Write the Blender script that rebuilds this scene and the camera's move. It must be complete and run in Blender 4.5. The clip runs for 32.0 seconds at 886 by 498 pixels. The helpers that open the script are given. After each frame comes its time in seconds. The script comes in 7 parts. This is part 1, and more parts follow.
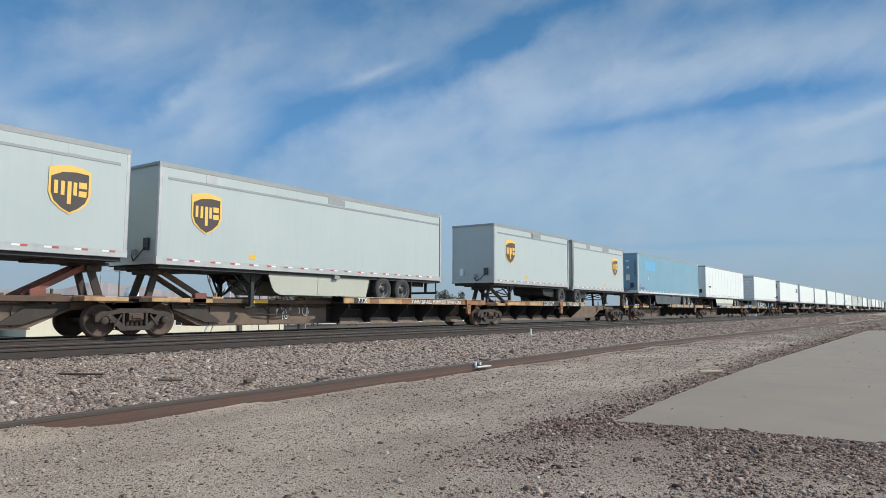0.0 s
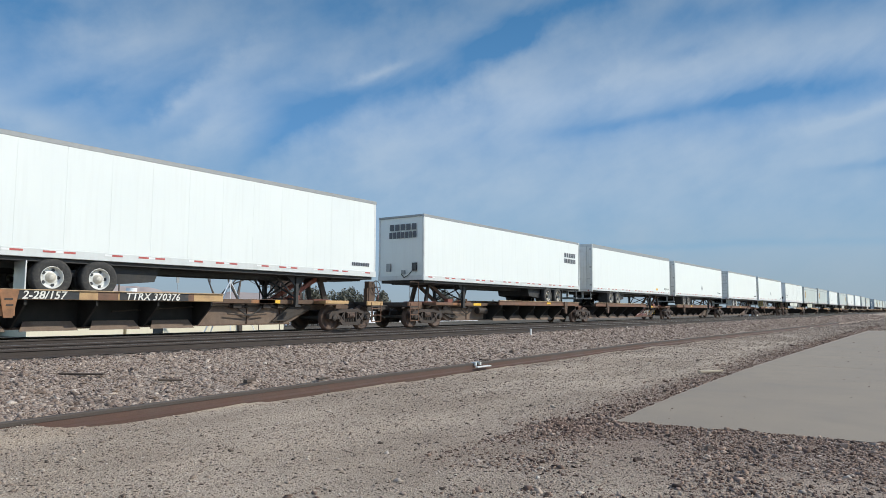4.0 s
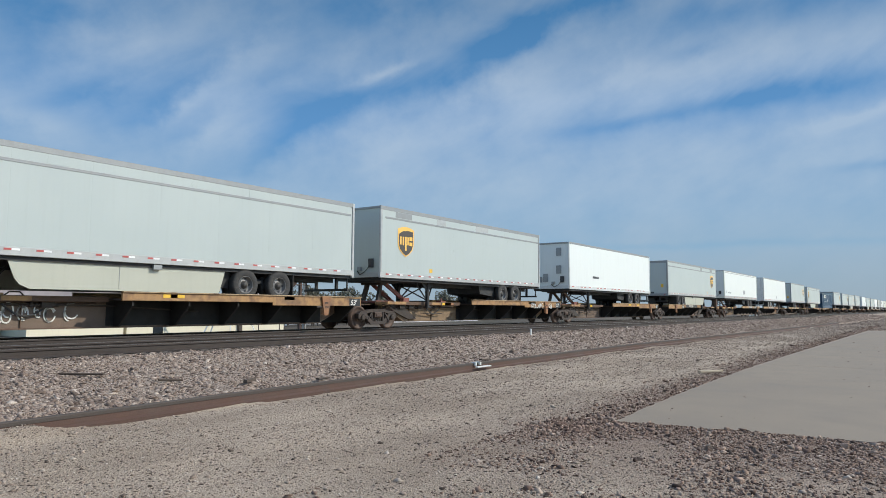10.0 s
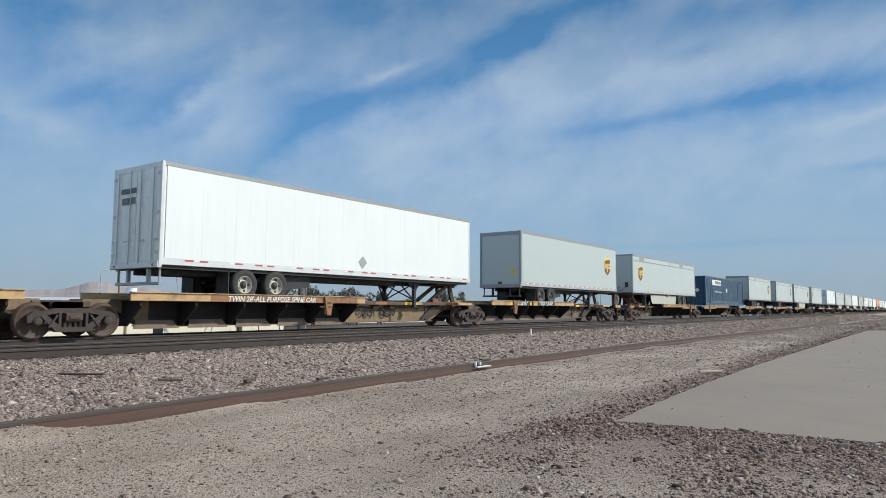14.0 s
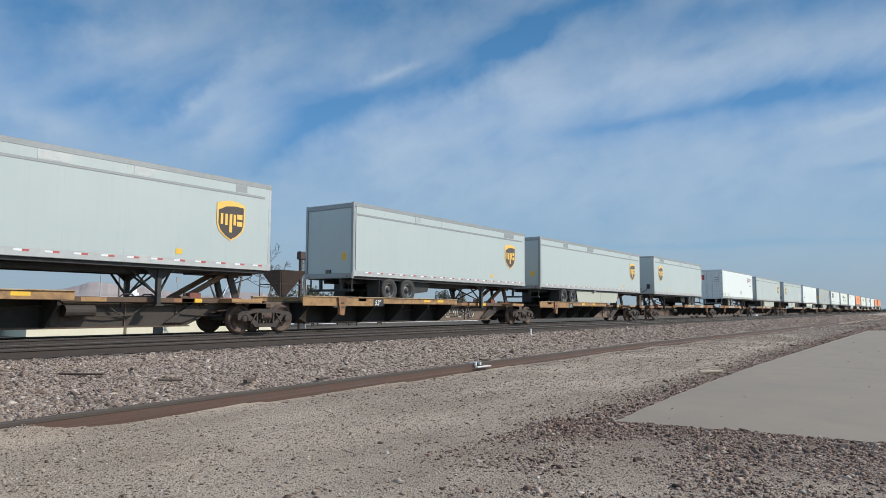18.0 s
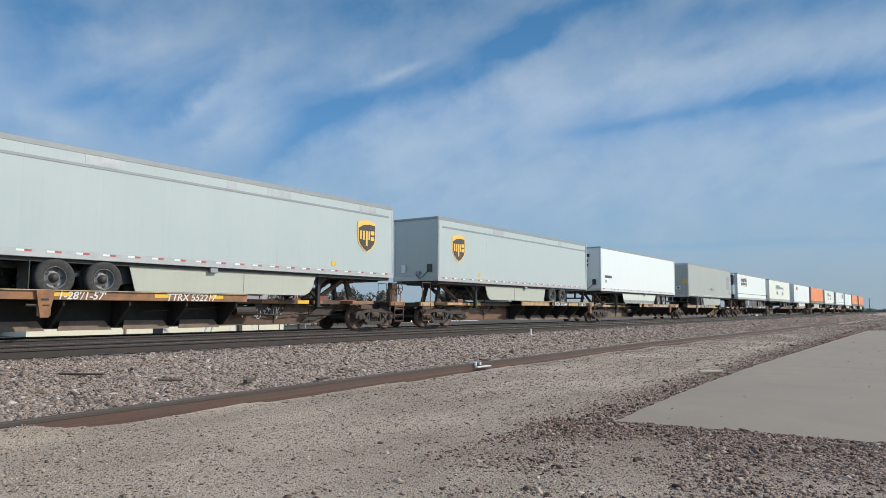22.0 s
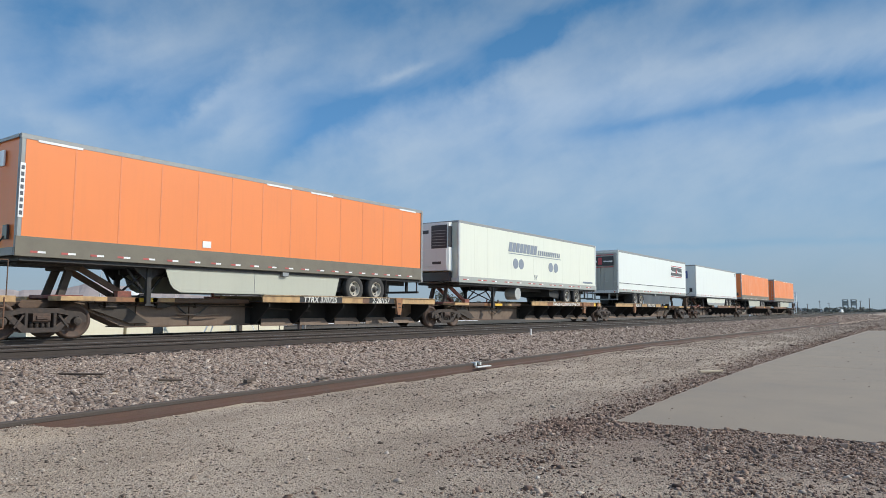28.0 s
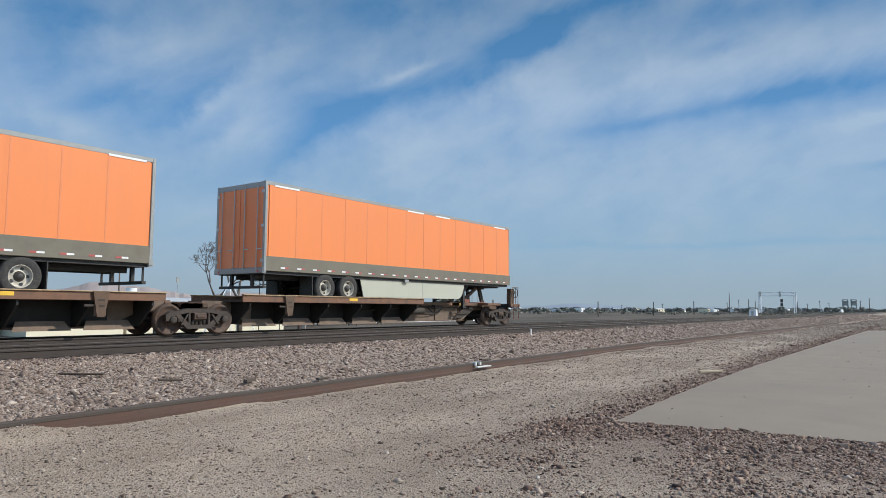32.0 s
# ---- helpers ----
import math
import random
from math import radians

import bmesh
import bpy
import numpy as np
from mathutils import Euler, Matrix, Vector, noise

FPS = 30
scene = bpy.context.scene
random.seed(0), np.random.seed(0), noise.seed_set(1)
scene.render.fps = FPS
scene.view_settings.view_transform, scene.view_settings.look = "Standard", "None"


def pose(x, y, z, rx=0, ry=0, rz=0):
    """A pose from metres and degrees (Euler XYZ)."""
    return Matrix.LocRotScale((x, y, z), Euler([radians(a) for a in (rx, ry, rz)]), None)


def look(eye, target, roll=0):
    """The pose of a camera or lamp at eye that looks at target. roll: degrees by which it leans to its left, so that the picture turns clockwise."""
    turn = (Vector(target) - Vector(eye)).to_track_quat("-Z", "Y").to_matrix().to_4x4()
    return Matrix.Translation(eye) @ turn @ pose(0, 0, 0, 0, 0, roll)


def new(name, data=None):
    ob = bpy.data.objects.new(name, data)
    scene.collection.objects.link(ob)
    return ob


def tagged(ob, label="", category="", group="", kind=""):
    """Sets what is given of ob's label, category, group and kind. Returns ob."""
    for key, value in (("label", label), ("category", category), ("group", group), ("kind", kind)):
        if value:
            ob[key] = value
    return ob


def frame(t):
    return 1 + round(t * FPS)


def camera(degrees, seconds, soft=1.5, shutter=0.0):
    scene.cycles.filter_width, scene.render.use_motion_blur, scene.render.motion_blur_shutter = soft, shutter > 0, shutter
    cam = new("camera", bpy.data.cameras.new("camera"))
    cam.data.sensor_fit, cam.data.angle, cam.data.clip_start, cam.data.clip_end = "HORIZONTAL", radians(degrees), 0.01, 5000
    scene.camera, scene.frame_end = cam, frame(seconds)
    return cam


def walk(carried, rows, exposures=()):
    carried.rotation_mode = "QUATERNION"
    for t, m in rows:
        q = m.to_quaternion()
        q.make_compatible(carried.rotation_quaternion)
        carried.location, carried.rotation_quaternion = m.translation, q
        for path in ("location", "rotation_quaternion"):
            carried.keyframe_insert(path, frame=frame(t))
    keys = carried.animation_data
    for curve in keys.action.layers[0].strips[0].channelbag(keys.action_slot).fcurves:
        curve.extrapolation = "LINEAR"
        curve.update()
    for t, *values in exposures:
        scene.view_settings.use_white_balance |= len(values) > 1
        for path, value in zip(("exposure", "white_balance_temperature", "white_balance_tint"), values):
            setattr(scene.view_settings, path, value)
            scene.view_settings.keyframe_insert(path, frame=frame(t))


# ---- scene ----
# World: x along the railway, y across it away from the camera, z up; z = 0 is the ground where the camera stands.
EYE = Vector((0.0, 0.0, 1.53))
RAIL = 0.70                 # top of the running rails
NEAR = 17.97                # near side of the trailers
MID = NEAR + 1.295          # centre line of the train's track
YAW, PITCH = 0.9470, 0.0871
AHEAD = Vector((math.sin(YAW) * math.cos(PITCH), math.cos(YAW) * math.cos(PITCH), math.sin(PITCH)))
cam = camera(66.2, 32.0, soft=0.5)
walk(cam, [(0.0, look(EYE, EYE + AHEAD, 0.26)), (32.0, look(EYE, EYE + AHEAD, 0.26))],
     exposures=[(0.0, 0.3, 6450, 7), (32.0, 0.3, 6450, 7)])

# ---- light ----
SUN_DIR = Vector((0.47, -0.655, 0.59)).normalized()      # towards the sun
world = bpy.data.worlds.new("world")
scene.world = world
world.use_nodes = True
wn = world.node_tree
sky = wn.nodes.new("ShaderNodeTexSky")
sky.sky_type, sky.sun_disc = "NISHITA", False
sky.sun_elevation = math.asin(SUN_DIR.z)
sky.sun_rotation = math.atan2(SUN_DIR.x, SUN_DIR.y)
sky.altitude, sky.air_density, sky.dust_density, sky.ozone_density = 300.0, 1.0, 0.25, 2.0
wn.links.new(sky.outputs[0], wn.nodes["Background"].inputs[0])
wn.nodes["Background"].inputs[1].default_value = 0.15
sun = new("sun", bpy.data.lights.new("sun", "SUN"))
sun.data.energy, sun.data.angle, sun.data.color = 3.25, radians(0.5), (1.0, 0.935, 0.825)
sun.matrix_world = look(SUN_DIR * 100, (0, 0, 0))


# ---- materials ----
MATS = {}


def surf(name, col, rough=0.6, metal=0.0, var=0.12, scale=3.0, dirt=0.0, dirt_col=(0.10, 0.075, 0.055), streak=0.0,
         bump=0.1, fine=60.0, rand=0.0, island=0.0, spec=0.5):
    """A painted, rusted or mineral surface: two scales of tone, dirt patches, upright streaks and fine relief."""
    if name in MATS:
        return MATS[name]
    m = bpy.data.materials.new(name)
    m.use_nodes = True
    nt = m.node_tree
    N, Lk = nt.nodes, nt.links
    bs = N["Principled BSDF"]
    tc = N.new("ShaderNodeTexCoord")
    big = N.new("ShaderNodeTexNoise")
    big.inputs["Scale"].default_value, big.inputs["Detail"].default_value = scale, 6
    Lk.new(tc.outputs["Object"], big.inputs["Vector"])
    small = N.new("ShaderNodeTexNoise")
    small.inputs["Scale"].default_value, small.inputs["Detail"].default_value = fine, 3
    Lk.new(tc.outputs["Object"], small.inputs["Vector"])
    add = N.new("ShaderNodeMath")
    add.operation = "ADD"
    Lk.new(big.outputs["Fac"], add.inputs[0]), Lk.new(small.outputs["Fac"], add.inputs[1])
    mr = N.new("ShaderNodeMapRange")
    mr.inputs[1].default_value, mr.inputs[2].default_value = 0.6, 1.4
    mr.inputs[3].default_value, mr.inputs[4].default_value = 1 - var, 1 + var
    Lk.new(add.outputs[0], mr.inputs[0])
    last = mr.outputs[0]
    for amount, kind in ((rand, "obj"), (island, "geo")):
        if amount:
            src = N.new("ShaderNodeObjectInfo" if kind == "obj" else "ShaderNodeNewGeometry")
            r2 = N.new("ShaderNodeMapRange")
            r2.inputs[3].default_value, r2.inputs[4].default_value = 1 - amount, 1 + amount
            Lk.new(src.outputs["Random" if kind == "obj" else "Random Per Island"], r2.inputs[0])
            mu = N.new("ShaderNodeMath")
            mu.operation = "MULTIPLY"
            Lk.new(last, mu.inputs[0]), Lk.new(r2.outputs[0], mu.inputs[1])
            last = mu.outputs[0]
    vm = N.new("ShaderNodeVectorMath")
    vm.operation = "SCALE"
    vm.inputs[0].default_value = col
    Lk.new(last, vm.inputs["Scale"])
    colour = vm.outputs[0]
    if dirt:
        dn = N.new("ShaderNodeTexNoise")
        dn.inputs["Scale"].default_value, dn.inputs["Detail"].default_value = scale * 2.3, 8
        Lk.new(tc.outputs["Object"], dn.inputs["Vector"])
        dr = N.new("ShaderNodeMapRange")
        dr.inputs[1].default_value, dr.inputs[2].default_value = 0.48, 0.72
        dr.inputs[3].default_value, dr.inputs[4].default_value = 0, dirt
        Lk.new(dn.outputs["Fac"], dr.inputs[0])
        mx = N.new("ShaderNodeMix")
        mx.data_type = "RGBA"
        Lk.new(dr.outputs[0], mx.inputs[0]), Lk.new(colour, mx.inputs[6])
        mx.inputs[7].default_value = (*dirt_col, 1)
        colour = mx.outputs[2]
    if streak:
        mp = N.new("ShaderNodeMapping")
        mp.inputs["Scale"].default_value = (9, 9, 0.5)
        Lk.new(tc.outputs["Object"], mp.inputs[0])
        sn = N.new("ShaderNodeTexNoise")
        sn.inputs["Scale"].default_value, sn.inputs["Detail"].default_value = 1.0, 5
        Lk.new(mp.outputs[0], sn.inputs["Vector"])
        sr = N.new("ShaderNodeMapRange")
        sr.inputs[1].default_value, sr.inputs[2].default_value = 0.5, 0.78
        sr.inputs[3].default_value, sr.inputs[4].default_value = 0, streak
        Lk.new(sn.outputs["Fac"], sr.inputs[0])
        mx = N.new("ShaderNodeMix")
        mx.data_type = "RGBA"
        Lk.new(sr.outputs[0], mx.inputs[0]), Lk.new(colour, mx.inputs[6])
        mx.inputs[7].default_value = (*dirt_col, 1)
        colour = mx.outputs[2]
    Lk.new(colour, bs.inputs["Base Color"])
    rr = N.new("ShaderNodeMapRange")
    rr.inputs[1].default_value, rr.inputs[2].default_value = 0.3, 0.7
    rr.inputs[3].default_value, rr.inputs[4].default_value = max(0.05, rough - 0.1), min(1.0, rough + 0.1)
    Lk.new(big.outputs["Fac"], rr.inputs[0])
    Lk.new(rr.outputs[0], bs.inputs["Roughness"])
    bs.inputs["Metallic"].default_value = metal
    bs.inputs["Specular IOR Level"].default_value = spec
    if bump:
        bp = N.new("ShaderNodeBump")
        bp.inputs["Strength"].default_value, bp.inputs["Distance"].default_value = bump, 0.02
        Lk.new(small.outputs["Fac"], bp.inputs["Height"])
        Lk.new(bp.outputs[0], bs.inputs["Normal"])
    MATS[name] = m
    return m


M_WHITE = surf("white_paint", (0.71, 0.735, 0.71), 0.4, var=0.03, scale=0.6, streak=0.10, dirt_col=(0.42, 0.40, 0.36), bump=0.02)
M_CREAM = surf("cream_paint", (0.70, 0.71, 0.61), 0.45, var=0.03, scale=0.6, streak=0.12, dirt_col=(0.42, 0.40, 0.34), bump=0.02)
M_GREY = surf("pale_grey_paint", (0.425, 0.470, 0.455), 0.45, var=0.05, scale=0.5, streak=0.10, dirt_col=(0.30, 0.30, 0.28), bump=0.03)
M_DULL = surf("dull_grey_paint", (0.355, 0.365, 0.335), 0.5, var=0.06, scale=0.5, streak=0.2, dirt_col=(0.24, 0.23, 0.20), bump=0.03)
M_BLUE = surf("faded_blue_paint", (0.155, 0.305, 0.395), 0.5, var=0.07, scale=0.4, streak=0.12, dirt_col=(0.33, 0.45, 0.52), bump=0.03)
M_ORANGE = surf("orange_paint", (0.76, 0.220, 0.060), 0.5, var=0.05, scale=0.6, streak=0.12, dirt_col=(0.50, 0.17, 0.07), bump=0.03)
M_NAVY = surf("dark_blue_container_paint", (0.015, 0.060, 0.118), 0.5, var=0.15, scale=0.7, dirt=0.2, dirt_col=(0.035, 0.075, 0.115), streak=0.2, bump=0.05)
M_ALU = surf("weathered_aluminium", (0.42, 0.42, 0.41), 0.45, 0.35, var=0.10, scale=2.0, dirt=0.3, dirt_col=(0.25, 0.24, 0.22), bump=0.05)
M_TRIM = surf("grey_trim", (0.27, 0.28, 0.28), 0.5, 0.2, var=0.10, scale=2.0, dirt=0.3, dirt_col=(0.2, 0.19, 0.17), bump=0.05)
M_RUNDER = surf("olive_grey_rail", (0.158, 0.140, 0.106), 0.6, var=0.18, scale=1.0, dirt=0.4, dirt_col=(0.10, 0.085, 0.065), bump=0.05)
M_ROOF = surf("aluminium_roof", (0.55, 0.56, 0.57), 0.4, 0.4, var=0.06, bump=0.03)
M_CHASSIS = surf("dark_chassis_steel", (0.024, 0.024, 0.025), 0.7, var=0.25, scale=3, dirt=0.5, dirt_col=(0.055, 0.046, 0.038), bump=0.15)
M_TYRE = surf("tyre_rubber", (0.035, 0.034, 0.033), 0.85, var=0.2, scale=6, dirt=0.6, dirt_col=(0.09, 0.08, 0.07), bump=0.2)
M_RIM = surf("white_wheel_rim", (0.50, 0.47, 0.41), 0.5, 0.1, var=0.1, scale=6, dirt=0.6, dirt_col=(0.25, 0.17, 0.10), bump=0.05)
M_RIMW = surf("bright_white_wheel_rim", (0.66, 0.66, 0.63), 0.45, 0.1, var=0.08, scale=6, dirt=0.35, dirt_col=(0.30, 0.24, 0.18), bump=0.05)
M_RIMD = surf("dark_wheel_rim", (0.16, 0.16, 0.16), 0.5, 0.3, var=0.2, scale=6, dirt=0.5, dirt_col=(0.12, 0.08, 0.06), bump=0.05)
M_SKIRT = surf("white_side_skirt", (0.60, 0.61, 0.53), 0.5, var=0.05, scale=0.8, streak=0.15, dirt_col=(0.40, 0.37, 0.30), bump=0.02)
M_SKIRTU = surf("cream_grey_side_skirt", (0.44, 0.44, 0.365), 0.5, var=0.06, scale=0.8, streak=0.15, dirt_col=(0.30, 0.28, 0.22), bump=0.02)
M_SKIRTD = surf("dark_side_skirt", (0.05, 0.06, 0.075), 0.5, var=0.1, scale=0.8, dirt=0.3, bump=0.02)
M_RED = surf("red_reflective_tape", (0.42, 0.085, 0.075), 0.4, bump=0)
M_DOOR = surf("stained_white_door", (0.70, 0.71, 0.68), 0.5, var=0.06, scale=1.2, dirt=0.3, dirt_col=(0.42, 0.36, 0.29), streak=0.35, bump=0.05)
M_WTAPE = surf("white_reflective_tape", (0.75, 0.75, 0.74), 0.35, bump=0)
M_HUB = surf("greasy_black_hub", (0.045, 0.043, 0.04), 0.6, 0.2, var=0.2, scale=8, dirt=0.5, dirt_col=(0.10, 0.07, 0.05), bump=0.05)
M_BLACK = surf("black_paint", (0.02, 0.02, 0.022), 0.5, var=0.2, dirt=0.3, bump=0.03)
M_INK = surf("dark_lettering", (0.08, 0.085, 0.10), 0.5, bump=0)
M_WINK = surf("white_lettering", (0.72, 0.70, 0.64), 0.6, var=0.15, scale=6, dirt=0.3, bump=0)
M_BROWN = surf("brown_shield", (0.055, 0.040, 0.033), 0.4, bump=0)
M_GOLD = surf("gold_shield", (0.85, 0.50, 0.10), 0.45, var=0.05, bump=0)
M_BINK = surf("blue_lettering", (0.06, 0.10, 0.28), 0.5, bump=0)
M_LINK = surf("grey_blue_lettering", (0.22, 0.25, 0.30), 0.5, bump=0)
M_YELLOW = surf("yellow_sticker", (0.75, 0.45, 0.04), 0.5, bump=0)
M_REDINK = surf("red_lettering", (0.45, 0.06, 0.07), 0.5, bump=0)
M_LBLUE = surf("bright_blue_patch", (0.125, 0.36, 0.56), 0.5, var=0.2, scale=1.5, bump=0)
M_DARKP = surf("dark_panel", (0.03, 0.03, 0.035), 0.4, bump=0)
M_DIAM = surf("grey_placard", (0.33, 0.34, 0.35), 0.5, bump=0)
C_YEL = surf("yellow_orange_car_paint", (0.47, 0.30, 0.14), 0.65, var=0.2, scale=1.2, dirt=0.85, dirt_col=(0.21, 0.115, 0.065), streak=0.2, bump=0.15)
C_BRN = surf("rusty_brown_car_paint", (0.17, 0.085, 0.05), 0.7, var=0.25, scale=1.2, dirt=0.7, dirt_col=(0.08, 0.05, 0.035), streak=0.25, bump=0.2)
C_ORG = surf("orange_brown_car_paint", (0.29, 0.135, 0.060), 0.7, var=0.25, scale=1.4, dirt=0.8, dirt_col=(0.12, 0.068, 0.042), streak=0.4, bump=0.15)
C_OCH = surf("ochre_car_paint", (0.36, 0.205, 0.085), 0.7, var=0.25, scale=1.4, dirt=0.9, dirt_col=(0.15, 0.082, 0.048), streak=0.4, bump=0.15)
C_SILL = surf("rusty_sill_steel", (0.115, 0.070, 0.046), 0.8, var=0.3, scale=1.5, dirt=0.6, dirt_col=(0.06, 0.042, 0.03), bump=0.25)
C_DARK = surf("grimy_dark_steel", (0.045, 0.036, 0.03), 0.8, var=0.3, scale=2.5, dirt=0.5, dirt_col=(0.075, 0.05, 0.035), bump=0.25)
C_TRUCK = surf("grimy_brown_truck_steel", (0.044, 0.034, 0.029), 0.8, var=0.3, scale=4, dirt=0.6, dirt_col=(0.095, 0.060, 0.042), bump=0.25)
C_WHEEL = surf("rusty_wheel_steel", (0.072, 0.047, 0.036), 0.7, 0.2, var=0.25, scale=5, dirt=0.5, dirt_col=(0.15, 0.08, 0.05), bump=0.15)
C_HITCH = surf("red_brown_hitch_paint", (0.22, 0.07, 0.05), 0.7, var=0.3, scale=4, dirt=0.6, dirt_col=(0.07, 0.05, 0.04), bump=0.2)
C_PLATE = surf("dusty_brown_plate_steel", (0.165, 0.118, 0.088), 0.85, var=0.3, scale=1.5, dirt=0.5, dirt_col=(0.085, 0.06, 0.045), streak=0.3, bump=0.2)
C_LIP = surf("worn_tan_deck_lip", (0.42, 0.30, 0.175), 0.7, var=0.3, scale=2.0, dirt=0.8, dirt_col=(0.17, 0.10, 0.06), bump=0.15)
M_PALE = surf("pale_grey_rail", (0.60, 0.615, 0.60), 0.45, var=0.06, scale=1.5, dirt=0.35, dirt_col=(0.42, 0.40, 0.36), streak=0.15, bump=0.03)
C_SPRAY = surf("dark_red_spray", (0.20, 0.045, 0.04), 0.6, var=0.2, scale=3, bump=0)
C_OCHS = surf("dusty_ochre_sill_paint", (0.225, 0.152, 0.088), 0.8, var=0.3, scale=1.6, dirt=0.7, dirt_col=(0.135, 0.095, 0.065), streak=0.45, bump=0.2)
# near-black: the shade beneath the decks is put into this colour
M_DECKSHADE = surf("deck_shade_steel", (0.013, 0.012, 0.011), 0.8, var=0.2, dirt=0.2, dirt_col=(0.032, 0.026, 0.021), bump=0.1)
C_HITCHS = surf("red_brown_sill_paint", (0.150, 0.070, 0.048), 0.75, var=0.25, scale=1.5, dirt=0.5, dirt_col=(0.085, 0.055, 0.04), streak=0.3, bump=0.2)
C_GALV = surf("galvanised_steel", (0.45, 0.45, 0.44), 0.5, 0.4, var=0.15, dirt=0.3, bump=0.05)


# ---- mesh helpers ----
class Geo:
    """Collects vertices and faces for one mesh."""

    def __init__(self):
        self.v, self.f, self.flat = [], [], True

    def prism(self, ring_a, ring_b, caps=True):
        i, n = len(self.v), len(ring_a)
        self.v += [tuple(p) for p in ring_a] + [tuple(p) for p in ring_b]
        for k in range(n):
            j = (k + 1) % n
            self.f.append((i + k, i + j, i + n + j, i + n + k))
        if caps:
            self.f.append(tuple(range(i + n - 1, i - 1, -1)))
            self.f.append(tuple(range(i + n, i + 2 * n)))
        return self

    def box(self, x0, x1, y0, y1, z0, z1, c=0.0):
        """A box whose edges along its longest side are chamfered by c."""
        d = (abs(x1 - x0), abs(y1 - y0), abs(z1 - z0))
        x0, x1, y0, y1, z0, z1 = min(x0, x1), max(x0, x1), min(y0, y1), max(y0, y1), min(z0, z1), max(z0, z1)
        ax = d.index(max(d))
        c = min(c, min(d) * 0.45)

        def ring(a0, a1, b0, b1):
            if c <= 0:
                return [(a0, b0), (a1, b0), (a1, b1), (a0, b1)]
            return [(a0 + c, b0), (a1 - c, b0), (a1, b0 + c), (a1, b1 - c), (a1 - c, b1), (a0 + c, b1), (a0, b1 - c), (a0, b0 + c)]
        if ax == 0:
            r = ring(y0, y1, z0, z1)
            return self.prism([(x0, a, b) for a, b in r], [(x1, a, b) for a, b in r])
        if ax == 1:
            r = ring(z0, z1, x0, x1)
            return self.prism([(b, y0, a) for a, b in r], [(b, y1, a) for a, b in r])
        r = ring(x0, x1, y0, y1)
        return self.prism([(a, b, z0) for a, b in r], [(a, b, z1) for a, b in r])

    def poly_y(self, pts, y0, y1):
        """A plate with the outline pts in x and z, from y0 to y1."""
        return self.prism([(a, y0, b) for a, b in pts], [(a, y1, b) for a, b in pts])

    def poly_x(self, pts, x0, x1):
        return self.prism([(x0, a, b) for a, b in pts], [(x1, a, b) for a, b in pts])

    def rod(self, p, q, r=0.02, n=8, r2=None):
        p, q = Vector(p), Vector(q)
        w = (q - p).normalized()
        a = w.orthogonal().normalized()
        b = w.cross(a)
        r2 = r if r2 is None else r2
        t = [(math.cos(k * math.tau / n), math.sin(k * math.tau / n)) for k in range(n)]
        return self.prism([p + (a * c + b * s) * r for c, s in t], [q + (a * c + b * s) * r2 for c, s in t])

    def beam(self, p, q, w=0.06, h=0.06):
        p, q = Vector(p), Vector(q)
        d = (q - p).normalized()
        side = d.cross(Vector((0, 0, 1)))
        side = (side if side.length > 1e-3 else Vector((1, 0, 0))).normalized()
        up = side.cross(d)
        r = [side * a * w / 2 + up * b * h / 2 for a, b in ((-1, -1), (1, -1), (1, 1), (-1, 1))]
        return self.prism([p + o for o in r], [q + o for o in r])

    def path(self, pts, r=0.02, n=6):
        for a, b in zip(pts[:-1], pts[1:]):
            self.rod(a, b, r, n)
        return self

    def lathe_y(self, cx, cz, prof, n=24):
        """Rings of (y, radius) about an axle along y through cx, cz."""
        i = len(self.v)
        for y, r in prof:
            for k in range(n):
                a = k * math.tau / n
                self.v.append((cx + r * math.cos(a), y, cz + r * math.sin(a)))
        for k in range(len(prof) - 1):
            for j in range(n):
                a, b = i + k * n + j, i + k * n + (j + 1) % n
                self.f.append((a, b, b + n, a + n))
        return self

    def lathe_z(self, cx, cy, prof, n=12):
        """Rings of (z, radius) about an upright axis through cx, cy."""
        i = len(self.v)
        for z, r in prof:
            for k in range(n):
                a = k * math.tau / n
                self.v.append((cx + r * math.cos(a), cy + r * math.sin(a), z))
        for k in range(len(prof) - 1):
            for j in range(n):
                a, b = i + k * n + j, i + k * n + (j + 1) % n
                self.f.append((a, b, b + n, a + n))
        return self

    def mesh(self, name):
        me = bpy.data.meshes.new(name)
        me.from_pydata(self.v, [], self.f)
        bm = bmesh.new()
        bm.from_mesh(me)
        bmesh.ops.recalc_face_normals(bm, faces=bm.faces)
        bm.to_mesh(me)
        bm.free()
        return me


SHARED = {}


def shared(key, make):
    """A mesh that is built once and used by all alike parts."""
    if key not in SHARED:
        SHARED[key] = make().mesh(key)
    return SHARED[key]


def part(name, geo, material, parent, label="", at=(0, 0, 0), smooth=False):
    """One mesh object under a thing or a part; geo is a Geo or a ready mesh."""
    me = geo.mesh(name) if isinstance(geo, Geo) else geo
    if not me.materials:
        me.materials.append(material)
    ob = new(name, me)
    ob.parent = parent
    if material and me.materials[0] != material:
        ob.material_slots[0].link = "OBJECT"
        ob.material_slots[0].material = material
    ob.location = at
    if smooth:
        for p in me.polygons:
            p.use_smooth = len(p.vertices) == 4
    return tagged(ob, label)


def solid(name, geo, material, label, category, kind="", group=""):
    """A thing of one mesh."""
    ob = part(name, geo, material, None)
    return tagged(ob, label, category, group, kind)


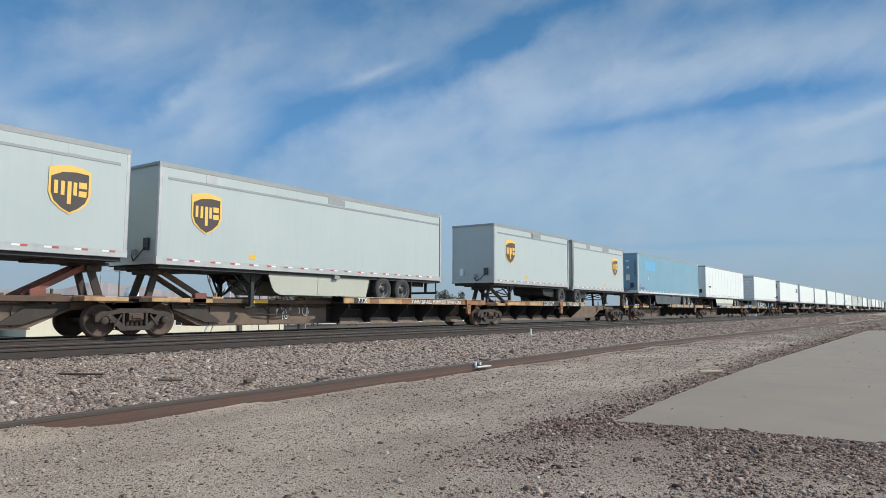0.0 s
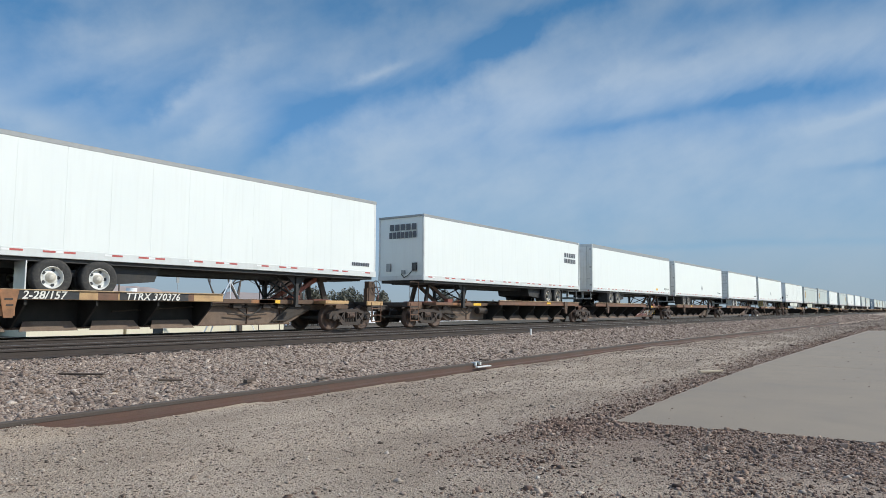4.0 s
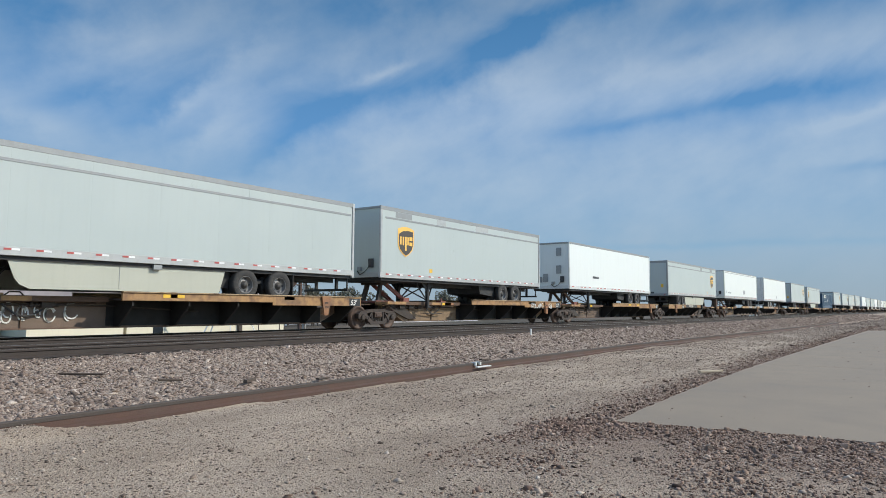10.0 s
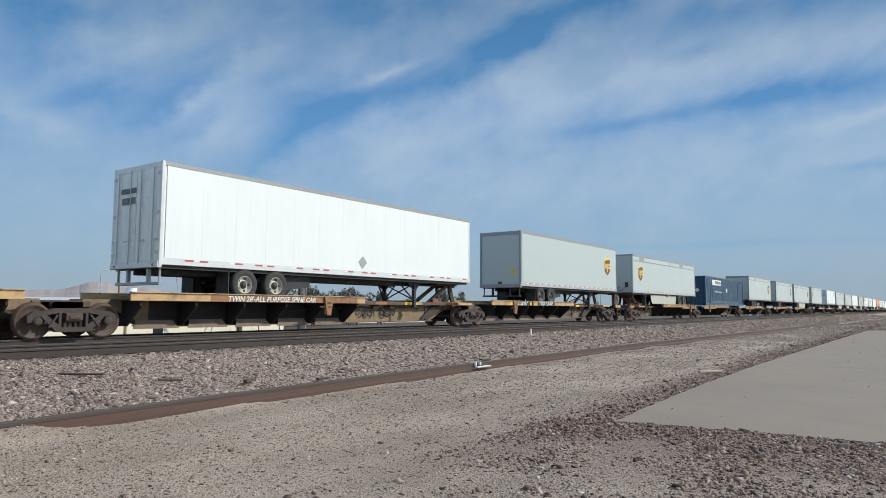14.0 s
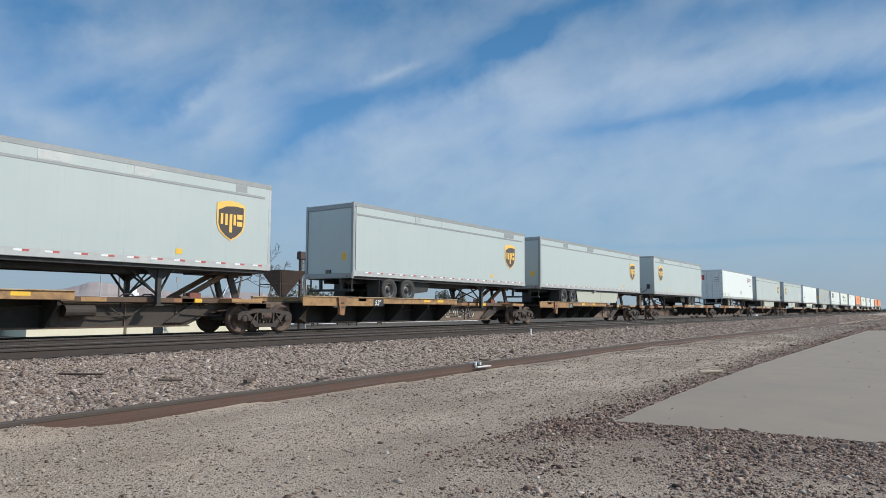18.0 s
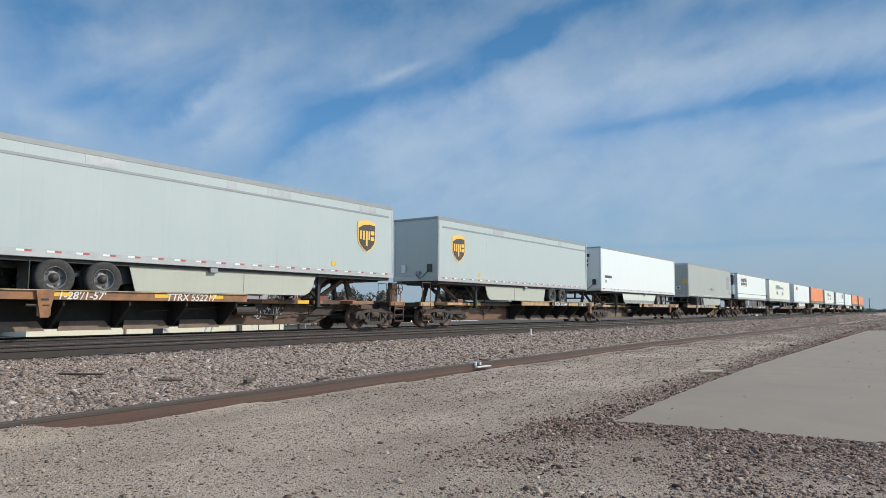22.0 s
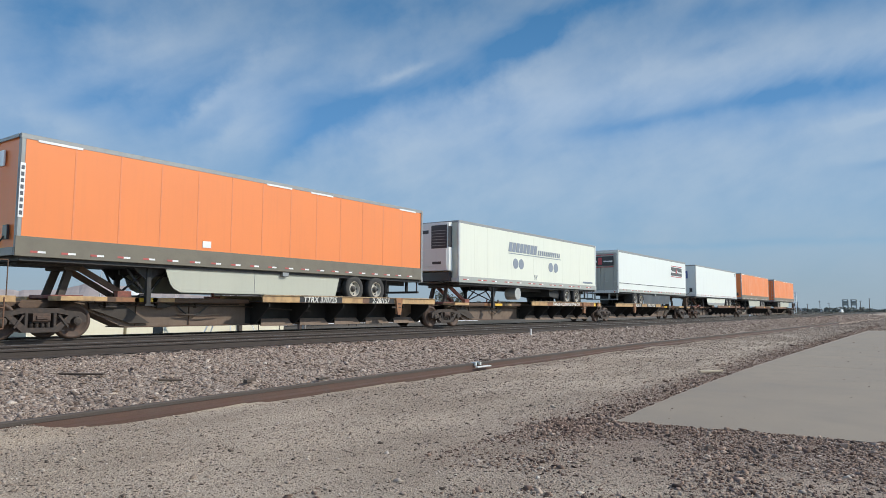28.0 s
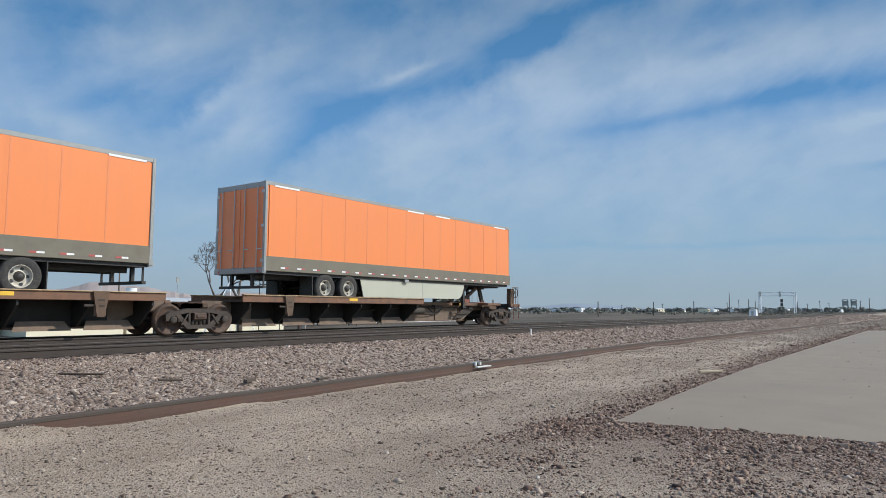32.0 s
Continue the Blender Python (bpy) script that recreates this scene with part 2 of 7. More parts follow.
def group_of(name, at, label, category, group="", kind=""):
    ob = new(name)
    ob.empty_display_size = 0.2
    ob.location = at
    return tagged(ob, label, category, group, kind)


def letters(text, size, lean=0.2):
    """A mesh of raised letters in the x-z plane, facing -y, starting at the origin."""
    key = f"letters {text} {size:.3f} {lean}"
    if key not in SHARED:
        cu = bpy.data.curves.new("lettering", "FONT")
        cu.body, cu.size, cu.extrude, cu.resolution_u = text, size, 0.002, 2
        cu.shear = lean
        cu.offset = 0.005 if lean else 0.0
        tmp = bpy.data.objects.new("lettering", cu)
        scene.collection.objects.link(tmp)
        me = bpy.data.meshes.new_from_object(tmp)
        bpy.data.objects.remove(tmp)
        me.transform(Matrix.Rotation(radians(90), 4, "X"))
        me.name = "lettering"
        SHARED[key] = me
    return SHARED[key].copy()


# ---- ground ----
def siding_y(x):
    """The lone side rail bows gently towards the main tracks and back."""
    rise = 1.02 * (1 - math.exp(-(max(x, -20.0) - 2.0) / 14.0))
    fall = 0.92 * (1 - math.exp(-max(x - 27.0, 0.0) / 22.0))
    return 8.83 + rise - fall - 0.006 * max(x - 45.0, 0.0)


SLAB_END = 59.0


def slab_y(x):
    """The slab's edge towards the tracks."""
    return 3.60 + 0.52 * (1 - math.exp(-max(x - 9.0, 0.0) / 6.5))


def ground_z(x, y):
    prof = [(13.4, 0.48), (13.6, 0.50), (16.7, 0.50), (17.3, 0.47), (17.9, 0.50), (20.7, 0.50), (23.6, -0.55), (27, -0.9), (40, -1.0), (5000, -1.0)]
    ys = siding_y(x)
    if y < 13.4:
        z = 0.0 if y < ys else 0.04 + 0.44 * (y - ys) / (13.4 - ys)
    else:
        for (a, za), (b, zb) in zip(prof[:-1], prof[1:]):
            if a <= y <= b:
                z = za + (zb - za) * (y - a) / (b - a)
                break
    if x < 4.25 and ys - 0.75 < y < ys + 0.02:
        z += 0.115 * min(1.0, (4.25 - x) / 0.4) * min(1.0, (y - ys + 0.75) / 0.45)      # dirt heaped against the rail
    if x > 4.25 and ys - 0.9 < y < ys + 0.02:
        z -= 0.045 * min(1.0, (x - 4.25) / 0.8) * min(1.0, (y - ys + 0.9) / 0.6)         # a shallow wash along the rail
    n = noise.noise(Vector((x * 0.35, y * 0.35, 0.3))) * 0.035 + noise.noise(Vector((x * 1.3, y * 1.3, 4.1))) * 0.014
    if 13.3 < y < 21:
        n *= 0.25
    if y < 5.2 and 7.5 < x < SLAB_END + 2.5:
        # dirt meets the slab's top in a ragged edge
        d = min(x - 9.0 - (3.6 - y) * 0.14, slab_y(x) - y, SLAB_END + (4.1 - y) * 2.0 - x)
        e = 0.008 + 0.016 * noise.noise(Vector((x * 3.1, y * 3.1, 7.0)))
        if d > 0.28:
            return -0.03
        if d > -1.0:
            w = min(1.0, (d + 1.0) / 0.9)
            return (z + n) * (1 - w) + (e - max(d, 0) * 0.12) * w
    return z + n


def steps(rows):
    out = []
    for a, b, n in rows:
        out += [a + (b - a) * k / n for k in range(n)]
    return out + [rows[-1][1]]


def ramp(N, Lk, src, stops):
    r = N.new("ShaderNodeValToRGB")
    while len(r.color_ramp.elements) < len(stops):
        r.color_ramp.elements.new(0.5)
    for e, (p, c) in zip(r.color_ramp.elements, stops):
        e.position, e.color = p, (*c, 1)
    Lk.new(src, r.inputs[0])
    return r.outputs[0]


def ground_material():
    m = bpy.data.materials.new("sandy_gravel_and_ballast")
    m.use_nodes = True
    N, Lk = m.node_tree.nodes, m.node_tree.links
    bs = N["Principled BSDF"]
    tc = N.new("ShaderNodeTexCoord")
    P = tc.outputs["Object"]

    def tex(kind, scale, detail=4):
        t = N.new(kind)
        t.inputs["Scale"].default_value = scale
        if "Detail" in t.inputs:
            t.inputs["Detail"].default_value = detail
        Lk.new(P, t.inputs["Vector"])
        return t

    def mix(fac, a, b, mode="MIX"):
        x = N.new("ShaderNodeMix")
        x.data_type, x.blend_type = "RGBA", mode
        for sock, val in ((x.inputs[0], fac), (x.inputs[6], a), (x.inputs[7], b)):
            if isinstance(val, (float, int)):
                sock.default_value = val
            elif isinstance(val, tuple):
                sock.default_value = (*val, 1)
            else:
                Lk.new(val, sock)
        return x.outputs[2]
    big, mid, fine = tex("ShaderNodeTexNoise", 0.35, 6), tex("ShaderNodeTexNoise", 2.2, 6), tex("ShaderNodeTexNoise", 45, 4)
    cell, cell2, cell3 = tex("ShaderNodeTexVoronoi", 26), tex("ShaderNodeTexVoronoi", 95), tex("ShaderNodeTexVoronoi", 42)
    sand = ramp(N, Lk, mid.outputs["Fac"], [(0.3, (0.205, 0.160, 0.116)), (0.55, (0.267, 0.212, 0.156)), (0.75, (0.322, 0.261, 0.197))])
    grit = ramp(N, Lk, cell2.outputs["Color"], [(0.10, (0.079, 0.061, 0.046)), (0.35, (0.210, 0.166, 0.123)), (0.65, (0.305, 0.246, 0.186)), (0.92, (0.525, 0.448, 0.359))])
    peb = ramp(N, Lk, cell3.outputs["Color"], [(0.12, (0.089, 0.068, 0.053)), (0.40, (0.220, 0.174, 0.131)), (0.62, (0.293, 0.237, 0.182)), (0.9, (0.461, 0.387, 0.307))])
    patch = ramp(N, Lk, big.outputs["Fac"], [(0.40, (0.97, 0.97, 0.97)), (0.62, (0.55, 0.55, 0.55))])
    sand = mix(patch, sand, mix(0.55, grit, peb))
    # wheel tracks and dust drifts that run along the railway
    lane = N.new("ShaderNodeMapping")
    lane.inputs["Scale"].default_value = (0.16, 0.95, 1)
    Lk.new(P, lane.inputs[0])
    lanes = N.new("ShaderNodeTexNoise")
    lanes.inputs["Scale"].default_value, lanes.inputs["Detail"].default_value = 1.0, 6
    Lk.new(lane.outputs[0], lanes.inputs["Vector"])
    sand = mix(1.0, sand, ramp(N, Lk, lanes.outputs["Fac"], [(0.36, (0.80, 0.77, 0.755)), (0.52, (0.95, 0.925, 0.91)), (0.66, (1.06, 1.03, 1.01))]), "MULTIPLY")
    coarse = tex("ShaderNodeTexVoronoi", 17)
    sand = mix(0.45, sand, mix(1.0, sand, ramp(N, Lk, coarse.outputs["Color"], [(0.1, (0.55, 0.53, 0.52)), (0.5, (0.98, 0.96, 0.95)), (0.9, (1.35, 1.33, 1.30))]), "MULTIPLY"))
    bal = ramp(N, Lk, cell.outputs["Color"], [(0.1, (0.084, 0.060, 0.048)), (0.4, (0.202, 0.144, 0.114)), (0.7, (0.271, 0.200, 0.159)), (0.95, (0.433, 0.349, 0.282))])
    bal = mix(0.30, bal, peb)
    bal = mix(0.2, bal, ramp(N, Lk, big.outputs["Fac"], [(0.3, (0.165, 0.128, 0.108)), (0.7, (0.275, 0.222, 0.19))]))
    sep = N.new("ShaderNodeSeparateXYZ")
    Lk.new(P, sep.inputs[0])
    # the ballast bank lies beyond the side rail
    edge = N.new("ShaderNodeMath")
    edge.operation = "MULTIPLY_ADD"
    Lk.new(mid.outputs["Fac"], edge.inputs[0])
    edge.inputs[1].default_value = 1.2
    drift = N.new("ShaderNodeMath")       # follows the side rail, which drifts towards the tracks
    drift.operation = "MULTIPLY_ADD"
    far = N.new("ShaderNodeMath")
    far.operation = "MINIMUM"
    Lk.new(sep.outputs["X"], far.inputs[0])
    far.inputs[1].default_value = 60.0
    Lk.new(far.outputs[0], drift.inputs[0])
    drift.inputs[1].default_value = -0.006
    Lk.new(sep.outputs["Y"], drift.inputs[2])
    Lk.new(drift.outputs[0], edge.inputs[2])
    f1 = N.new("ShaderNodeMapRange")
    f1.inputs[1].default_value, f1.inputs[2].default_value = 9.65, 10.1
    Lk.new(edge.outputs[0], f1.inputs[0])
    f2 = N.new("ShaderNodeMapRange")
    f2.inputs[1].default_value, f2.inputs[2].default_value = 80.0, 140.0
    f2.inputs[3].default_value, f2.inputs[4].default_value = 1, 0
    Lk.new(edge.outputs[0], f2.inputs[0])
    mul = N.new("ShaderNodeMath")
    mul.operation = "MULTIPLY"
    Lk.new(f1.outputs[0], mul.inputs[0]), Lk.new(f2.outputs[0], mul.inputs[1])
    # darker red-brown broken rock fills the ground round the slab's end and along its side
    def reach(src, noise_gain, lo, hi):
        a = N.new("ShaderNodeMath")
        a.operation = "MULTIPLY_ADD"
        Lk.new(mid.outputs["Fac"], a.inputs[0])
        a.inputs[1].default_value = noise_gain
        Lk.new(src, a.inputs[2])
        r = N.new("ShaderNodeMapRange")
        r.inputs[1].default_value, r.inputs[2].default_value = lo, hi
        Lk.new(a.outputs[0], r.inputs[0])
        return r.outputs[0]
    both = N.new("ShaderNodeMath")
    both.operation = "MULTIPLY"
    Lk.new(reach(sep.outputs["X"], 3.0, 6.3, 9.3), both.inputs[0])
    Lk.new(reach(sep.outputs["Y"], 2.4, 6.4, 4.9), both.inputs[1])
    both2 = N.new("ShaderNodeMath")
    both2.operation = "MULTIPLY"
    Lk.new(both.outputs[0], both2.inputs[0])
    both2.inputs[1].default_value = 0.92
    rock = ramp(N, Lk, cell3.outputs["Color"], [(0.12, (0.056, 0.037, 0.028)), (0.45, (0.138, 0.093, 0.069)), (0.75, (0.205, 0.144, 0.109)), (0.95, (0.320, 0.243, 0.190))])
    sand = mix(both2.outputs[0], sand, rock)
    sand = mix(reach(sep.outputs["X"], 24.0, 48.0, 95.0), sand, mix(0.35, rock, sand))
    col = mix(mul.outputs[0], sand, bal)
    # brown scrubland beyond the railway
    land = N.new("ShaderNodeMapRange")
    land.inputs[1].default_value, land.inputs[2].default_value = 24.0, 40.0
    Lk.new(sep.outputs["Y"], land.inputs[0])
    scrubby = tex("ShaderNodeTexNoise", 0.05, 8)
    col = mix(land.outputs[0], col, ramp(N, Lk, scrubby.outputs["Fac"], [(0.35, (0.082, 0.074, 0.056)), (0.5, (0.118, 0.100, 0.078)), (0.68, (0.175, 0.146, 0.116))]))
    Lk.new(col, bs.inputs["Base Color"])
    bs.inputs["Roughness"].default_value = 0.95
    bs.inputs["Specular IOR Level"].default_value = 0.2
    h = N.new("ShaderNodeMath")
    h.operation = "ADD"
    Lk.new(fine.outputs["Fac"], h.inputs[0]), Lk.new(cell3.outputs["Distance"], h.inputs[1])
    bp = N.new("ShaderNodeBump")
    bp.inputs["Strength"].default_value, bp.inputs["Distance"].default_value = 0.75, 0.025
    Lk.new(h.outputs[0], bp.inputs["Height"])
    Lk.new(bp.outputs[0], bs.inputs["Normal"])
    return m


def build_ground():
    xs = steps([(-4500, -300, 6), (-300, -10, 10), (-10, 2, 12), (2, 20, 150), (20, 70, 90), (70, 300, 30), (300, 4800, 14)])
    ys = steps([(-4500, -200, 5), (-200, -8, 8), (-8, 0, 14), (-0, 5, 50), (5, 14, 54), (14, 28, 28), (28, 100, 12), (100, 4800, 14)])
    vs = [(x, y, ground_z(x, y)) for x in xs for y in ys]
    n = len(ys)
    fs = [(i * n + j, (i + 1) * n + j, (i + 1) * n + j + 1, i * n + j + 1) for i in range(len(xs) - 1) for j in range(n - 1)]
    me = bpy.data.meshes.new("ground")
    me.from_pydata(vs, [], fs)
    for p in me.polygons:
        p.use_smooth = True
    me.materials.append(ground_material())
    tagged(new("ground", me), "dry sandy gravel ground rising to pinkish railway ballast", "ground", kind="structure")


def stone_material(name, stops, island=0.2):
    m = bpy.data.materials.new(name)
    m.use_nodes = True
    N, Lk = m.node_tree.nodes, m.node_tree.links
    bs = N["Principled BSDF"]
    g = N.new("ShaderNodeNewGeometry")
    tc = N.new("ShaderNodeTexCoord")
    t = N.new("ShaderNodeTexNoise")
    t.inputs["Scale"].default_value = 90
    Lk.new(tc.outputs["Object"], t.inputs["Vector"])
    c = ramp(N, Lk, g.outputs["Random Per Island"], stops)
    v = N.new("ShaderNodeMapRange")
    v.inputs[1].default_value, v.inputs[2].default_value, v.inputs[3].default_value, v.inputs[4].default_value = 0.3, 0.7, 1 - island, 1 + island
    Lk.new(t.outputs["Fac"], v.inputs[0])
    s = N.new("ShaderNodeVectorMath")
    s.operation = "SCALE"
    Lk.new(c, s.inputs[0]), Lk.new(v.outputs[0], s.inputs["Scale"])
    Lk.new(s.outputs[0], bs.inputs["Base Color"])
    bs.inputs["Roughness"].default_value = 0.9
    bs.inputs["Specular IOR Level"].default_value = 0.25
    return m


CUBE = np.array([(-1, -1, -1), (1, -1, -1), (1, 1, -1), (-1, 1, -1), (-1, -1, 1), (1, -1, 1), (1, 1, 1), (-1, 1, 1)], float)
OCTA = np.array([(1, 0, 0), (0, 1, 0), (-1, 0, 0), (0, -1, 0), (0, 0, 1), (0, 0, -1)], float) * 1.25
OCTA_F = np.array([(0, 1, 4), (1, 2, 4), (2, 3, 4), (3, 0, 4), (1, 0, 5), (2, 1, 5), (3, 2, 5), (0, 3, 5)])
CUBE_F = np.array([(0, 3, 2, 1), (4, 5, 6, 7), (0, 1, 5, 4), (1, 2, 6, 5), (2, 3, 7, 6), (3, 0, 4, 7)])


def scatter(name, place, sizes, material, label, category, flat=0.7, seed=1, sink=0.12, level=None, small=False):
    """Angular stones, one mesh of stuff. place: x, y arrays."""
    rng = np.random.default_rng(seed)
    x, y = place
    n = len(x)
    z = np.array([ground_z(a, b) if level is None else level for a, b in zip(x, y)])
    corners, faces = (OCTA, OCTA_F) if small else (CUBE, CUBE_F)
    k, q, w = len(corners), len(faces), len(faces[0])
    base = (corners[None] * rng.uniform(0.4 if k == 8 else 0.6, 1.05, (n, k, 3)) + (0 if k == 8 else rng.normal(0, 0.22, (n, k, 3)))) * rng.uniform(0.5, 1.45, (n, 1, 3))
    base[:, :, 2] *= flat
    ang = rng.uniform(0, math.tau, n)
    tilt = rng.normal(0, 0.35, n)
    c, s = np.cos(tilt)[:, None], np.sin(tilt)[:, None]
    b1 = np.stack([base[..., 0], base[..., 1] * c - base[..., 2] * s, base[..., 1] * s + base[..., 2] * c], -1)
    c, s = np.cos(ang)[:, None], np.sin(ang)[:, None]
    b2 = np.stack([b1[..., 0] * c - b1[..., 1] * s, b1[..., 0] * s + b1[..., 1] * c, b1[..., 2]], -1)
    r = sizes[:, None, None] * 0.5
    v = b2 * r + np.stack([x, y, z + sizes * flat * sink], -1)[:, None, :]
    f = faces[None] + (np.arange(n) * k)[:, None, None]
    me = bpy.data.meshes.new(name)
    me.vertices.add(n * k)
    me.vertices.foreach_set("co", v.ravel().astype(np.float32))
    me.loops.add(n * q * w)
    me.loops.foreach_set("vertex_index", f.ravel().astype(np.int32))
    me.polygons.add(n * q)
    me.polygons.foreach_set("loop_start", (np.arange(n * q) * w).astype(np.int32))
    me.update(calc_edges=True)
    me.materials.append(material)
    return tagged(new(name, me), label, category, kind="stuff")


def build_stones():
    rng = np.random.default_rng(7)
    pink = stone_material("ballast_stone", [(0.0, (0.088, 0.064, 0.051)), (0.2, (0.180, 0.130, 0.102)), (0.6, (0.268, 0.204, 0.164)), (0.88, (0.352, 0.280, 0.230)), (1.0, (0.520, 0.435, 0.365))])
    sandy = stone_material("gravel_stone", [(0.0, (0.070, 0.052, 0.041)), (0.09, (0.130, 0.097, 0.075)), (0.24, (0.245, 0.186, 0.144)), (0.6, (0.335, 0.262, 0.205)), (0.90, (0.410, 0.334, 0.268)), (1.0, (0.550, 0.470, 0.390))])
    dark = stone_material("red_brown_rock", [(0.0, (0.055, 0.036, 0.027)), (0.3, (0.150, 0.097, 0.072)), (0.65, (0.252, 0.170, 0.128)), (0.93, (0.335, 0.240, 0.184)), (1.0, (0.430, 0.335, 0.265))])
    # bank of ballast between the side rail and the near track
    n = 95000
    x = 2.5 + 190 * rng.random(n) ** 2.7
    y = np.array([siding_y(a) + 0.15 for a in x])
    y = y + (14.25 - y) * rng.random(n)
    scatter("ballast", (x, y), np.clip(rng.lognormal(-3.0, 0.40, n), 0.018, 0.13) * (1 + x / 45), pink, "pinkish grey crushed stone ballast on the bank", "ballast", 0.5, 2, -0.1, small=True)
    n = 9000
    x = 2.5 + 70 * rng.random(n) ** 1.6
    y = np.where(rng.random(n) < 0.55, rng.uniform(14.5, 18.4, n), rng.uniform(18.6, 21.6, n))
    scatter("ballast", (x, y), rng.uniform(0.03, 0.07, n), pink, "pinkish grey crushed stone ballast between the rails", "ballast", 0.7, 3, small=True)
    # fine gravel on the open ground, in drifts
    n = 230000
    x = 2.2 + 240 * rng.random(n) ** 3.0
    y = 0.2 + 11.2 * rng.random(n)
    drift = np.array([noise.noise(Vector((a * 0.22, b * 0.8, 2.0))) + 0.5 * noise.noise(Vector((a * 1.3, b * 1.9, 6.0))) for a, b in zip(x, y)])
    keep = ~((x > 8.95 + (3.6 - y) * 0.14) & (y < np.array([slab_y(a) for a in x]) + 0.04) & (x < SLAB_END + (4.1 - y) * 2.0)) & (y < np.array([siding_y(a) for a in x]) - 0.07) & (rng.random(n) < 0.60 + 0.55 * drift + 0.30 * np.clip((x - 4.5 + 0.5 * (5 - y)) / 5, 0, 1))
    x, y = x[keep], y[keep]
    # thinner round and behind the camera
    n = 60000
    ex, ey = rng.uniform(-9, 9.5, n), rng.uniform(-8, 9.0, n)
    d = np.maximum(np.maximum(2.2 - ex, 0.2 - ey), 0)
    keep = ((ex < 2.2) | (ey < 0.2)) & (ex < 8.95 + (3.6 - ey) * 0.14) & (rng.random(n) < 0.75 * np.exp(-d / 2.5) + 0.08)
    x, y = np.concatenate([x, ex[keep]]), np.concatenate([y, ey[keep]])
    size = np.clip(rng.lognormal(-4.18, 0.5, len(x)), 0.006, 0.06) * (1 + np.maximum(x, 0) / 26)
    scatter("gravel", (x, y), size, sandy, "loose sandy grey gravel scattered over the ground", "gravel", 0.5, 4, 0.05, small=True)
    n = 40000
    fx, fy = rng.uniform(1.6, 12.0, n), rng.uniform(1.2, 8.95, n)
    keep = (fx < 8.7 + (3.6 - fy) * 0.14) | (fy > 4.2)
    fx, fy = fx[keep], fy[keep]
    scatter("fine_gravel", (fx, fy), np.clip(rng.lognormal(-4.25, 0.38, len(fx)), 0.007, 0.04), sandy, "fine sandy gravel covering the ground", "gravel", 0.42, 8, 0.0, small=True)
    # coarser rocks along the slab's edges
    n = 120000
    x = rng.uniform(3.0, 9.9, n)
    y = rng.uniform(-1.2, 4.4, n)
    clump = np.array([noise.noise(Vector((a * 0.9, b * 0.9, 5.0))) for a, b in zip(x, y)])
    gap = 9.0 + (3.6 - y) * 0.14 - x
    keep = (gap > -0.06) & (rng.random(n) < 0.9 * np.exp(-np.maximum(gap, 0) / 1.3) + 0.5 * clump)
    x1, y1 = x[keep], y[keep]
    m2 = 22000
    x2 = 8.0 + 75 * rng.random(m2) ** 1.9
    y2 = np.array([slab_y(a) for a in x2]) - 0.02 + np.abs(rng.normal(0, 0.42, m2))
    x, y = np.concatenate([x1, x2]), np.concatenate([y1, y2])
    size = np.clip(rng.lognormal(-4.22, 0.58, len(x)), 0.007, 0.075) * (1 + np.maximum(x - 10, 0) / 40)
    scatter("rubble", (x, y), size, dark, "dark reddish broken rock along the concrete slab", "rubble", 0.75, 5, 0.0)
    # single larger rocks among the rubble
    rock_forms = []
    for k in range(6):
        v = CUBE * rng.uniform(0.35, 1.0, (8, 3)) * np.array([1.0, 0.75, 0.6])
        me = bpy.data.meshes.new("rock")
        me.from_pydata([tuple(p * 0.5) for p in v], [], [tuple(int(i) for i in f) for f in CUBE_F])
        bm = bmesh.new()
        bm.from_mesh(me)
        bmesh.ops.bevel(bm, geom=list(bm.edges), offset=0.025, segments=1, affect="EDGES")
        bmesh.ops.triangulate(bm, faces=bm.faces)
        bm.to_mesh(me)
        bm.free()
        me.materials.append(surf("red_brown_rock_face", (0.185, 0.130, 0.100), 0.9, var=0.3, scale=6, rand=0.35, dirt=0.4, dirt_col=(0.24, 0.19, 0.15), bump=0.4, fine=40))
        rock_forms.append(me)
    for k in range(36):
        y = rng.uniform(-0.6, 3.9)
        x = 9.0 + (3.6 - y) * 0.14 - 0.1 - abs(rng.normal(0, 1.25)) if k < 30 else rng.uniform(9.5, 30)
        if k >= 30:
            y = slab_y(x) + 0.12 + abs(rng.normal(0, 0.35))
        ob = tagged(new("rock", rock_forms[k % 6]), "angular reddish brown rock lying among the rubble", "rock", "rocks by the slab")
        size = float(np.clip(rng.lognormal(-2.75, 0.35), 0.045, 0.12))
        ob.location = (x, y, ground_z(x, y) + size * 0.12)
        ob.rotation_euler = (rng.normal(0, 0.35), rng.normal(0, 0.35), rng.uniform(0, 6.28))
        ob.scale = (size, size, size)
    n = 420
    cx, cy = 9.4 + 30 * rng.random(n) ** 1.5, rng.uniform(-6.0, 3.4, n)
    keep = cx > 9.2 + (3.6 - cy) * 0.14
    cx, cy = cx[keep], cy[keep]
    scatter("debris", (cx, cy), np.clip(rng.lognormal(-4.6, 0.6, len(cx)), 0.004, 0.04) * (1 + cx / 40), dark, "small clods and pebbles strewn on the concrete slab", "debris", 0.6, 6, 0.2, 0.010, small=True)


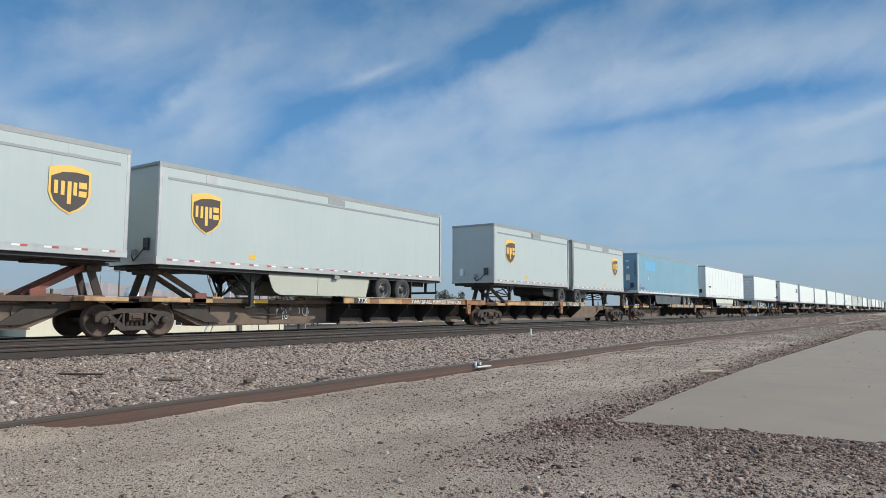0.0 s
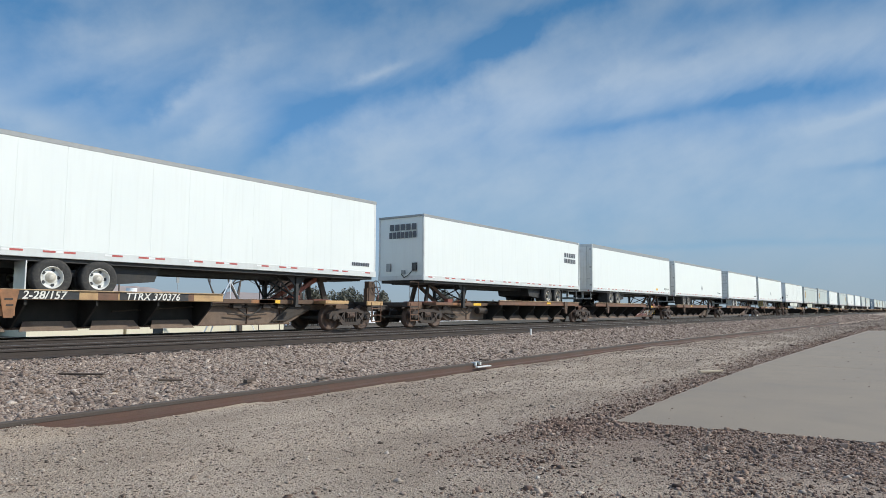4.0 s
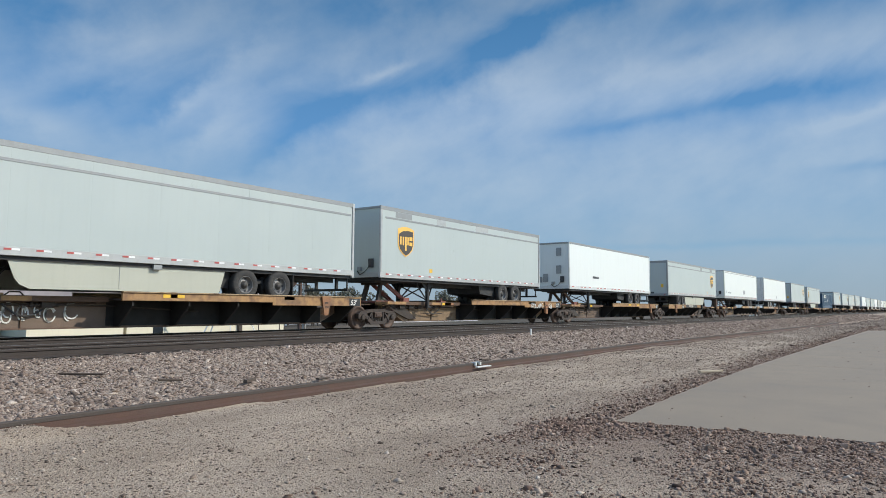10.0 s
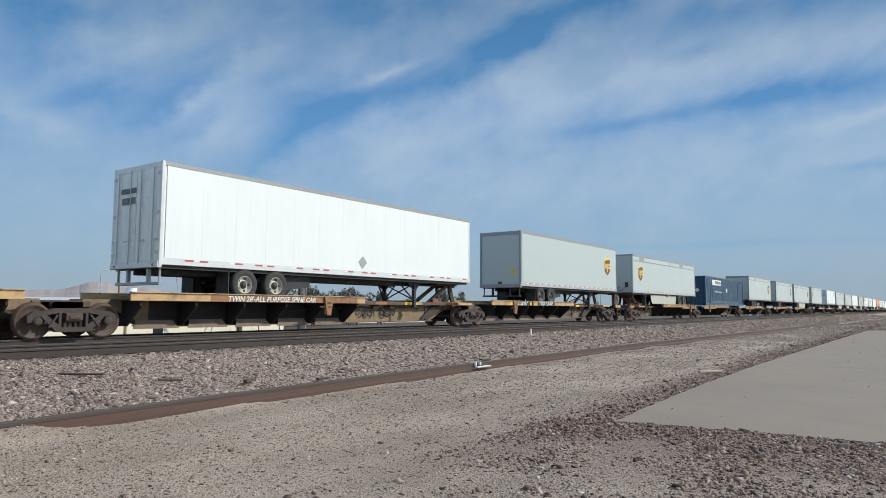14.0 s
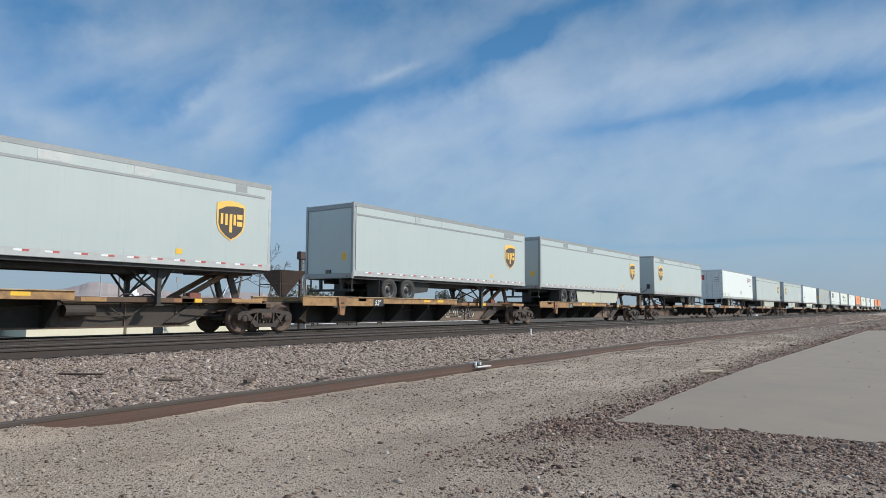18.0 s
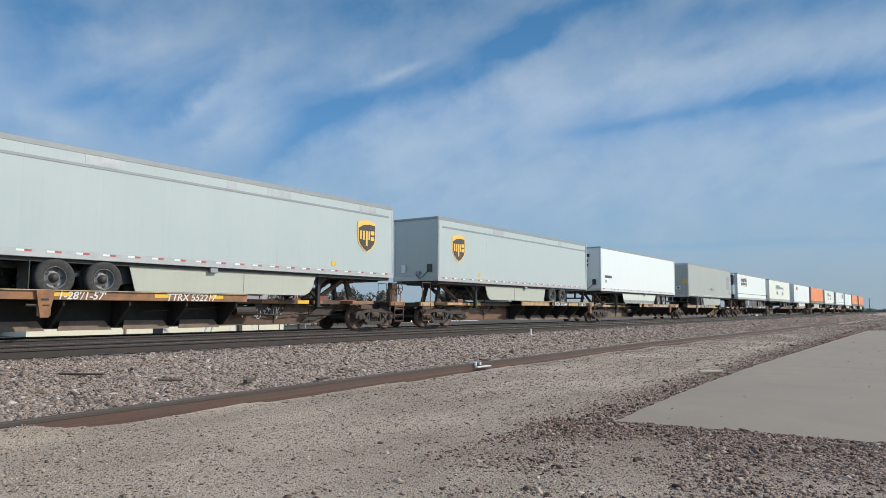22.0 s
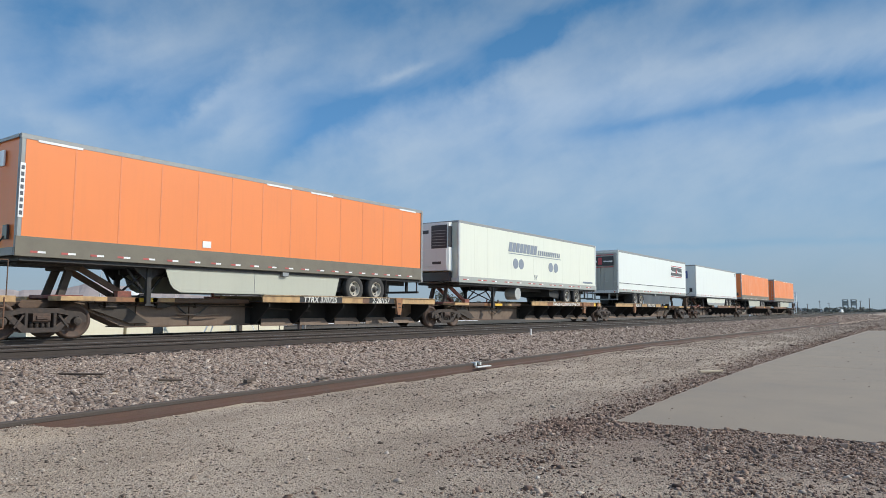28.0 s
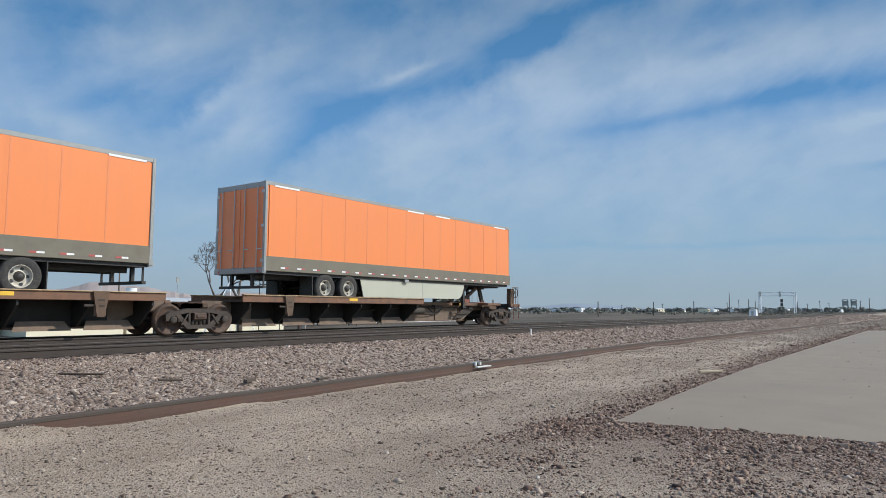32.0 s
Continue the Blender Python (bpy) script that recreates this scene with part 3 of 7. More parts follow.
def build_slab():
    conc = surf("dusty_concrete", (0.258, 0.212, 0.160), 0.9, var=0.17, scale=0.5, dirt=0.5, dirt_col=(0.212, 0.18, 0.144), bump=0.12, fine=80)
    g = Geo()
    # a long slab with a slightly skewed near end; shallow joints between its bays
    for x0, x1 in ((9.0, 21.0), (21.015, 33.0), (33.015, 46.0), (46.015, SLAB_END)):
        edge = [x0 + (x1 - x0) * k / 8 for k in range(9)]
        skew = 0.14 * 12.6 if x0 == 9.0 else 0.0
        far = 2.0 * 13.0 if x1 == SLAB_END else 0.0
        base = [(a, slab_y(a)) for a in edge] + [(x1 + far, -9.0), (x0 + skew, -9.0)]
        g.prism([(a, b, -0.12) for a, b in base], [(a, b, 0.010) for a, b in base])
    ob = solid("slab", g, conc, "pale dusty concrete slab beside the gravel", "slab", kind="structure")
    return ob


def build_tracks():
    rust = surf("rusty_rail", (0.048, 0.036, 0.030), 0.75, 0.15, var=0.2, scale=2.0, dirt=0.5, dirt_col=(0.03, 0.025, 0.022), bump=0.15)
    lone = surf("red_rusty_rail", (0.080, 0.043, 0.031), 0.8, 0.05, var=0.25, scale=1.2, dirt=0.6, dirt_col=(0.075, 0.05, 0.04), bump=0.15)
    worn = surf("worn_rail_head", (0.20, 0.19, 0.185), 0.38, 0.75, var=0.1, bump=0.02)
    wood = surf("grey_sleeper_wood", (0.12, 0.095, 0.075), 0.9, var=0.25, scale=6, rand=0.25, bump=0.3)
    prof = [(-0.075, 0.0), (0.075, 0.0), (0.075, 0.015), (0.014, 0.04), (0.014, 0.125), (0.036, 0.138), (0.036, 0.165), (0.026, 0.175), (-0.026, 0.175), (-0.036, 0.165), (-0.036, 0.138), (-0.014, 0.125), (-0.014, 0.04), (-0.075, 0.015)]
    for name, mid, label in (("track", 15.15, "empty main track with dark rusty rails"), ("track", MID, "main track with dark rails under the train")):
        root = group_of(name, (0, mid, RAIL - 0.175), label, "track", kind="structure")
        for sgn in (-1, 1):
            y = sgn * 0.7525
            part("rail", Geo().poly_x([(y + a, b) for a, b in prof], -300, 2400), rust, root)
            part("rail_head", Geo().box(-300, 2400, y - 0.024, y + 0.024, 0.1755, 0.1785), worn, root)
        me = shared("sleeper", lambda: Geo().box(-0.115, 0.115, -1.3, 1.3, -0.17, -0.012, 0.01))
        for k in range(80):
            part("sleeper", me, wood, root, at=(2 + 0.53 * k, 0, 0))
    # the side rail: dark head, red rust below, half sunk in the gravel
    dark = surf("dark_rusty_rail", (0.062, 0.049, 0.041), 0.75, 0.1, var=0.25, scale=1.2, dirt=0.6, dirt_col=(0.062, 0.046, 0.038), bump=0.15)
    xs = steps([(-30, 4, 8), (4, 60, 56), (60, 88, 14)])
    root = group_of("side_rail", (0, 0, 0), "rusty side rail half sunk in gravel", "rail", kind="structure")
    head = [(-0.040, 0.118), (-0.040, 0.160), (-0.028, 0.175), (0.028, 0.175), (0.036, 0.160), (0.036, 0.118)]
    foot = [(-0.085, -0.09), (-0.085, 0.012), (-0.040, 0.04), (-0.030, 0.118), (0.030, 0.118), (0.080, 0.02), (0.080, -0.09)]
    for nm, prof, mat, lab in (("rail_head", head, dark, "dark rusty rail head"), ("rail_web", foot, lone, "reddish rusty rail web and foot")):
        g = Geo()
        for a, b in zip(xs[:-1], xs[1:]):
            g.prism([(a, siding_y(a) + p, q) for p, q in prof], [(b, siding_y(b) + p, q) for p, q in prof], caps=False)
        part(nm, g, mat, root, lab)


build_ground()
build_slab()
build_tracks()
build_stones()


# ---- the train ----
def run(t):
    """How far the train has come at t seconds, counted from 16 s; it moves towards -x."""
    a = (t - 16) / 16
    return 346.44 * a + 4.90 * a * a + 1.28 * a ** 3


MOVING = []        # things of the train, with their place along it
DECK = 1.06        # wheel runway above the rails
HALF = 1.295


def wheel_mesh():
    def make():
        g = Geo()
        g.lathe_y(0, 0, [(-0.07, 0.05), (-0.075, 0.13), (-0.045, 0.15), (-0.03, 0.20), (-0.035, 0.36), (-0.065, 0.385), (-0.068, 0.455), (0.045, 0.462), (0.055, 0.49), (0.07, 0.485), (0.07, 0.39), (0.02, 0.36), (0.02, 0.16), (0.06, 0.12), (0.06, 0.0)], 28)
        return g
    return shared("rail_wheel", make)


def side_frame_mesh():
    def make():
        g = Geo()
        y0, y1 = -0.09, 0.09
        # cast frame: arched top chord, dipping bottom chord, pedestal jaws and columns round the spring window
        g.poly_y([(-1.13, 0.42), (-1.13, 0.60), (-0.98, 0.70), (-0.62, 0.73), (-0.45, 0.79), (0.45, 0.79), (0.62, 0.73), (0.98, 0.70), (1.13, 0.60), (1.13, 0.42), (0.98, 0.42), (0.93, 0.57), (0.74, 0.57), (0.62, 0.62), (0.40, 0.66), (-0.40, 0.66), (-0.62, 0.62), (-0.74, 0.57), (-0.93, 0.57), (-0.98, 0.42)], y0, y1)
        g.poly_y([(-0.80, 0.57), (-0.66, 0.60), (-0.30, 0.30), (0.30, 0.30), (0.66, 0.60), (0.80, 0.57), (0.66, 0.42), (0.42, 0.18), (-0.42, 0.18), (-0.66, 0.42)], y0 * 1.1, y1 * 1.1)
        for s in (-1, 1):
            g.box(s * 0.30, s * 0.38, y0, y1, 0.25, 0.70, 0.015)
            g.box(s * 0.72, s * 0.66, y0, y1, 0.40, 0.60)
        return g
    return shared("side_frame", make)


def add_truck(parent, x):
    """A two-axle truck under a platform."""
    tr = part("truck", shared("truck_bolster", lambda: Geo().box(-0.2, 0.2, -1.05, 1.05, 0.42, 0.72, 0.03).box(-0.35, 0.35, -0.4, 0.4, 0.66, 0.80, 0.03).box(-0.55, -0.45, -0.7, 0.7, 0.35, 0.5, 0.02).box(0.45, 0.55, -0.7, 0.7, 0.35, 0.5, 0.02)), C_TRUCK, parent, "grimy brown cast steel truck", at=(x, 0, 0))
    for s in (-1, 1):
        part("side_frame", side_frame_mesh(), C_TRUCK, tr, at=(0, s * 0.99, 0))
        part("spring_pack", shared("spring_pack", lambda: [g := Geo(), [g.lathe_z(a, 0, [(0.27 + 0.0142 * q, 0.058 if q % 2 else 0.044) for q in range(13)], 10) for a in (-0.2, -0.07, 0.07, 0.2)]][0]), C_DARK, tr, at=(0, s * 1.0, 0))
        for a in (-0.89, 0.89):
            w = part("wheel", wheel_mesh(), C_WHEEL, tr, at=(a, s * 0.79, 0.457), smooth=True)
            if s > 0:
                w.rotation_euler = (0, 0, math.pi)
            part("bearing_cap", shared("bearing_cap", lambda: Geo().lathe_y(0, 0, [(-0.13, 0.0), (-0.13, 0.06), (-0.11, 0.105), (0.11, 0.115), (0.11, 0.0)], 14)), C_DARK, tr, at=(a, s * 1.02, 0.457))
    for a in (-0.89, 0.89):
        part("axle", shared("axle", lambda: Geo().lathe_y(0, 0, [(-0.95, 0.07), (0.95, 0.07)], 10)), C_DARK, tr, at=(a, 0, 0.457))
    for s in (-1, 1):
        part("bolster_end", shared("bolster_end", lambda: Geo().box(-0.21, 0.21, -0.10, 0.10, 0.45, 0.66, 0.03).box(-0.13, 0.13, -0.13, 0.13, 0.50, 0.60, 0.02)), C_WHEEL, tr, at=(0, s * 1.03, 0))
    part("brake_rigging", shared("brake_rigging", lambda: Geo().beam((-0.42, -1.10, 0.62), (-0.62, -1.10, 0.30), 0.03, 0.05).beam((0.42, -1.10, 0.62), (0.66, -1.10, 0.32), 0.03, 0.05).rod((-0.6, -1.02, 0.22), (0.6, -1.02, 0.22), 0.02)), C_TRUCK, tr)
    return tr


def squiggle(seed, w, h):
    """Sprayed scrawl: rows of quick bent strokes as thin flat ribbons, facing -y."""
    rng = random.Random(seed)
    g = Geo()
    x = 0.0
    while x < w:
        lw = h * rng.uniform(0.55, 1.0)
        for _ in range(rng.choice((2, 2, 3))):
            cx, cz, r = rng.uniform(0.3, 0.7), rng.uniform(0.3, 0.7), rng.uniform(0.2, 0.42)
            a0, da = rng.uniform(0, 6.28), rng.choice((-1, 1)) * rng.uniform(2.2, 5.2)
            tall = rng.uniform(0.9, 1.5)
            pts = [Vector((x + (cx + r * math.cos(a0 + da * q / 9)) * lw, 0, min(max(cz + r * tall * math.sin(a0 + da * q / 9), 0), 1) * h)) for q in range(10)]
            for p, q2 in zip(pts[:-1], pts[1:]):
                if (q2 - p).length > 1e-3:
                    g.beam(p, q2, 0.006, 0.036)
        x += lw * rng.uniform(0.85, 1.15)
    return g


def platform(u0, u1, flip, style, ends, hitch=True, deck_at=None, deck_len=9.5, lines=(), tag_seed=None, tag_w=3.0, sill=None):
    """One platform of a spine car between the truck centres u0 and u1. flip: its wheel deck lies towards -x.
    style: 'yel', 'brn' or 'ax'. ends: which ends (0 left, 1 right) have a truck of their own and a coupler."""
    L = u1 - u0
    paint = {"yel": C_YEL, "brn": C_BRN, "ax": C_OCH, "org": C_ORG}[style]
    label = {"yel": "weathered yellow and black spine car platform with rusty sill", "brn": "rusty brown spine car platform with open sill", "ax": "orange-brown spine car platform with deep side panels", "org": "orange-brown spine car platform with white lettering"}[style]
    root = group_of("spine_car", (0, MID, RAIL), label, "rail car", "platforms of the train")
    MOVING.append((root, u0))
    X = (lambda a: a) if not flip else (lambda a: L - a)      # a: from the hitch end to the deck end

    def B(name, a0, a1, y0, y1, z0, z1, mat, c=0.012, lab=""):
        return part(name, Geo().box(X(a0), X(a1), y0, y1, z0, z1, c), mat, root, lab)
    # centre sill: fish-bellied, rising over the trucks
    prof = [(0.55, 0.78), (0.55, 1.04), (L - 0.55, 1.04), (L - 0.55, 0.78), (L - 1.45, 0.74), (L - 2.5, 0.27), (2.5, 0.27), (1.45, 0.74)]
    part("centre_sill", Geo().poly_y(prof, -0.36, 0.36), sill or (C_PLATE if style != "org" else C_SILL), root, "rusty welded centre sill")
    part("sill_flange", Geo().box(2.5, L - 2.5, -0.52, 0.52, 0.24, 0.275), C_SILL, root)
    part("articulation", Geo().box(-0.55, 0.75, -0.42, 0.42, 0.78, 1.0, 0.05).box(-0.35, 0.35, -0.62, 0.62, 0.80, 0.95, 0.05), C_SILL, root)
    part("articulation", Geo().box(L - 0.75, L + 0.55, -0.42, 0.42, 0.78, 1.0, 0.05).box(L - 0.35, L + 0.35, -0.62, 0.62, 0.80, 0.95, 0.05), C_SILL, root)
    d1 = (L - 1.35) if deck_at is None else deck_at + deck_len
    d0 = d1 - deck_len
    # wheel deck with side sills
    B("deck", d0, d1, -1.36, 1.36, DECK - 0.05, DECK, C_DARK)
    sill_h = 0.24
    for s in (-1, 1):
        B("side_sill", d0, d1, s * 1.33, s * 1.395, 1.24 - sill_h, 1.24, paint, 0.01)
        if style == "ax":
            B("deep_panel", d1 - 4.3, d1 - 0.02, s * 1.36, s * 1.400, 0.90, 1.222, C_OCH, 0.01, "ochre deep side panel with worn paint")
        B("deck_lip", d0, d1, s * 1.30, s * 1.44, 1.222, 1.252, C_LIP, 0.006, "worn tan edge of the deck")
        n = 6
        for k in range(n):
            a = d0 + 0.35 + (d1 - d0 - 0.7) * k / (n - 1)
            if s < 0:
                part("crossbearer", Geo().poly_x([(-1.32, 1.0), (-1.32, 0.86), (-0.62, 0.28), (0.62, 0.28), (1.32, 0.86), (1.32, 1.0)], X(a) - 0.03, X(a) + 0.03), M_DECKSHADE, root)
        for k in range(n - 1 if s < 0 and style != "ax" else 0):
            a = d0 + 0.5 + (d1 - d0 - 0.7) * k / (n - 1)
            w = (d1 - d0 - 0.7) / (n - 1) - 0.30
            lo, hi = sorted((X(a), X(a + w)))
            part("flange_plate", Geo().prism([(lo, s * 0.70, 0.20), (hi, s * 0.70, 0.20), (hi - 0.14, s * 0.56, 0.45), (lo + 0.14, s * 0.56, 0.45)], [(lo, s * 0.68, 0.20), (hi, s * 0.68, 0.20), (hi - 0.14, s * 0.54, 0.45), (lo + 0.14, s * 0.54, 0.45)]), C_PLATE, root, "dusty brown lower flange plate")
    # added dark plates over the sill paint in the shade below the deck
    for s in (-1, 1):
        B("sill_web", max(d0 + 0.1, 2.5), min(d1, L - 2.5), s * 0.362, s * 0.372, 0.30, 1.0, M_DECKSHADE, 0.0, "near-black plate over the sill, deck shade painted in")
    # dark lettered panels and bright squares on the near side sill
    rng = random.Random(int(u0 * 10))
    if style == "yel":
        for text, ax, size in lines:
            w = 0.19 * len(text)
            if "TWIN" in text:
                part("brown_panel", Geo().box(ax - u0 - 0.6, ax - u0 + w + 0.2, -1.401, -1.397, 1.008, 1.222), C_ORG, root, "faded brown panel on the side sill")
                continue
            lo = ax - u0 - 0.15
            part("black_panel", Geo().box(lo, lo + w, -1.401, -1.397, 1.008, 1.222), M_BLACK, root, "black painted panel on the side sill")
        for k in range(4):
            a = d0 + 0.2 + rng.random() * 8.6
            lo = min(X(a), X(a + 0.55))
            part("paint_patch", Geo().box(lo, lo + 0.55, -1.3985, -1.394, 1.012, 1.215), rng.choice([C_ORG, C_BRN, M_YELLOW, C_YEL]), root)
    else:
        for k in range(1 if style == "brn" else 3):
            a = d0 + 0.6 + rng.random() * 7.8
            lo = min(X(a), X(a + 0.45))
            part("reflective_patch", Geo().box(lo, lo + 0.45, -1.4, -1.3965, 1.09, 1.19), M_YELLOW, root, "yellow reflective patch")
    if style == "ax" and lines:
        ax = lines[0][1] - u0
        part("black_panel", Geo().box(ax - 0.9, ax + 2.6, -1.406, -1.401, 1.005, 1.222), M_BLACK, root, "black painted panel on the side sill")
    for text, ax, size in lines:
        me = letters(text, size)
        part("lettering", me, M_WINK, root, "white painted lettering", at=(ax - u0, -1.412, 1.02))
    if style == "ax":
        sx = X(d1 - 0.35) if not flip else X(d1 - 4.0)
        part("size_sign", Geo().box(sx - 0.30, sx + 0.30, -1.405, -1.401, 0.90, 1.18), M_BLACK, root, "black size sign")
        part("lettering", letters("53'", 0.28), M_WINK, root, "white painted lettering", at=(sx - 0.24, -1.408, 0.94))
    # clamp post on the deck's side
    q = X(d0 + deck_len * 0.80)
    for text, ax, size in lines:
        if text[1] == "-":
            q = ax - u0 - 0.30 if flip else ax - u0 + 0.60 * size * len(text) + 0.25
        elif "TWIN" in text:
            q = ax - u0 + 4.35
    clamp = part("stanchion_clamp", Geo().box(q - 0.16, q + 0.16, -1.44, -1.36, 0.60, 1.20, 0.02).poly_y([(q - 0.22, 1.24), (q + 0.22, 1.24), (q + 0.10, 0.56), (q - 0.10, 0.56)], -1.47, -1.42), C_ORG if style != "brn" else C_SILL, root)
    part("clamp_pin", Geo().rod((q - 0.42, -1.40, 0.86), (q - 0.14, -1.40, 0.86), 0.035).box(q - 0.10, q + 0.08, -1.478, -1.470, 0.98, 1.03).box(q - 0.06, q + 0.10, -1.478, -1.470, 0.84, 0.88), C_DARK, clamp)
    # shallower rails towards the hitch end
    if d0 > 3.0:
        for s in (-1, 1):
            B("side_rail", 1.55, d0, s * 0.62, s * 0.68, 0.96, 1.11, C_SILL, 0.01)
            part("rail_bracket", Geo().box(X(2.0) - 0.05, X(2.0) + 0.05, s * 0.36, s * 0.62, 0.9, 1.02), C_DARK, root)
        for q in range(3):
            a = 1.8 + (d0 - 3.0) * rng.random()
            lo = min(X(a), X(a + 0.7))
            part("paint_patch", Geo().box(lo, lo + 0.7, -0.684, -0.681, 0.975, 1.095), (paint, M_YELLOW if q == 1 else C_YEL, C_ORG)[q], root)
        part("brake_pipe", Geo().path([(X(1.0), -0.44, 0.98), (X(2.2), -0.46, 0.88), (X(d0), -0.46, 0.86), (X(d0 + 3), -0.46, 0.70)], 0.022), C_DARK, root)
        part("conduit", Geo().path([(X(1.7), -0.40, 0.92), (X(d0 * 0.5), -0.39, 0.90), (X(d0 - 0.2), -0.40, 0.93)], 0.015), C_DARK, root)
        sag = d0 * 0.62
        part("sagging_hose", Geo().path([(X(sag + 1.1 * q / 8), -0.47, 0.88 - 0.30 * math.sin(math.pi * q / 8)) for q in range(9)], 0.024), M_TYRE, root, "black rubber air hose hanging in a loop")
        for q in (0, 2):
            part("pipe_clamp", Geo().box(X(2.1 + (d0 - 2.6) * q / 3) - 0.03, X(2.1 + (d0 - 2.6) * q / 3) + 0.03, -0.49, -0.36, 0.82, 0.94), C_DARK, root)
        for q in range(2):
            part("sill_rib", Geo().box(X(2.9 + (d0 - 3.2) * q / 2) - 0.012, X(2.9 + (d0 - 3.2) * q / 2) + 0.012, -0.40, -0.36, 0.28, 1.03), C_SILL, root)
        part("top_plate", Geo().box(X(1.5), X(d0), -0.50, 0.50, 1.041, 1.062), C_ORG if style != "brn" else C_BRN, root, "rusty top plate of the sill")
        if int(abs(u0)) % 4 == 1:
            part("air_reservoir", Geo().rod((X(d0 - 0.9), -0.62, 0.72), (X(d0 - 0.1), -0.62, 0.72), 0.16, 12), C_DARK, root)
    for s in (-1, 1):
        part("corner_step", Geo().box(X(0.35), X(1.55), s * 0.62, s * 1.30, 0.98, 1.10, 0.01), paint, root)
        part("end_gusset", Geo().poly_y([(X(1.5), 1.0), (X(1.5), 0.78), (X(2.7), 0.36), (X(3.3), 0.36), (X(2.3), 1.0)], s * 0.40, s * 0.46), C_DARK, root)
    if hitch:
        # fifth-wheel stand under the trailer's nose
        hx = X(0.95)
        d = 1 if not flip else -1
        for s in (-1, 1):
            part("stand_leg", Geo().beam((hx - 0.24 * d, s * 0.42, 1.05), (hx + 0.06 * d, s * 0.36, 2.0), 0.10, 0.20), C_DARK, root)
            part("stand_brace", Geo().beam((hx + 0.12 * d, s * 0.36, 1.96), (hx + 1.75 * d, s * 0.40, 1.08), 0.10, 0.15), C_HITCH if int(u0) % 3 == 0 else C_SILL, root, "diagonal stand brace")
        part("stand_plate", Geo().box(hx - 0.45, hx + 0.45, -0.50, 0.50, 1.97, 2.06, 0.03).box(hx - 0.2, hx + 0.2, -0.55, 0.55, 1.80, 1.97, 0.03), C_DARK, root, "greasy coupling plate")
        part("stand_foot", Geo().box(hx - 0.55, hx + 0.30, -0.62, 0.62, 1.04, 1.14, 0.02), C_HITCH, root)
        part("lock_box", Geo().box(hx + 1.45 * d - 0.2, hx + 1.45 * d + 0.2, -0.62, -0.42, 1.05, 1.28, 0.02), C_HITCH, root)
    add_truck(root, 0.0)
    if 1 in ends:
        add_truck(root, L)
    for e in ends:
        xe, d = (0.0, -1) if e == 0 else (L, 1)
        part("end_beam", Geo().box(xe + d * 0.9, xe + d * 1.55, -1.30, 1.30, 0.88, 1.08, 0.02).box(xe + d * 0.2, xe + d * 1.0, -0.4, 0.4, 0.8, 1.05, 0.02), C_DARK, root)
        for q in (-1, 1):
            part("end_step", Geo().box(xe + d * 0.7, xe + d * 1.62, q * 1.305, q * 1.22, 0.93, 1.09, 0.012), paint, root)
        part("coupler", Geo().box(xe + d * 1.4, xe + d * 2.1, -0.12, 0.12, 0.74, 0.96, 0.03).box(xe + d * 1.95, xe + d * 2.3, -0.18, 0.18, 0.70, 1.0, 0.05), C_DARK, root)
        part("brake_hose", Geo().path([(xe + d * 1.6, -0.35, 0.80), (xe + d * 1.8, -0.36, 0.50), (xe + d * 2.05, -0.34, 0.42), (xe + d * 2.3, -0.30, 0.55)], 0.022), M_TYRE, root)
        for q in (-1.27, 1.27):
            part("ladder", Geo().path([(xe + d * 0.95, q * 1.03, 1.05), (xe + d * 0.95, q * 1.03, 0.30), (xe + d * 1.50, q * 1.03, 0.30), (xe + d * 1.50, q * 1.03, 1.05)], 0.018).rod((xe + d * 0.95, q * 1.03, 0.55), (xe + d * 1.50, q * 1.03, 0.55), 0.016).rod((xe + d * 0.95, q * 1.03, 0.80), (xe + d * 1.50, q * 1.03, 0.80), 0.016), C_BRN, root)
            if e == 0 or u1 > 380:
                part("handrail", Geo().path([(xe + d * 0.9, q, 1.05), (xe + d * 0.9, q, 1.95), (xe + d * 1.5, q, 1.95), (xe + d * 1.5, q, 1.05)], 0.014), C_SILL, root)
    if 1 in ends:
        bx = L + 1.12
        bw = part("brake_stand", Geo().box(bx - 0.20, bx + 0.14, -1.18, -0.92, 1.05, 1.88, 0.02).box(bx - 0.26, bx - 0.20, -1.15, -0.95, 1.05, 1.6).box(bx + 0.14, bx + 0.22, -1.12, -1.0, 1.2, 1.8), C_SILL, root, "grimy hand brake housing")
        part("brake_wheel", Geo().lathe_y(bx + 0.14, 1.66, [(-1.27, 0.25), (-1.25, 0.27), (-1.23, 0.25), (-1.25, 0.23), (-1.27, 0.25)], 18).rod((bx - 0.10, -1.25, 1.66), (bx + 0.38, -1.25, 1.66), 0.016).rod((bx + 0.14, -1.25, 1.42), (bx + 0.14, -1.25, 1.90), 0.016).rod((bx + 0.14, -1.25, 1.66), (bx + 0.14, -1.1, 1.66), 0.03), C_DARK, bw, "dark hand brake wheel")
        part("chain_guard", Geo().path([(bx + 0.3, -1.1, 1.75), (bx + 0.42, -1.12, 1.5), (bx + 0.40, -1.12, 1.1)], 0.02), C_HITCH, bw)
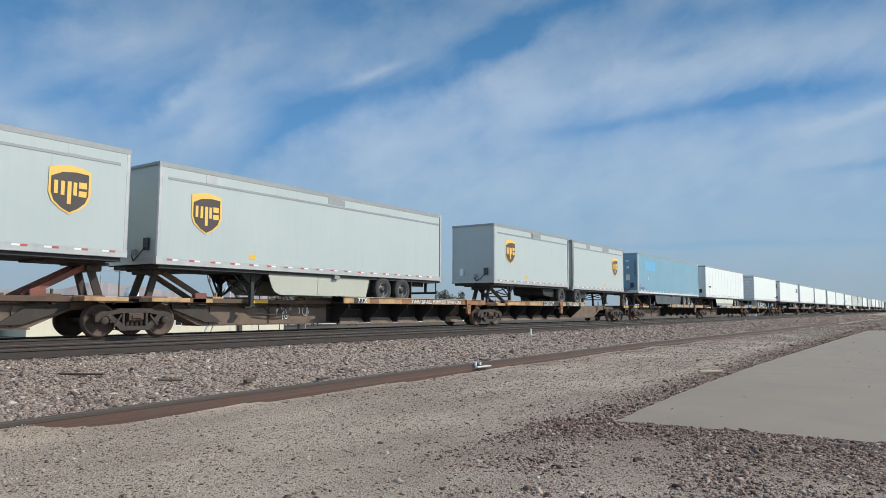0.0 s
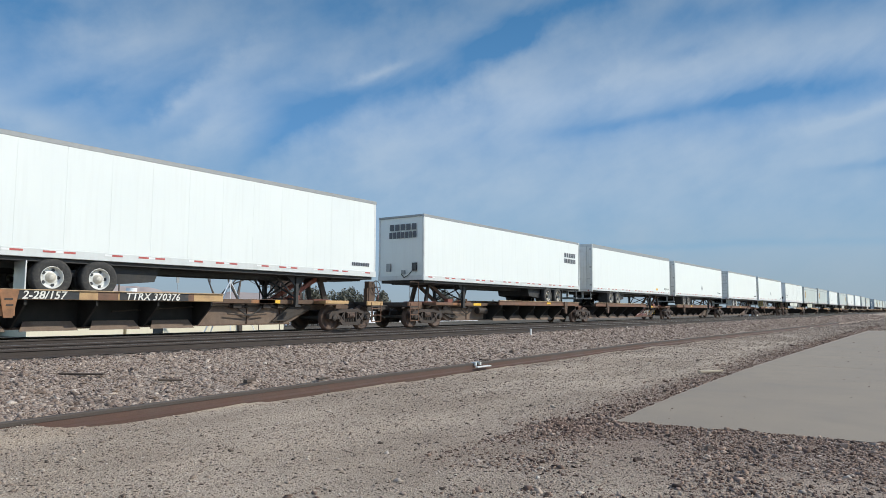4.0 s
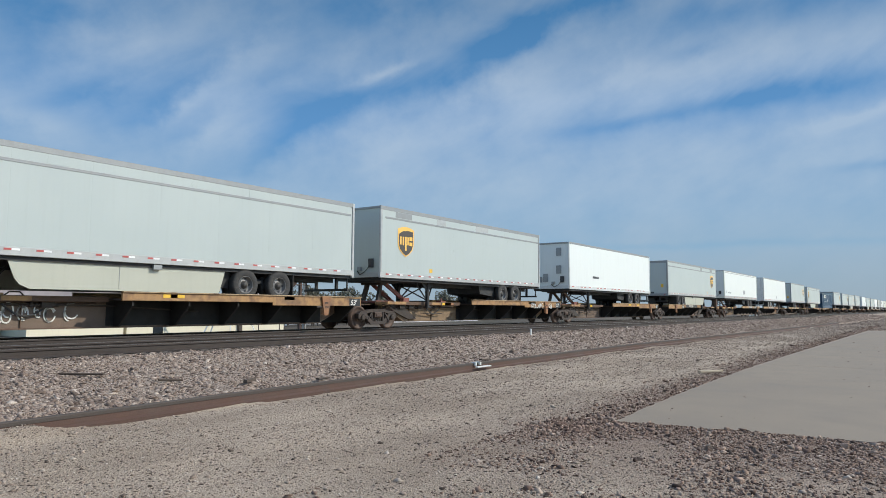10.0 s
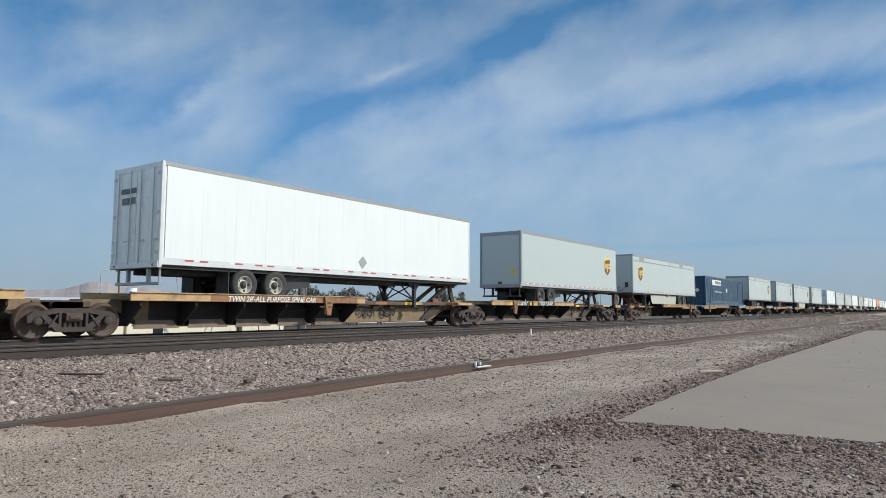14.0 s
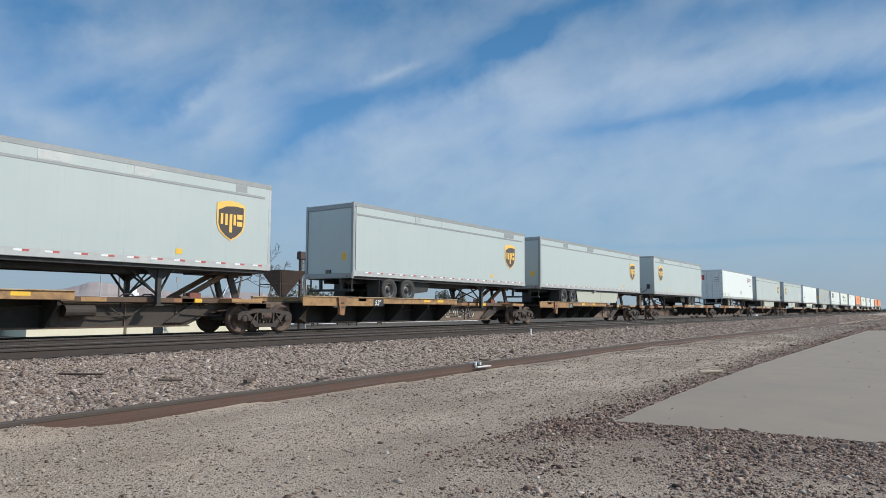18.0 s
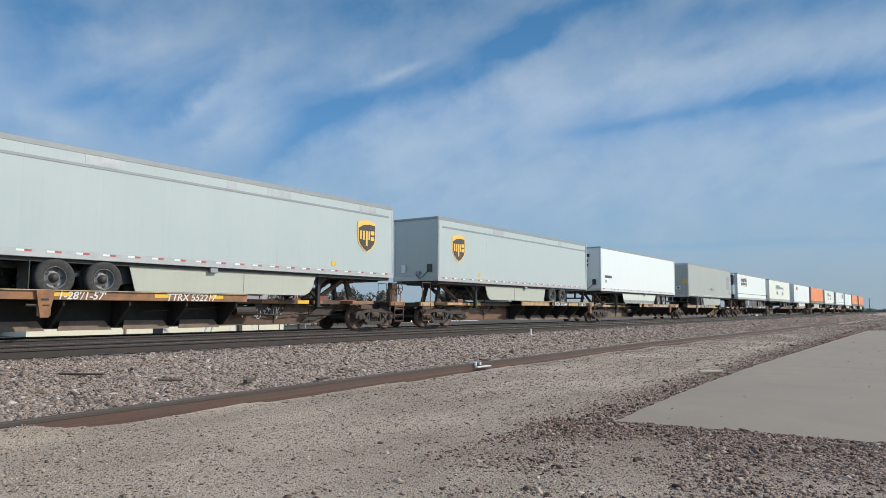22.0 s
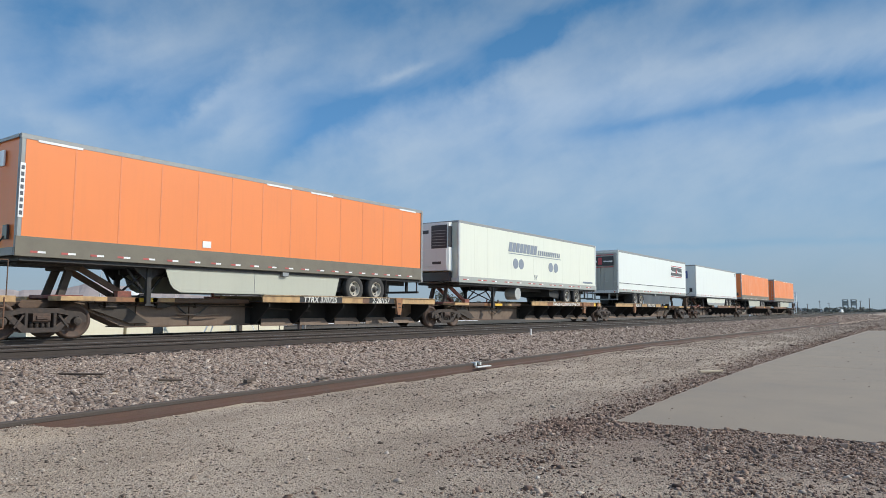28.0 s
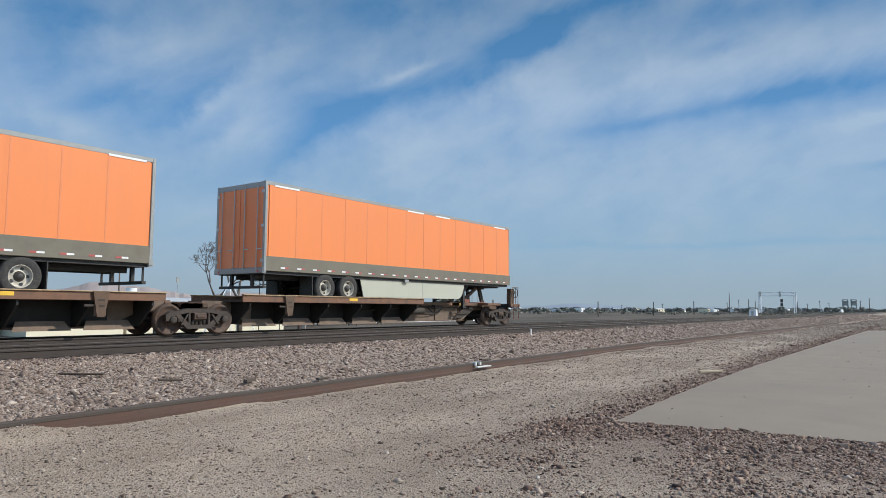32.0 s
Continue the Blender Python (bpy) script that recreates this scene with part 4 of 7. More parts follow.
    if tag_seed is not None and d0 > 4.0:
        w = min(tag_w, d0 - 1.6)
        lo = X(d0 - 0.9 - w) if not flip else X(d0 - 0.4)
        if tag_seed == 7:
            for dx in (0.0, 1.2):
                part("sprayed_block", Geo().poly_y([(lo + dx, 0.38), (lo + dx + 0.95, 0.34), (lo + dx + 1.1, 0.95), (lo + dx + 0.1, 1.0)], -0.378, -0.364), C_SPRAY, root, "dark red sprayed block with pale edges")
            tagged(part("graffiti", squiggle(70, 1.5, 0.42), M_YELLOW, root, "yellow sprayed scrawl", at=(lo + 3.2, -0.385, 0.45)), kind="stuff")
            w = 3.1
        tagged(part("graffiti", squiggle(tag_seed, w, 0.5), M_DARKP if tag_seed in (16, 17, 30) else M_LBLUE if tag_seed == 20 else M_WINK, root, "sprayed graffiti scrawl", at=(lo + 0.1, -0.385, 0.42)), kind="stuff")
    # brake gear and loose fittings on the open half of the platform
    for q in range(5):
        a = 1.9 + (d0 - 2.6) * (q + rng.random() * 0.7) / 5 if d0 > 4 else 1.6 + q * 0.15
        x = X(a)
        kind = rng.choice(("valve", "block", "clip", "ring"))
        if kind == "valve":
            part("valve_box", Geo().box(x - 0.16, x + 0.16, -0.56, -0.37, 0.80, 1.0, 0.02).rod((x - 0.3, -0.46, 0.86), (x + 0.3, -0.46, 0.86), 0.035), C_DARK, root)
        elif kind == "block":
            part("tie_block", Geo().box(x - 0.22, x + 0.18, -0.60, -0.30, 1.04, 1.17, 0.02).rod((x, -0.45, 1.15), (x, -0.45, 1.30), 0.04), rng.choice((C_HITCH, C_SILL, paint)), root)
        elif kind == "clip":
            part("cable_clip", Geo().path([(x - 0.3, -0.5, 1.04), (x - 0.1, -0.5, 1.2), (x + 0.15, -0.5, 1.2), (x + 0.3, -0.5, 1.04)], 0.02), C_DARK, root)
        else:
            part("pull_rod", Geo().path([(x - 0.8, -0.50, 0.62), (x + 0.1, -0.52, 0.56), (x + 0.8, -0.50, 0.60)], 0.022), C_TRUCK, root)
    return root


# ---- trailers ----
def tyre_pair(parent, x, z, dual, rim):
    for s in (-1, 1):
        for off in ((0.0, 0.33) if dual else (0.0,)):
            y = s * (1.14 - off)
            ty = part("tyre", shared("tyre", lambda: Geo().lathe_y(0, 0, [(-0.12, 0.28), (-0.138, 0.31), (-0.142, 0.44), (-0.12, 0.485), (-0.06, 0.498), (0.06, 0.498), (0.12, 0.485), (0.142, 0.44), (0.138, 0.31), (0.12, 0.28)], 28)), M_TYRE, parent, at=(x, y, z), smooth=True)
            if off == 0.0:
                r = part("rim", shared("rim", lambda: Geo().lathe_y(0, 0, [(-0.125, 0.285), (-0.138, 0.275), (-0.10, 0.262), (-0.02, 0.25), (-0.005, 0.20), (-0.03, 0.16), (-0.035, 0.10)], 24)), rim, ty, smooth=True)
                if s > 0:
                    r.rotation_euler = (0, 0, math.pi)
                part("hub", shared("hub", lambda: Geo().lathe_y(0, 0, [(-0.02, 0.135), (-0.045, 0.13), (-0.05, 0.10), (-0.10, 0.085), (-0.12, 0.05), (-0.12, 0.0)], 16)), M_HUB if rim != M_RIMW else M_RIM, ty, "greasy dark hub", smooth=True).rotation_euler = (0, 0, 0 if s < 0 else math.pi)
                holes = s < 0 and part("hand_holes", shared("hand_holes", lambda: [g := Geo(), [g.lathe_y(0.195 * math.cos(k * 1.2566), 0.195 * math.sin(k * 1.2566), [(-0.014, 0.0), (-0.014, 0.044), (0.0, 0.046)], 10) for k in range(5)]][0]), M_DARKP, ty, at=(0, -0.012, 0))


def shield(parent, x, z):
    """A brown and gold shield emblem on the near side, w 1.06 m."""
    pts = [(-0.5, 0.52), (-0.25, 0.60), (0.0, 0.63), (0.25, 0.60), (0.5, 0.52), (0.5, -0.12), (0.42, -0.34), (0.22, -0.52), (0.0, -0.64), (-0.22, -0.52), (-0.42, -0.34), (-0.5, -0.12)]
    y = -HALF
    part("shield", Geo().poly_y([(x + a * 1.06, z + b) for a, b in pts], y - 0.022, y - 0.012), M_GOLD, parent, "gold edge of a shield emblem")
    part("shield_field", Geo().poly_y([(x + a, z + b) for a, b in [(-0.47, 0.30), (-0.2, 0.43), (0.15, 0.47), (0.47, 0.44), (0.47, -0.12), (0.39, -0.32), (0.2, -0.49), (0.0, -0.59), (-0.2, -0.49), (-0.39, -0.32), (-0.47, -0.12)]], y - 0.028, y - 0.0225), M_BROWN, parent, "dark brown shield field")
    # plain gold shapes in place of the brand's letters
    for a0, a1, b0, b1 in ((-0.40, -0.31, -0.14, 0.20), (-0.23, -0.14, -0.16, 0.20), (-0.07, 0.03, -0.38, 0.21), (0.08, 0.17, -0.14, 0.20), (0.22, 0.42, 0.06, 0.22), (0.22, 0.42, -0.16, -0.01)):
        part("shield_mark", Geo().box(x + a0, x + a1, y - 0.034, y - 0.0285, z + b0, z + b1, 0.0), M_GOLD, parent, "gold mark on the shield")


def bars(parent, x, z, w, h, n, mat, gap=0.25, lab="unreadable lettering", face="side", y=None):
    """Plain bars in place of lettering, on the near side or on the end that faces -x."""
    g = Geo()
    p = w / n
    for k in range(n):
        a, b = x + k * p, x + (k + 1 - gap) * p
        if face == "side":
            g.box(a, b, -HALF - 0.019, -HALF - 0.0125, z, z + h)
        else:
            g.box(-0.022, -0.014, a, b, z, z + h)
    part("worn_lettering", g, mat, parent, lab)


def diamond(parent, x, z, r, mat, lab="diamond hazard placard"):
    part("placard", Geo().poly_y([(x - r, z), (x, z - r), (x + r, z), (x, z + r)], -HALF - 0.021, -HALF - 0.0125), mat, parent, lab)


def words(parent, text, x, z, size, mat, lab="painted lettering"):
    part("lettering", letters(text, size, 0.0), mat, parent, lab, at=(x, -HALF - 0.017, z))


def trailer(u, L, back, zt=5.0, zb=2.05, side=M_WHITE, label="white semi-trailer", npan=13, gap=0.0025, rail=M_ALU, top=M_TRIM, toph=0.13, both=0.22, bogie=3.0, spread=1.27, axles=2, skirt=None,
            belt=False, door="swing", rim=M_RIM, emblem=False, reefer=False, end_mat=None, tape=True, ribs=0, deep_bottom=None, pup=False, flap=False, name="semi_trailer", seam=None, skirt_gap=0.4):
    root = group_of(name, (0, MID, RAIL), label, "trailer", "trailers on the train")
    MOVING.append((root, u))
    X = (lambda a: a) if not back else (lambda a: L - a)      # a: from the nose to the rear
    end_mat = end_mat or side
    zt += 0.03
    rail = M_PALE if side in (M_WHITE, M_CREAM) and rail is M_ALU else rail
    h = HALF

    def B(nm, a0, a1, y0, y1, z0, z1, mat, c=0.0, lab="", parent=root):
        return part(nm, Geo().box(X(a0), X(a1), y0, y1, z0, z1, c), mat, parent, lab)
    # box body and roof
    B("body", 0.03, L - 0.05, -h + 0.02, h - 0.02, zb + 0.05, zt - 0.03, end_mat)
    B("roof", 0.02, L - 0.02, -h + 0.03, h - 0.03, zt - 0.03, zt, M_ROOF)
    z0, z1 = zb + both - 0.01, zt - toph + 0.01
    # near-side wall panels
    w = (L - 0.30) / npan
    for k in range(npan):
        B("side_panel", 0.12 + w * k + gap / 2, 0.12 + w * (k + 1) - gap / 2, -h - 0.005, -h + 0.02, z0, z1, side, 0.003 if gap > 0.005 else 0.0)
        if seam and k:
            B("panel_seam", 0.12 + w * k - 0.022, 0.12 + w * k + 0.022, -h - 0.010, -h - 0.004, z0, z1, seam)
    B("far_wall", 0.12, L - 0.12, h - 0.02, h + 0.004, z0, z1, side)
    for s in (-1, 1):
        B("top_rail", 0.006, L - 0.008, s * (h + 0.012), s * (h - 0.06), zt - toph, zt + 0.004, top, 0.01)
        B("bottom_rail", 0.006, L - 0.008, s * (h + 0.014), s * (h - 0.06), zb, zb + both, deep_bottom or rail, 0.012)
        B("front_post", -0.005, 0.15, s * (h + 0.009), s * (h - 0.10), zb + 0.02, zt - 0.01, rail, 0.035)
        B("rear_post", L - 0.11, L, s * (h + 0.017), s * (h - 0.10), zb - 0.04, zt, M_TRIM if side is M_GREY and back else rail, 0.012)
    if belt:
        B("belt_rail", 0.3, L - 0.2, -h - 0.016, -h, zt - 0.50, zt - 0.42, M_TRIM, 0.005, "grey belt moulding under the roof")
    for k in range(ribs):
        z = z0 + 0.1 + (z1 - z0 - 0.2) * k / ribs
        B("wall_rib", 0.15, L - 0.15, -h - 0.011, -h, z, z + 0.012, side)
    if tape:
        gr, gw = Geo(), Geo()
        plate = side in (M_WHITE, M_CREAM)
        n = int(L / (1.25 if plate else 0.74))
        for k in range(n):
            a = 0.35 + (L - 0.7) * k / n
            zz = zb + (both + 0.05 if both < 0.2 else 0.13 if both < 0.4 else 0.10)
            step = 0.30 if plate else 0.17
            if tape != "white":
                gr.box(X(a), X(a + step), -h - 0.021, -h - 0.0145, zz, zz + 0.05)
            if plate and k % 2 and tape != "white":
                gr.box(X(a + 0.5), X(a + 0.5 + step), -h - 0.021, -h - 0.0145, zz, zz + 0.05)
            gw.box(X(a + step), X(a + step + 0.19), -h - 0.021, -h - 0.0145, zz, zz + 0.05)
        if tape != "white":
            tagged(part("reflective_tape", gr, M_RED, root, "red reflective tape dashes"), kind="stuff")
        tagged(part("reflective_tape", gw, M_WTAPE, root, "white reflective tape dashes"), kind="stuff")
    # front wall furniture
    fx = X(0.0)
    d = -1 if not back else 1

    def nose(nm, y0, y1, za, zb_, mat, t=0.03, lab=""):
        part(nm, Geo().box(fx, fx + d * t, y0, y1, za, zb_, 0.006), mat, root, lab)
    nose("nose_rail", -h + 0.05, h - 0.05, zb + 0.02, zb + 0.22, rail)
    nose("nose_rail", -h + 0.05, h - 0.05, zt - 0.10, zt - 0.01, top)
    if not reefer:
        nose("connector_box", -0.95, -0.70, zb + 0.42, zb + 0.78, M_DARKP, 0.06, "black air and light connector box")
        nose("connector_socket", -0.30, -0.12, zb + 0.30, zb + 0.46, M_TRIM, 0.08)
        nose("document_box", 0.55, 0.78, zb + 0.42, zb + 0.78, M_WTAPE if side is M_GREY else M_TRIM, 0.05)
        part("air_hose", Geo().path([(fx + d * 0.06, -0.8, zb + 0.5), (fx + d * 0.14, -0.6, zb + 0.25), (fx + d * 0.1, -0.3, zb + 0.12), (fx + d * 0.05, -0.1, zb + 0.3)], 0.018), M_TYRE, root)
    # rear wall
    rx, d2 = X(L), -d
    part("rear_header", Geo().box(rx - d2 * 0.005, rx - d2 * 0.06, -h, h, zt - 0.20, zt - 0.02, 0.01), M_TRIM if side is M_GREY else rail, root)
    part("rear_sill", Geo().box(rx + d2 * 0.03, rx - d2 * 0.1, -h, h, zb - 0.08, zb + 0.12, 0.015), M_TRIM if side is M_GREY else rail, root)
    if door == "swing":
        for s in (-1, 1):
            dr = part("rear_door", Geo().box(rx - d2 * 0.005, rx - d2 * 0.06, s * 0.012, s * (h - 0.10), zb + 0.12, zt - 0.20, 0.01), M_DOOR if end_mat is M_WHITE else end_mat, root)
            for q in (0.28, 0.95):
                part("lock_rod", Geo().rod((rx + d2 * 0.03, s * q, zb + 0.05), (rx + d2 * 0.03, s * q, zt - 0.15), 0.017), M_ALU, dr)
                part("lock_handle", Geo().box(rx + d2 * 0.03, rx + d2 * 0.055, s * q, s * (q + 0.26), zb + 0.72, zb + 0.76), M_ALU, dr)
            for k in range(3):
                z = zb + 0.3 + (zt - zb - 0.7) * k / 2
                part("hinge", Geo().box(rx + d2 * 0.02, rx, s * (h - 0.16), s * (h - 0.02), z, z + 0.10), M_ALU, dr)
    else:
        dr = part("roll_door", Geo().box(rx - d2 * 0.03, rx - d2 * 0.07, -h + 0.12, h - 0.12, zb + 0.12, zt - 0.22), M_DULL if side != M_GREY else M_GREY, root, "grey roll-up rear door")
        for k in range(7 if side != M_GREY else 0):
            z = zb + 0.14 + (zt - zb - 0.40) * k / 7
            part("door_slat", Geo().box(rx - d2 * 0.022, rx - d2 * 0.03, -h + 0.13, h - 0.13, z, z + (zt - zb - 0.40) / 7 - 0.025, 0.003), M_DOOR if side is M_WHITE else end_mat if side != M_GREY else M_GREY, dr)
        if side is M_GREY:
            part("yellow_sticker", Geo().box(rx - d2 * 0.024, rx - d2 * 0.03, -0.92, -0.70, zb + 0.62, zb + 0.92), M_YELLOW, dr, "yellow sticker")
        part("door_latch", Geo().box(rx + d2 * 0.02, rx - d2 * 0.03, -0.12, 0.12, zb + 0.12, zb + 0.26), M_DARKP, dr)
    for s in (-1, 1):
        part("tail_lamp", Geo().rod((rx + d2 * 0.04, s * (h - 0.25), zb - 0.0), (rx, s * (h - 0.25), zb - 0.0), 0.05, 10), M_RED, root)
    # rear guard
    gb = Geo().box(rx - d2 * 0.10, rx - d2 * 0.22, -1.18, 1.18, 1.47, 1.56, 0.01)
    for s in (-0.55, 0.55):
        gb.box(rx - d2 * 0.11, rx - d2 * 0.21, s - 0.05, s + 0.05, 1.50, zb - 0.05)
    for s in (-1.12, 1.12):
        gb.box(rx - d2 * 0.14, rx - d2 * 0.19, s - 0.02, s + 0.02, 1.50, zb - 0.05)
    part("rear_guard", gb, M_TRIM if side in (M_WHITE, M_CREAM) else M_CHASSIS, root)
    # floor frame, kingpin plate, landing gear
    B("underframe", 0.15, L - 0.1, -h + 0.08, h - 0.08, zb - 0.10, zb + 0.06, M_CHASSIS)
    if not pup:
        for s in (-1, 1):
            B("frame_rail", 3.6 if L > 10 else 2.0, L - 0.3, s * 0.42, s * 0.52, zb - 0.26, zb - 0.08, M_CHASSIS)
    part("kingpin_plate", Geo().box(X(0.3), X(1.9), -0.75, 0.75, zb - 0.16, zb - 0.07, 0.02), M_CHASSIS, root)
    lg = 3.75 if L > 10 else 2.3
    foot = 0.86 if L > 10 else 1.19
    for s in (-1, 1):
        part("landing_leg", Geo().box(X(lg) - 0.07, X(lg) + 0.07, s * 0.85 - 0.07, s * 0.85 + 0.07, foot + 0.05, zb - 0.06, 0.01).box(X(lg) - 0.13, X(lg) + 0.13, s * 0.85 - 0.12, s * 0.85 + 0.12, foot, foot + 0.05), M_CHASSIS, root)
        part("leg_brace", Geo().beam((X(lg), s * 0.85, foot + 0.30), (X(lg + 0.75), s * 0.6, zb - 0.1), 0.05, 0.05).beam((X(lg), s * 0.85, foot + 0.30), (X(lg - 0.55), s * 0.6, zb - 0.1), 0.05, 0.05), M_CHASSIS, root)
        part("leg_gusset", Geo().poly_y([(X(lg - 0.52), zb - 0.07), (X(lg + 0.52), zb - 0.07), (X(lg + 0.42), zb - 0.16), (X(lg + 0.10), zb - 0.42), (X(lg - 0.10), zb - 0.42), (X(lg - 0.42), zb - 0.16)], s * 0.86 - 0.02, s * 0.86 + 0.02), M_CHASSIS, root)
    part("leg_crossbar", Geo().beam((X(lg), -0.85, foot + 0.28), (X(lg), 0.85, foot + 0.28), 0.05, 0.06).beam((X(lg), -0.85, foot + 0.32), (X(lg), 0.85, zb - 0.15), 0.04, 0.05).beam((X(lg), 0.85, foot + 0.32), (X(lg), -0.85, zb - 0.15), 0.04, 0.05), M_CHASSIS, root)
    # bogie
    zc = DECK + 0.50
    pos = [bogie + spread * k for k in range(axles)]
    mid = L - sum(pos) / len(pos)
    half = 1.15 if axles == 2 else 0.6
    part("bogie_frame", Geo().box(X(mid - half), X(mid + half), -0.58, -0.46, zc + 0.12, zb - 0.08, 0.02).box(X(mid - half), X(mid + half), 0.46, 0.58, zc + 0.12, zb - 0.08, 0.02).box(X(mid - 0.3), X(mid + 0.3), -0.95, 0.95, zc + 0.05, zc + 0.22), M_CHASSIS, root)
    sa = L - pos[-1]
    part("slider_box", Geo().poly_y([(X(sa - 1.9), zb - 0.10), (X(sa - 1.75), zb - 0.50), (X(sa - 0.45), zb - 0.62), (X(sa - 0.45), zb - 0.10)], -0.98, 0.98), M_CHASSIS, root, "dark sliding frame box")
    for p in pos:
        part("axle", Geo().lathe_y(X(L - p), zc, [(-1.0, 0.07), (1.0, 0.07)], 10), M_CHASSIS, root)
        tyre_pair(root, X(L - p), zc, True, rim)
    for s in (-1, 1):
        part("mud_flap", Geo().box(X(L - pos[0] + 0.63), X(L - pos[0] + 0.60), s * 1.25, s * 0.62, DECK + 0.18, zb - 0.08), M_TYRE if not flap else M_PALE, root, "black rubber mud flap" if not flap else "pale mud flap")
    if skirt:
        a0, a1 = lg + skirt_gap, L - pos[-1] - (0.30 if side is M_WHITE and skirt is M_SKIRT else 0.72)
        for s in (-1, 1):
            part("side_skirt", Geo().poly_y([(X(a0), zb - 0.02), (X(a1), zb - 0.02), (X(a1 - 0.22 - (0.4 if side is M_WHITE and skirt is M_SKIRT else 0.0)), 1.265), (X(a0 + 0.55), 1.265), (X(a0 + 0.32), 1.37), (X(a0 + 0.2), 1.52)], s * (h - 0.12), s * (h - 0.145)), skirt, root, "aerodynamic side skirt panel")
        if skirt is M_SKIRT and side not in (M_GREY, M_ORANGE):
            part("skirt_flap", Geo().poly_y([(X(a0 + 0.25), 1.50), (X(a1 - 0.46), 1.50), (X(a1 - 0.62), 1.295), (X(a0 + 0.56), 1.295), (X(a0 + 0.34), 1.365)], -h + 0.108, -h + 0.118), M_TRIM, root, "grey rubber flap along the skirt's foot")
        part("skirt_joint", Geo().box(X(a0 + (a1 - a0) * 0.45), X(a0 + (a1 - a0) * 0.45) + 0.012, -h + 0.112, -h + 0.119, 1.31, zb - 0.03), M_TRIM, root)
        part("manual_box", Geo().box(X(a0 + (a1 - a0) * 0.62) - 0.13, X(a0 + (a1 - a0) * 0.62) + 0.13, -h + 0.0, -h + 0.1, zb - 0.16, zb - 0.02, 0.01), M_TRIM, root)
    else:
        part("spare_rack", Geo().box(X(L - pos[-1] - 1.1), X(L - pos[-1] - 0.75), -0.5, 0.5, zb - 0.40, zb - 0.08, 0.03), M_CHASSIS, root)
        part("air_line", Geo().path([(X(L - pos[-1] - 1.4), -0.9, zb - 0.1), (X(L - pos[-1] - 1.5), -0.95, zb - 0.32), (X(L - pos[-1] - 1.1), -0.9, zb - 0.38), (X(L - pos[-1] - 0.6), -0.8, zb - 0.3)], 0.018), M_TYRE, root)
    if belt:
        # repair plates on the band under the roof, and a small sticker low on the wall
        rng = random.Random(int(u * 7))
        for q in range(4):
            a = 0.8 + (L - 2.4) * (q + 0.4 * rng.random()) / 4
            w = rng.uniform(0.35, 1.2)
            B("repair_plate", a, a + w, -h - 0.0105, -h - 0.0035, zt - 0.405, zt - toph - 0.006, rng.choice((M_TRIM, M_ALU, M_GREY)), 0.0, "riveted repair plate")
        B("yellow_sticker", 3.3, 3.52, -h - 0.0115, -h - 0.0035, zb + 0.34, zb + 0.50, M_YELLOW, 0.0, "small yellow sticker")
    if emblem:
        shield(root, X(1.62), zt - 1.36)
    if reefer:
        un = part("cooling_unit", Geo().box(fx, fx + d * 0.45, -0.98, 0.98, zb + 0.55, zt - 0.12, 0.08), M_WHITE, root, "white front cooling unit")
        part("cooling_grille", Geo().box(fx + d * 0.45, fx + d * 0.465, -0.93, -0.02, zb + 1.60, zt - 0.24, 0.05), M_DARKP, un, "black cooling grille")
        part("cooling_vent", Geo().box(fx + d * 0.45, fx + d * 0.465, 0.15, 0.75, zt - 0.62, zt - 0.45, 0.02), M_DARKP, un, "dark vent slot")
        part("cooling_grille", Geo().box(fx + d * 0.12, fx + d * 0.42, -0.99, -0.98, zb + 1.65, zt - 0.3, 0.02), M_DARKP, un, "black side grille")
        for k in range(6):
            z = zb + 1.72 + k * 0.14
            part("grille_slat", Geo().box(fx + d * 0.466, fx + d * 0.48, -0.86, -0.08, z, z + 0.025), M_TRIM, un)
        part("service_door", Geo().box(fx + d * 0.45, fx + d * 0.47, -0.9, 0.9, zb + 0.75, zb + 1.56, 0.02), M_WHITE, un)
        part("control_panel", Geo().box(fx + d * 0.472, fx + d * 0.485, -0.6, -0.1, zb + 0.85, zb + 0.97), M_DARKP, un)
        part("lower_guard", Geo().box(fx, fx + d * 0.25, -0.9, 0.9, zb + 0.05, zb + 0.5, 0.03), M_DARKP, un)
        part("fuel_tank", Geo().rod((X(L * 0.36), -0.55, zb - 0.42), (X(L * 0.36), -1.2, zb - 0.42), 0.32, 18), M_ALU, root, "round aluminium fuel tank")
    return root


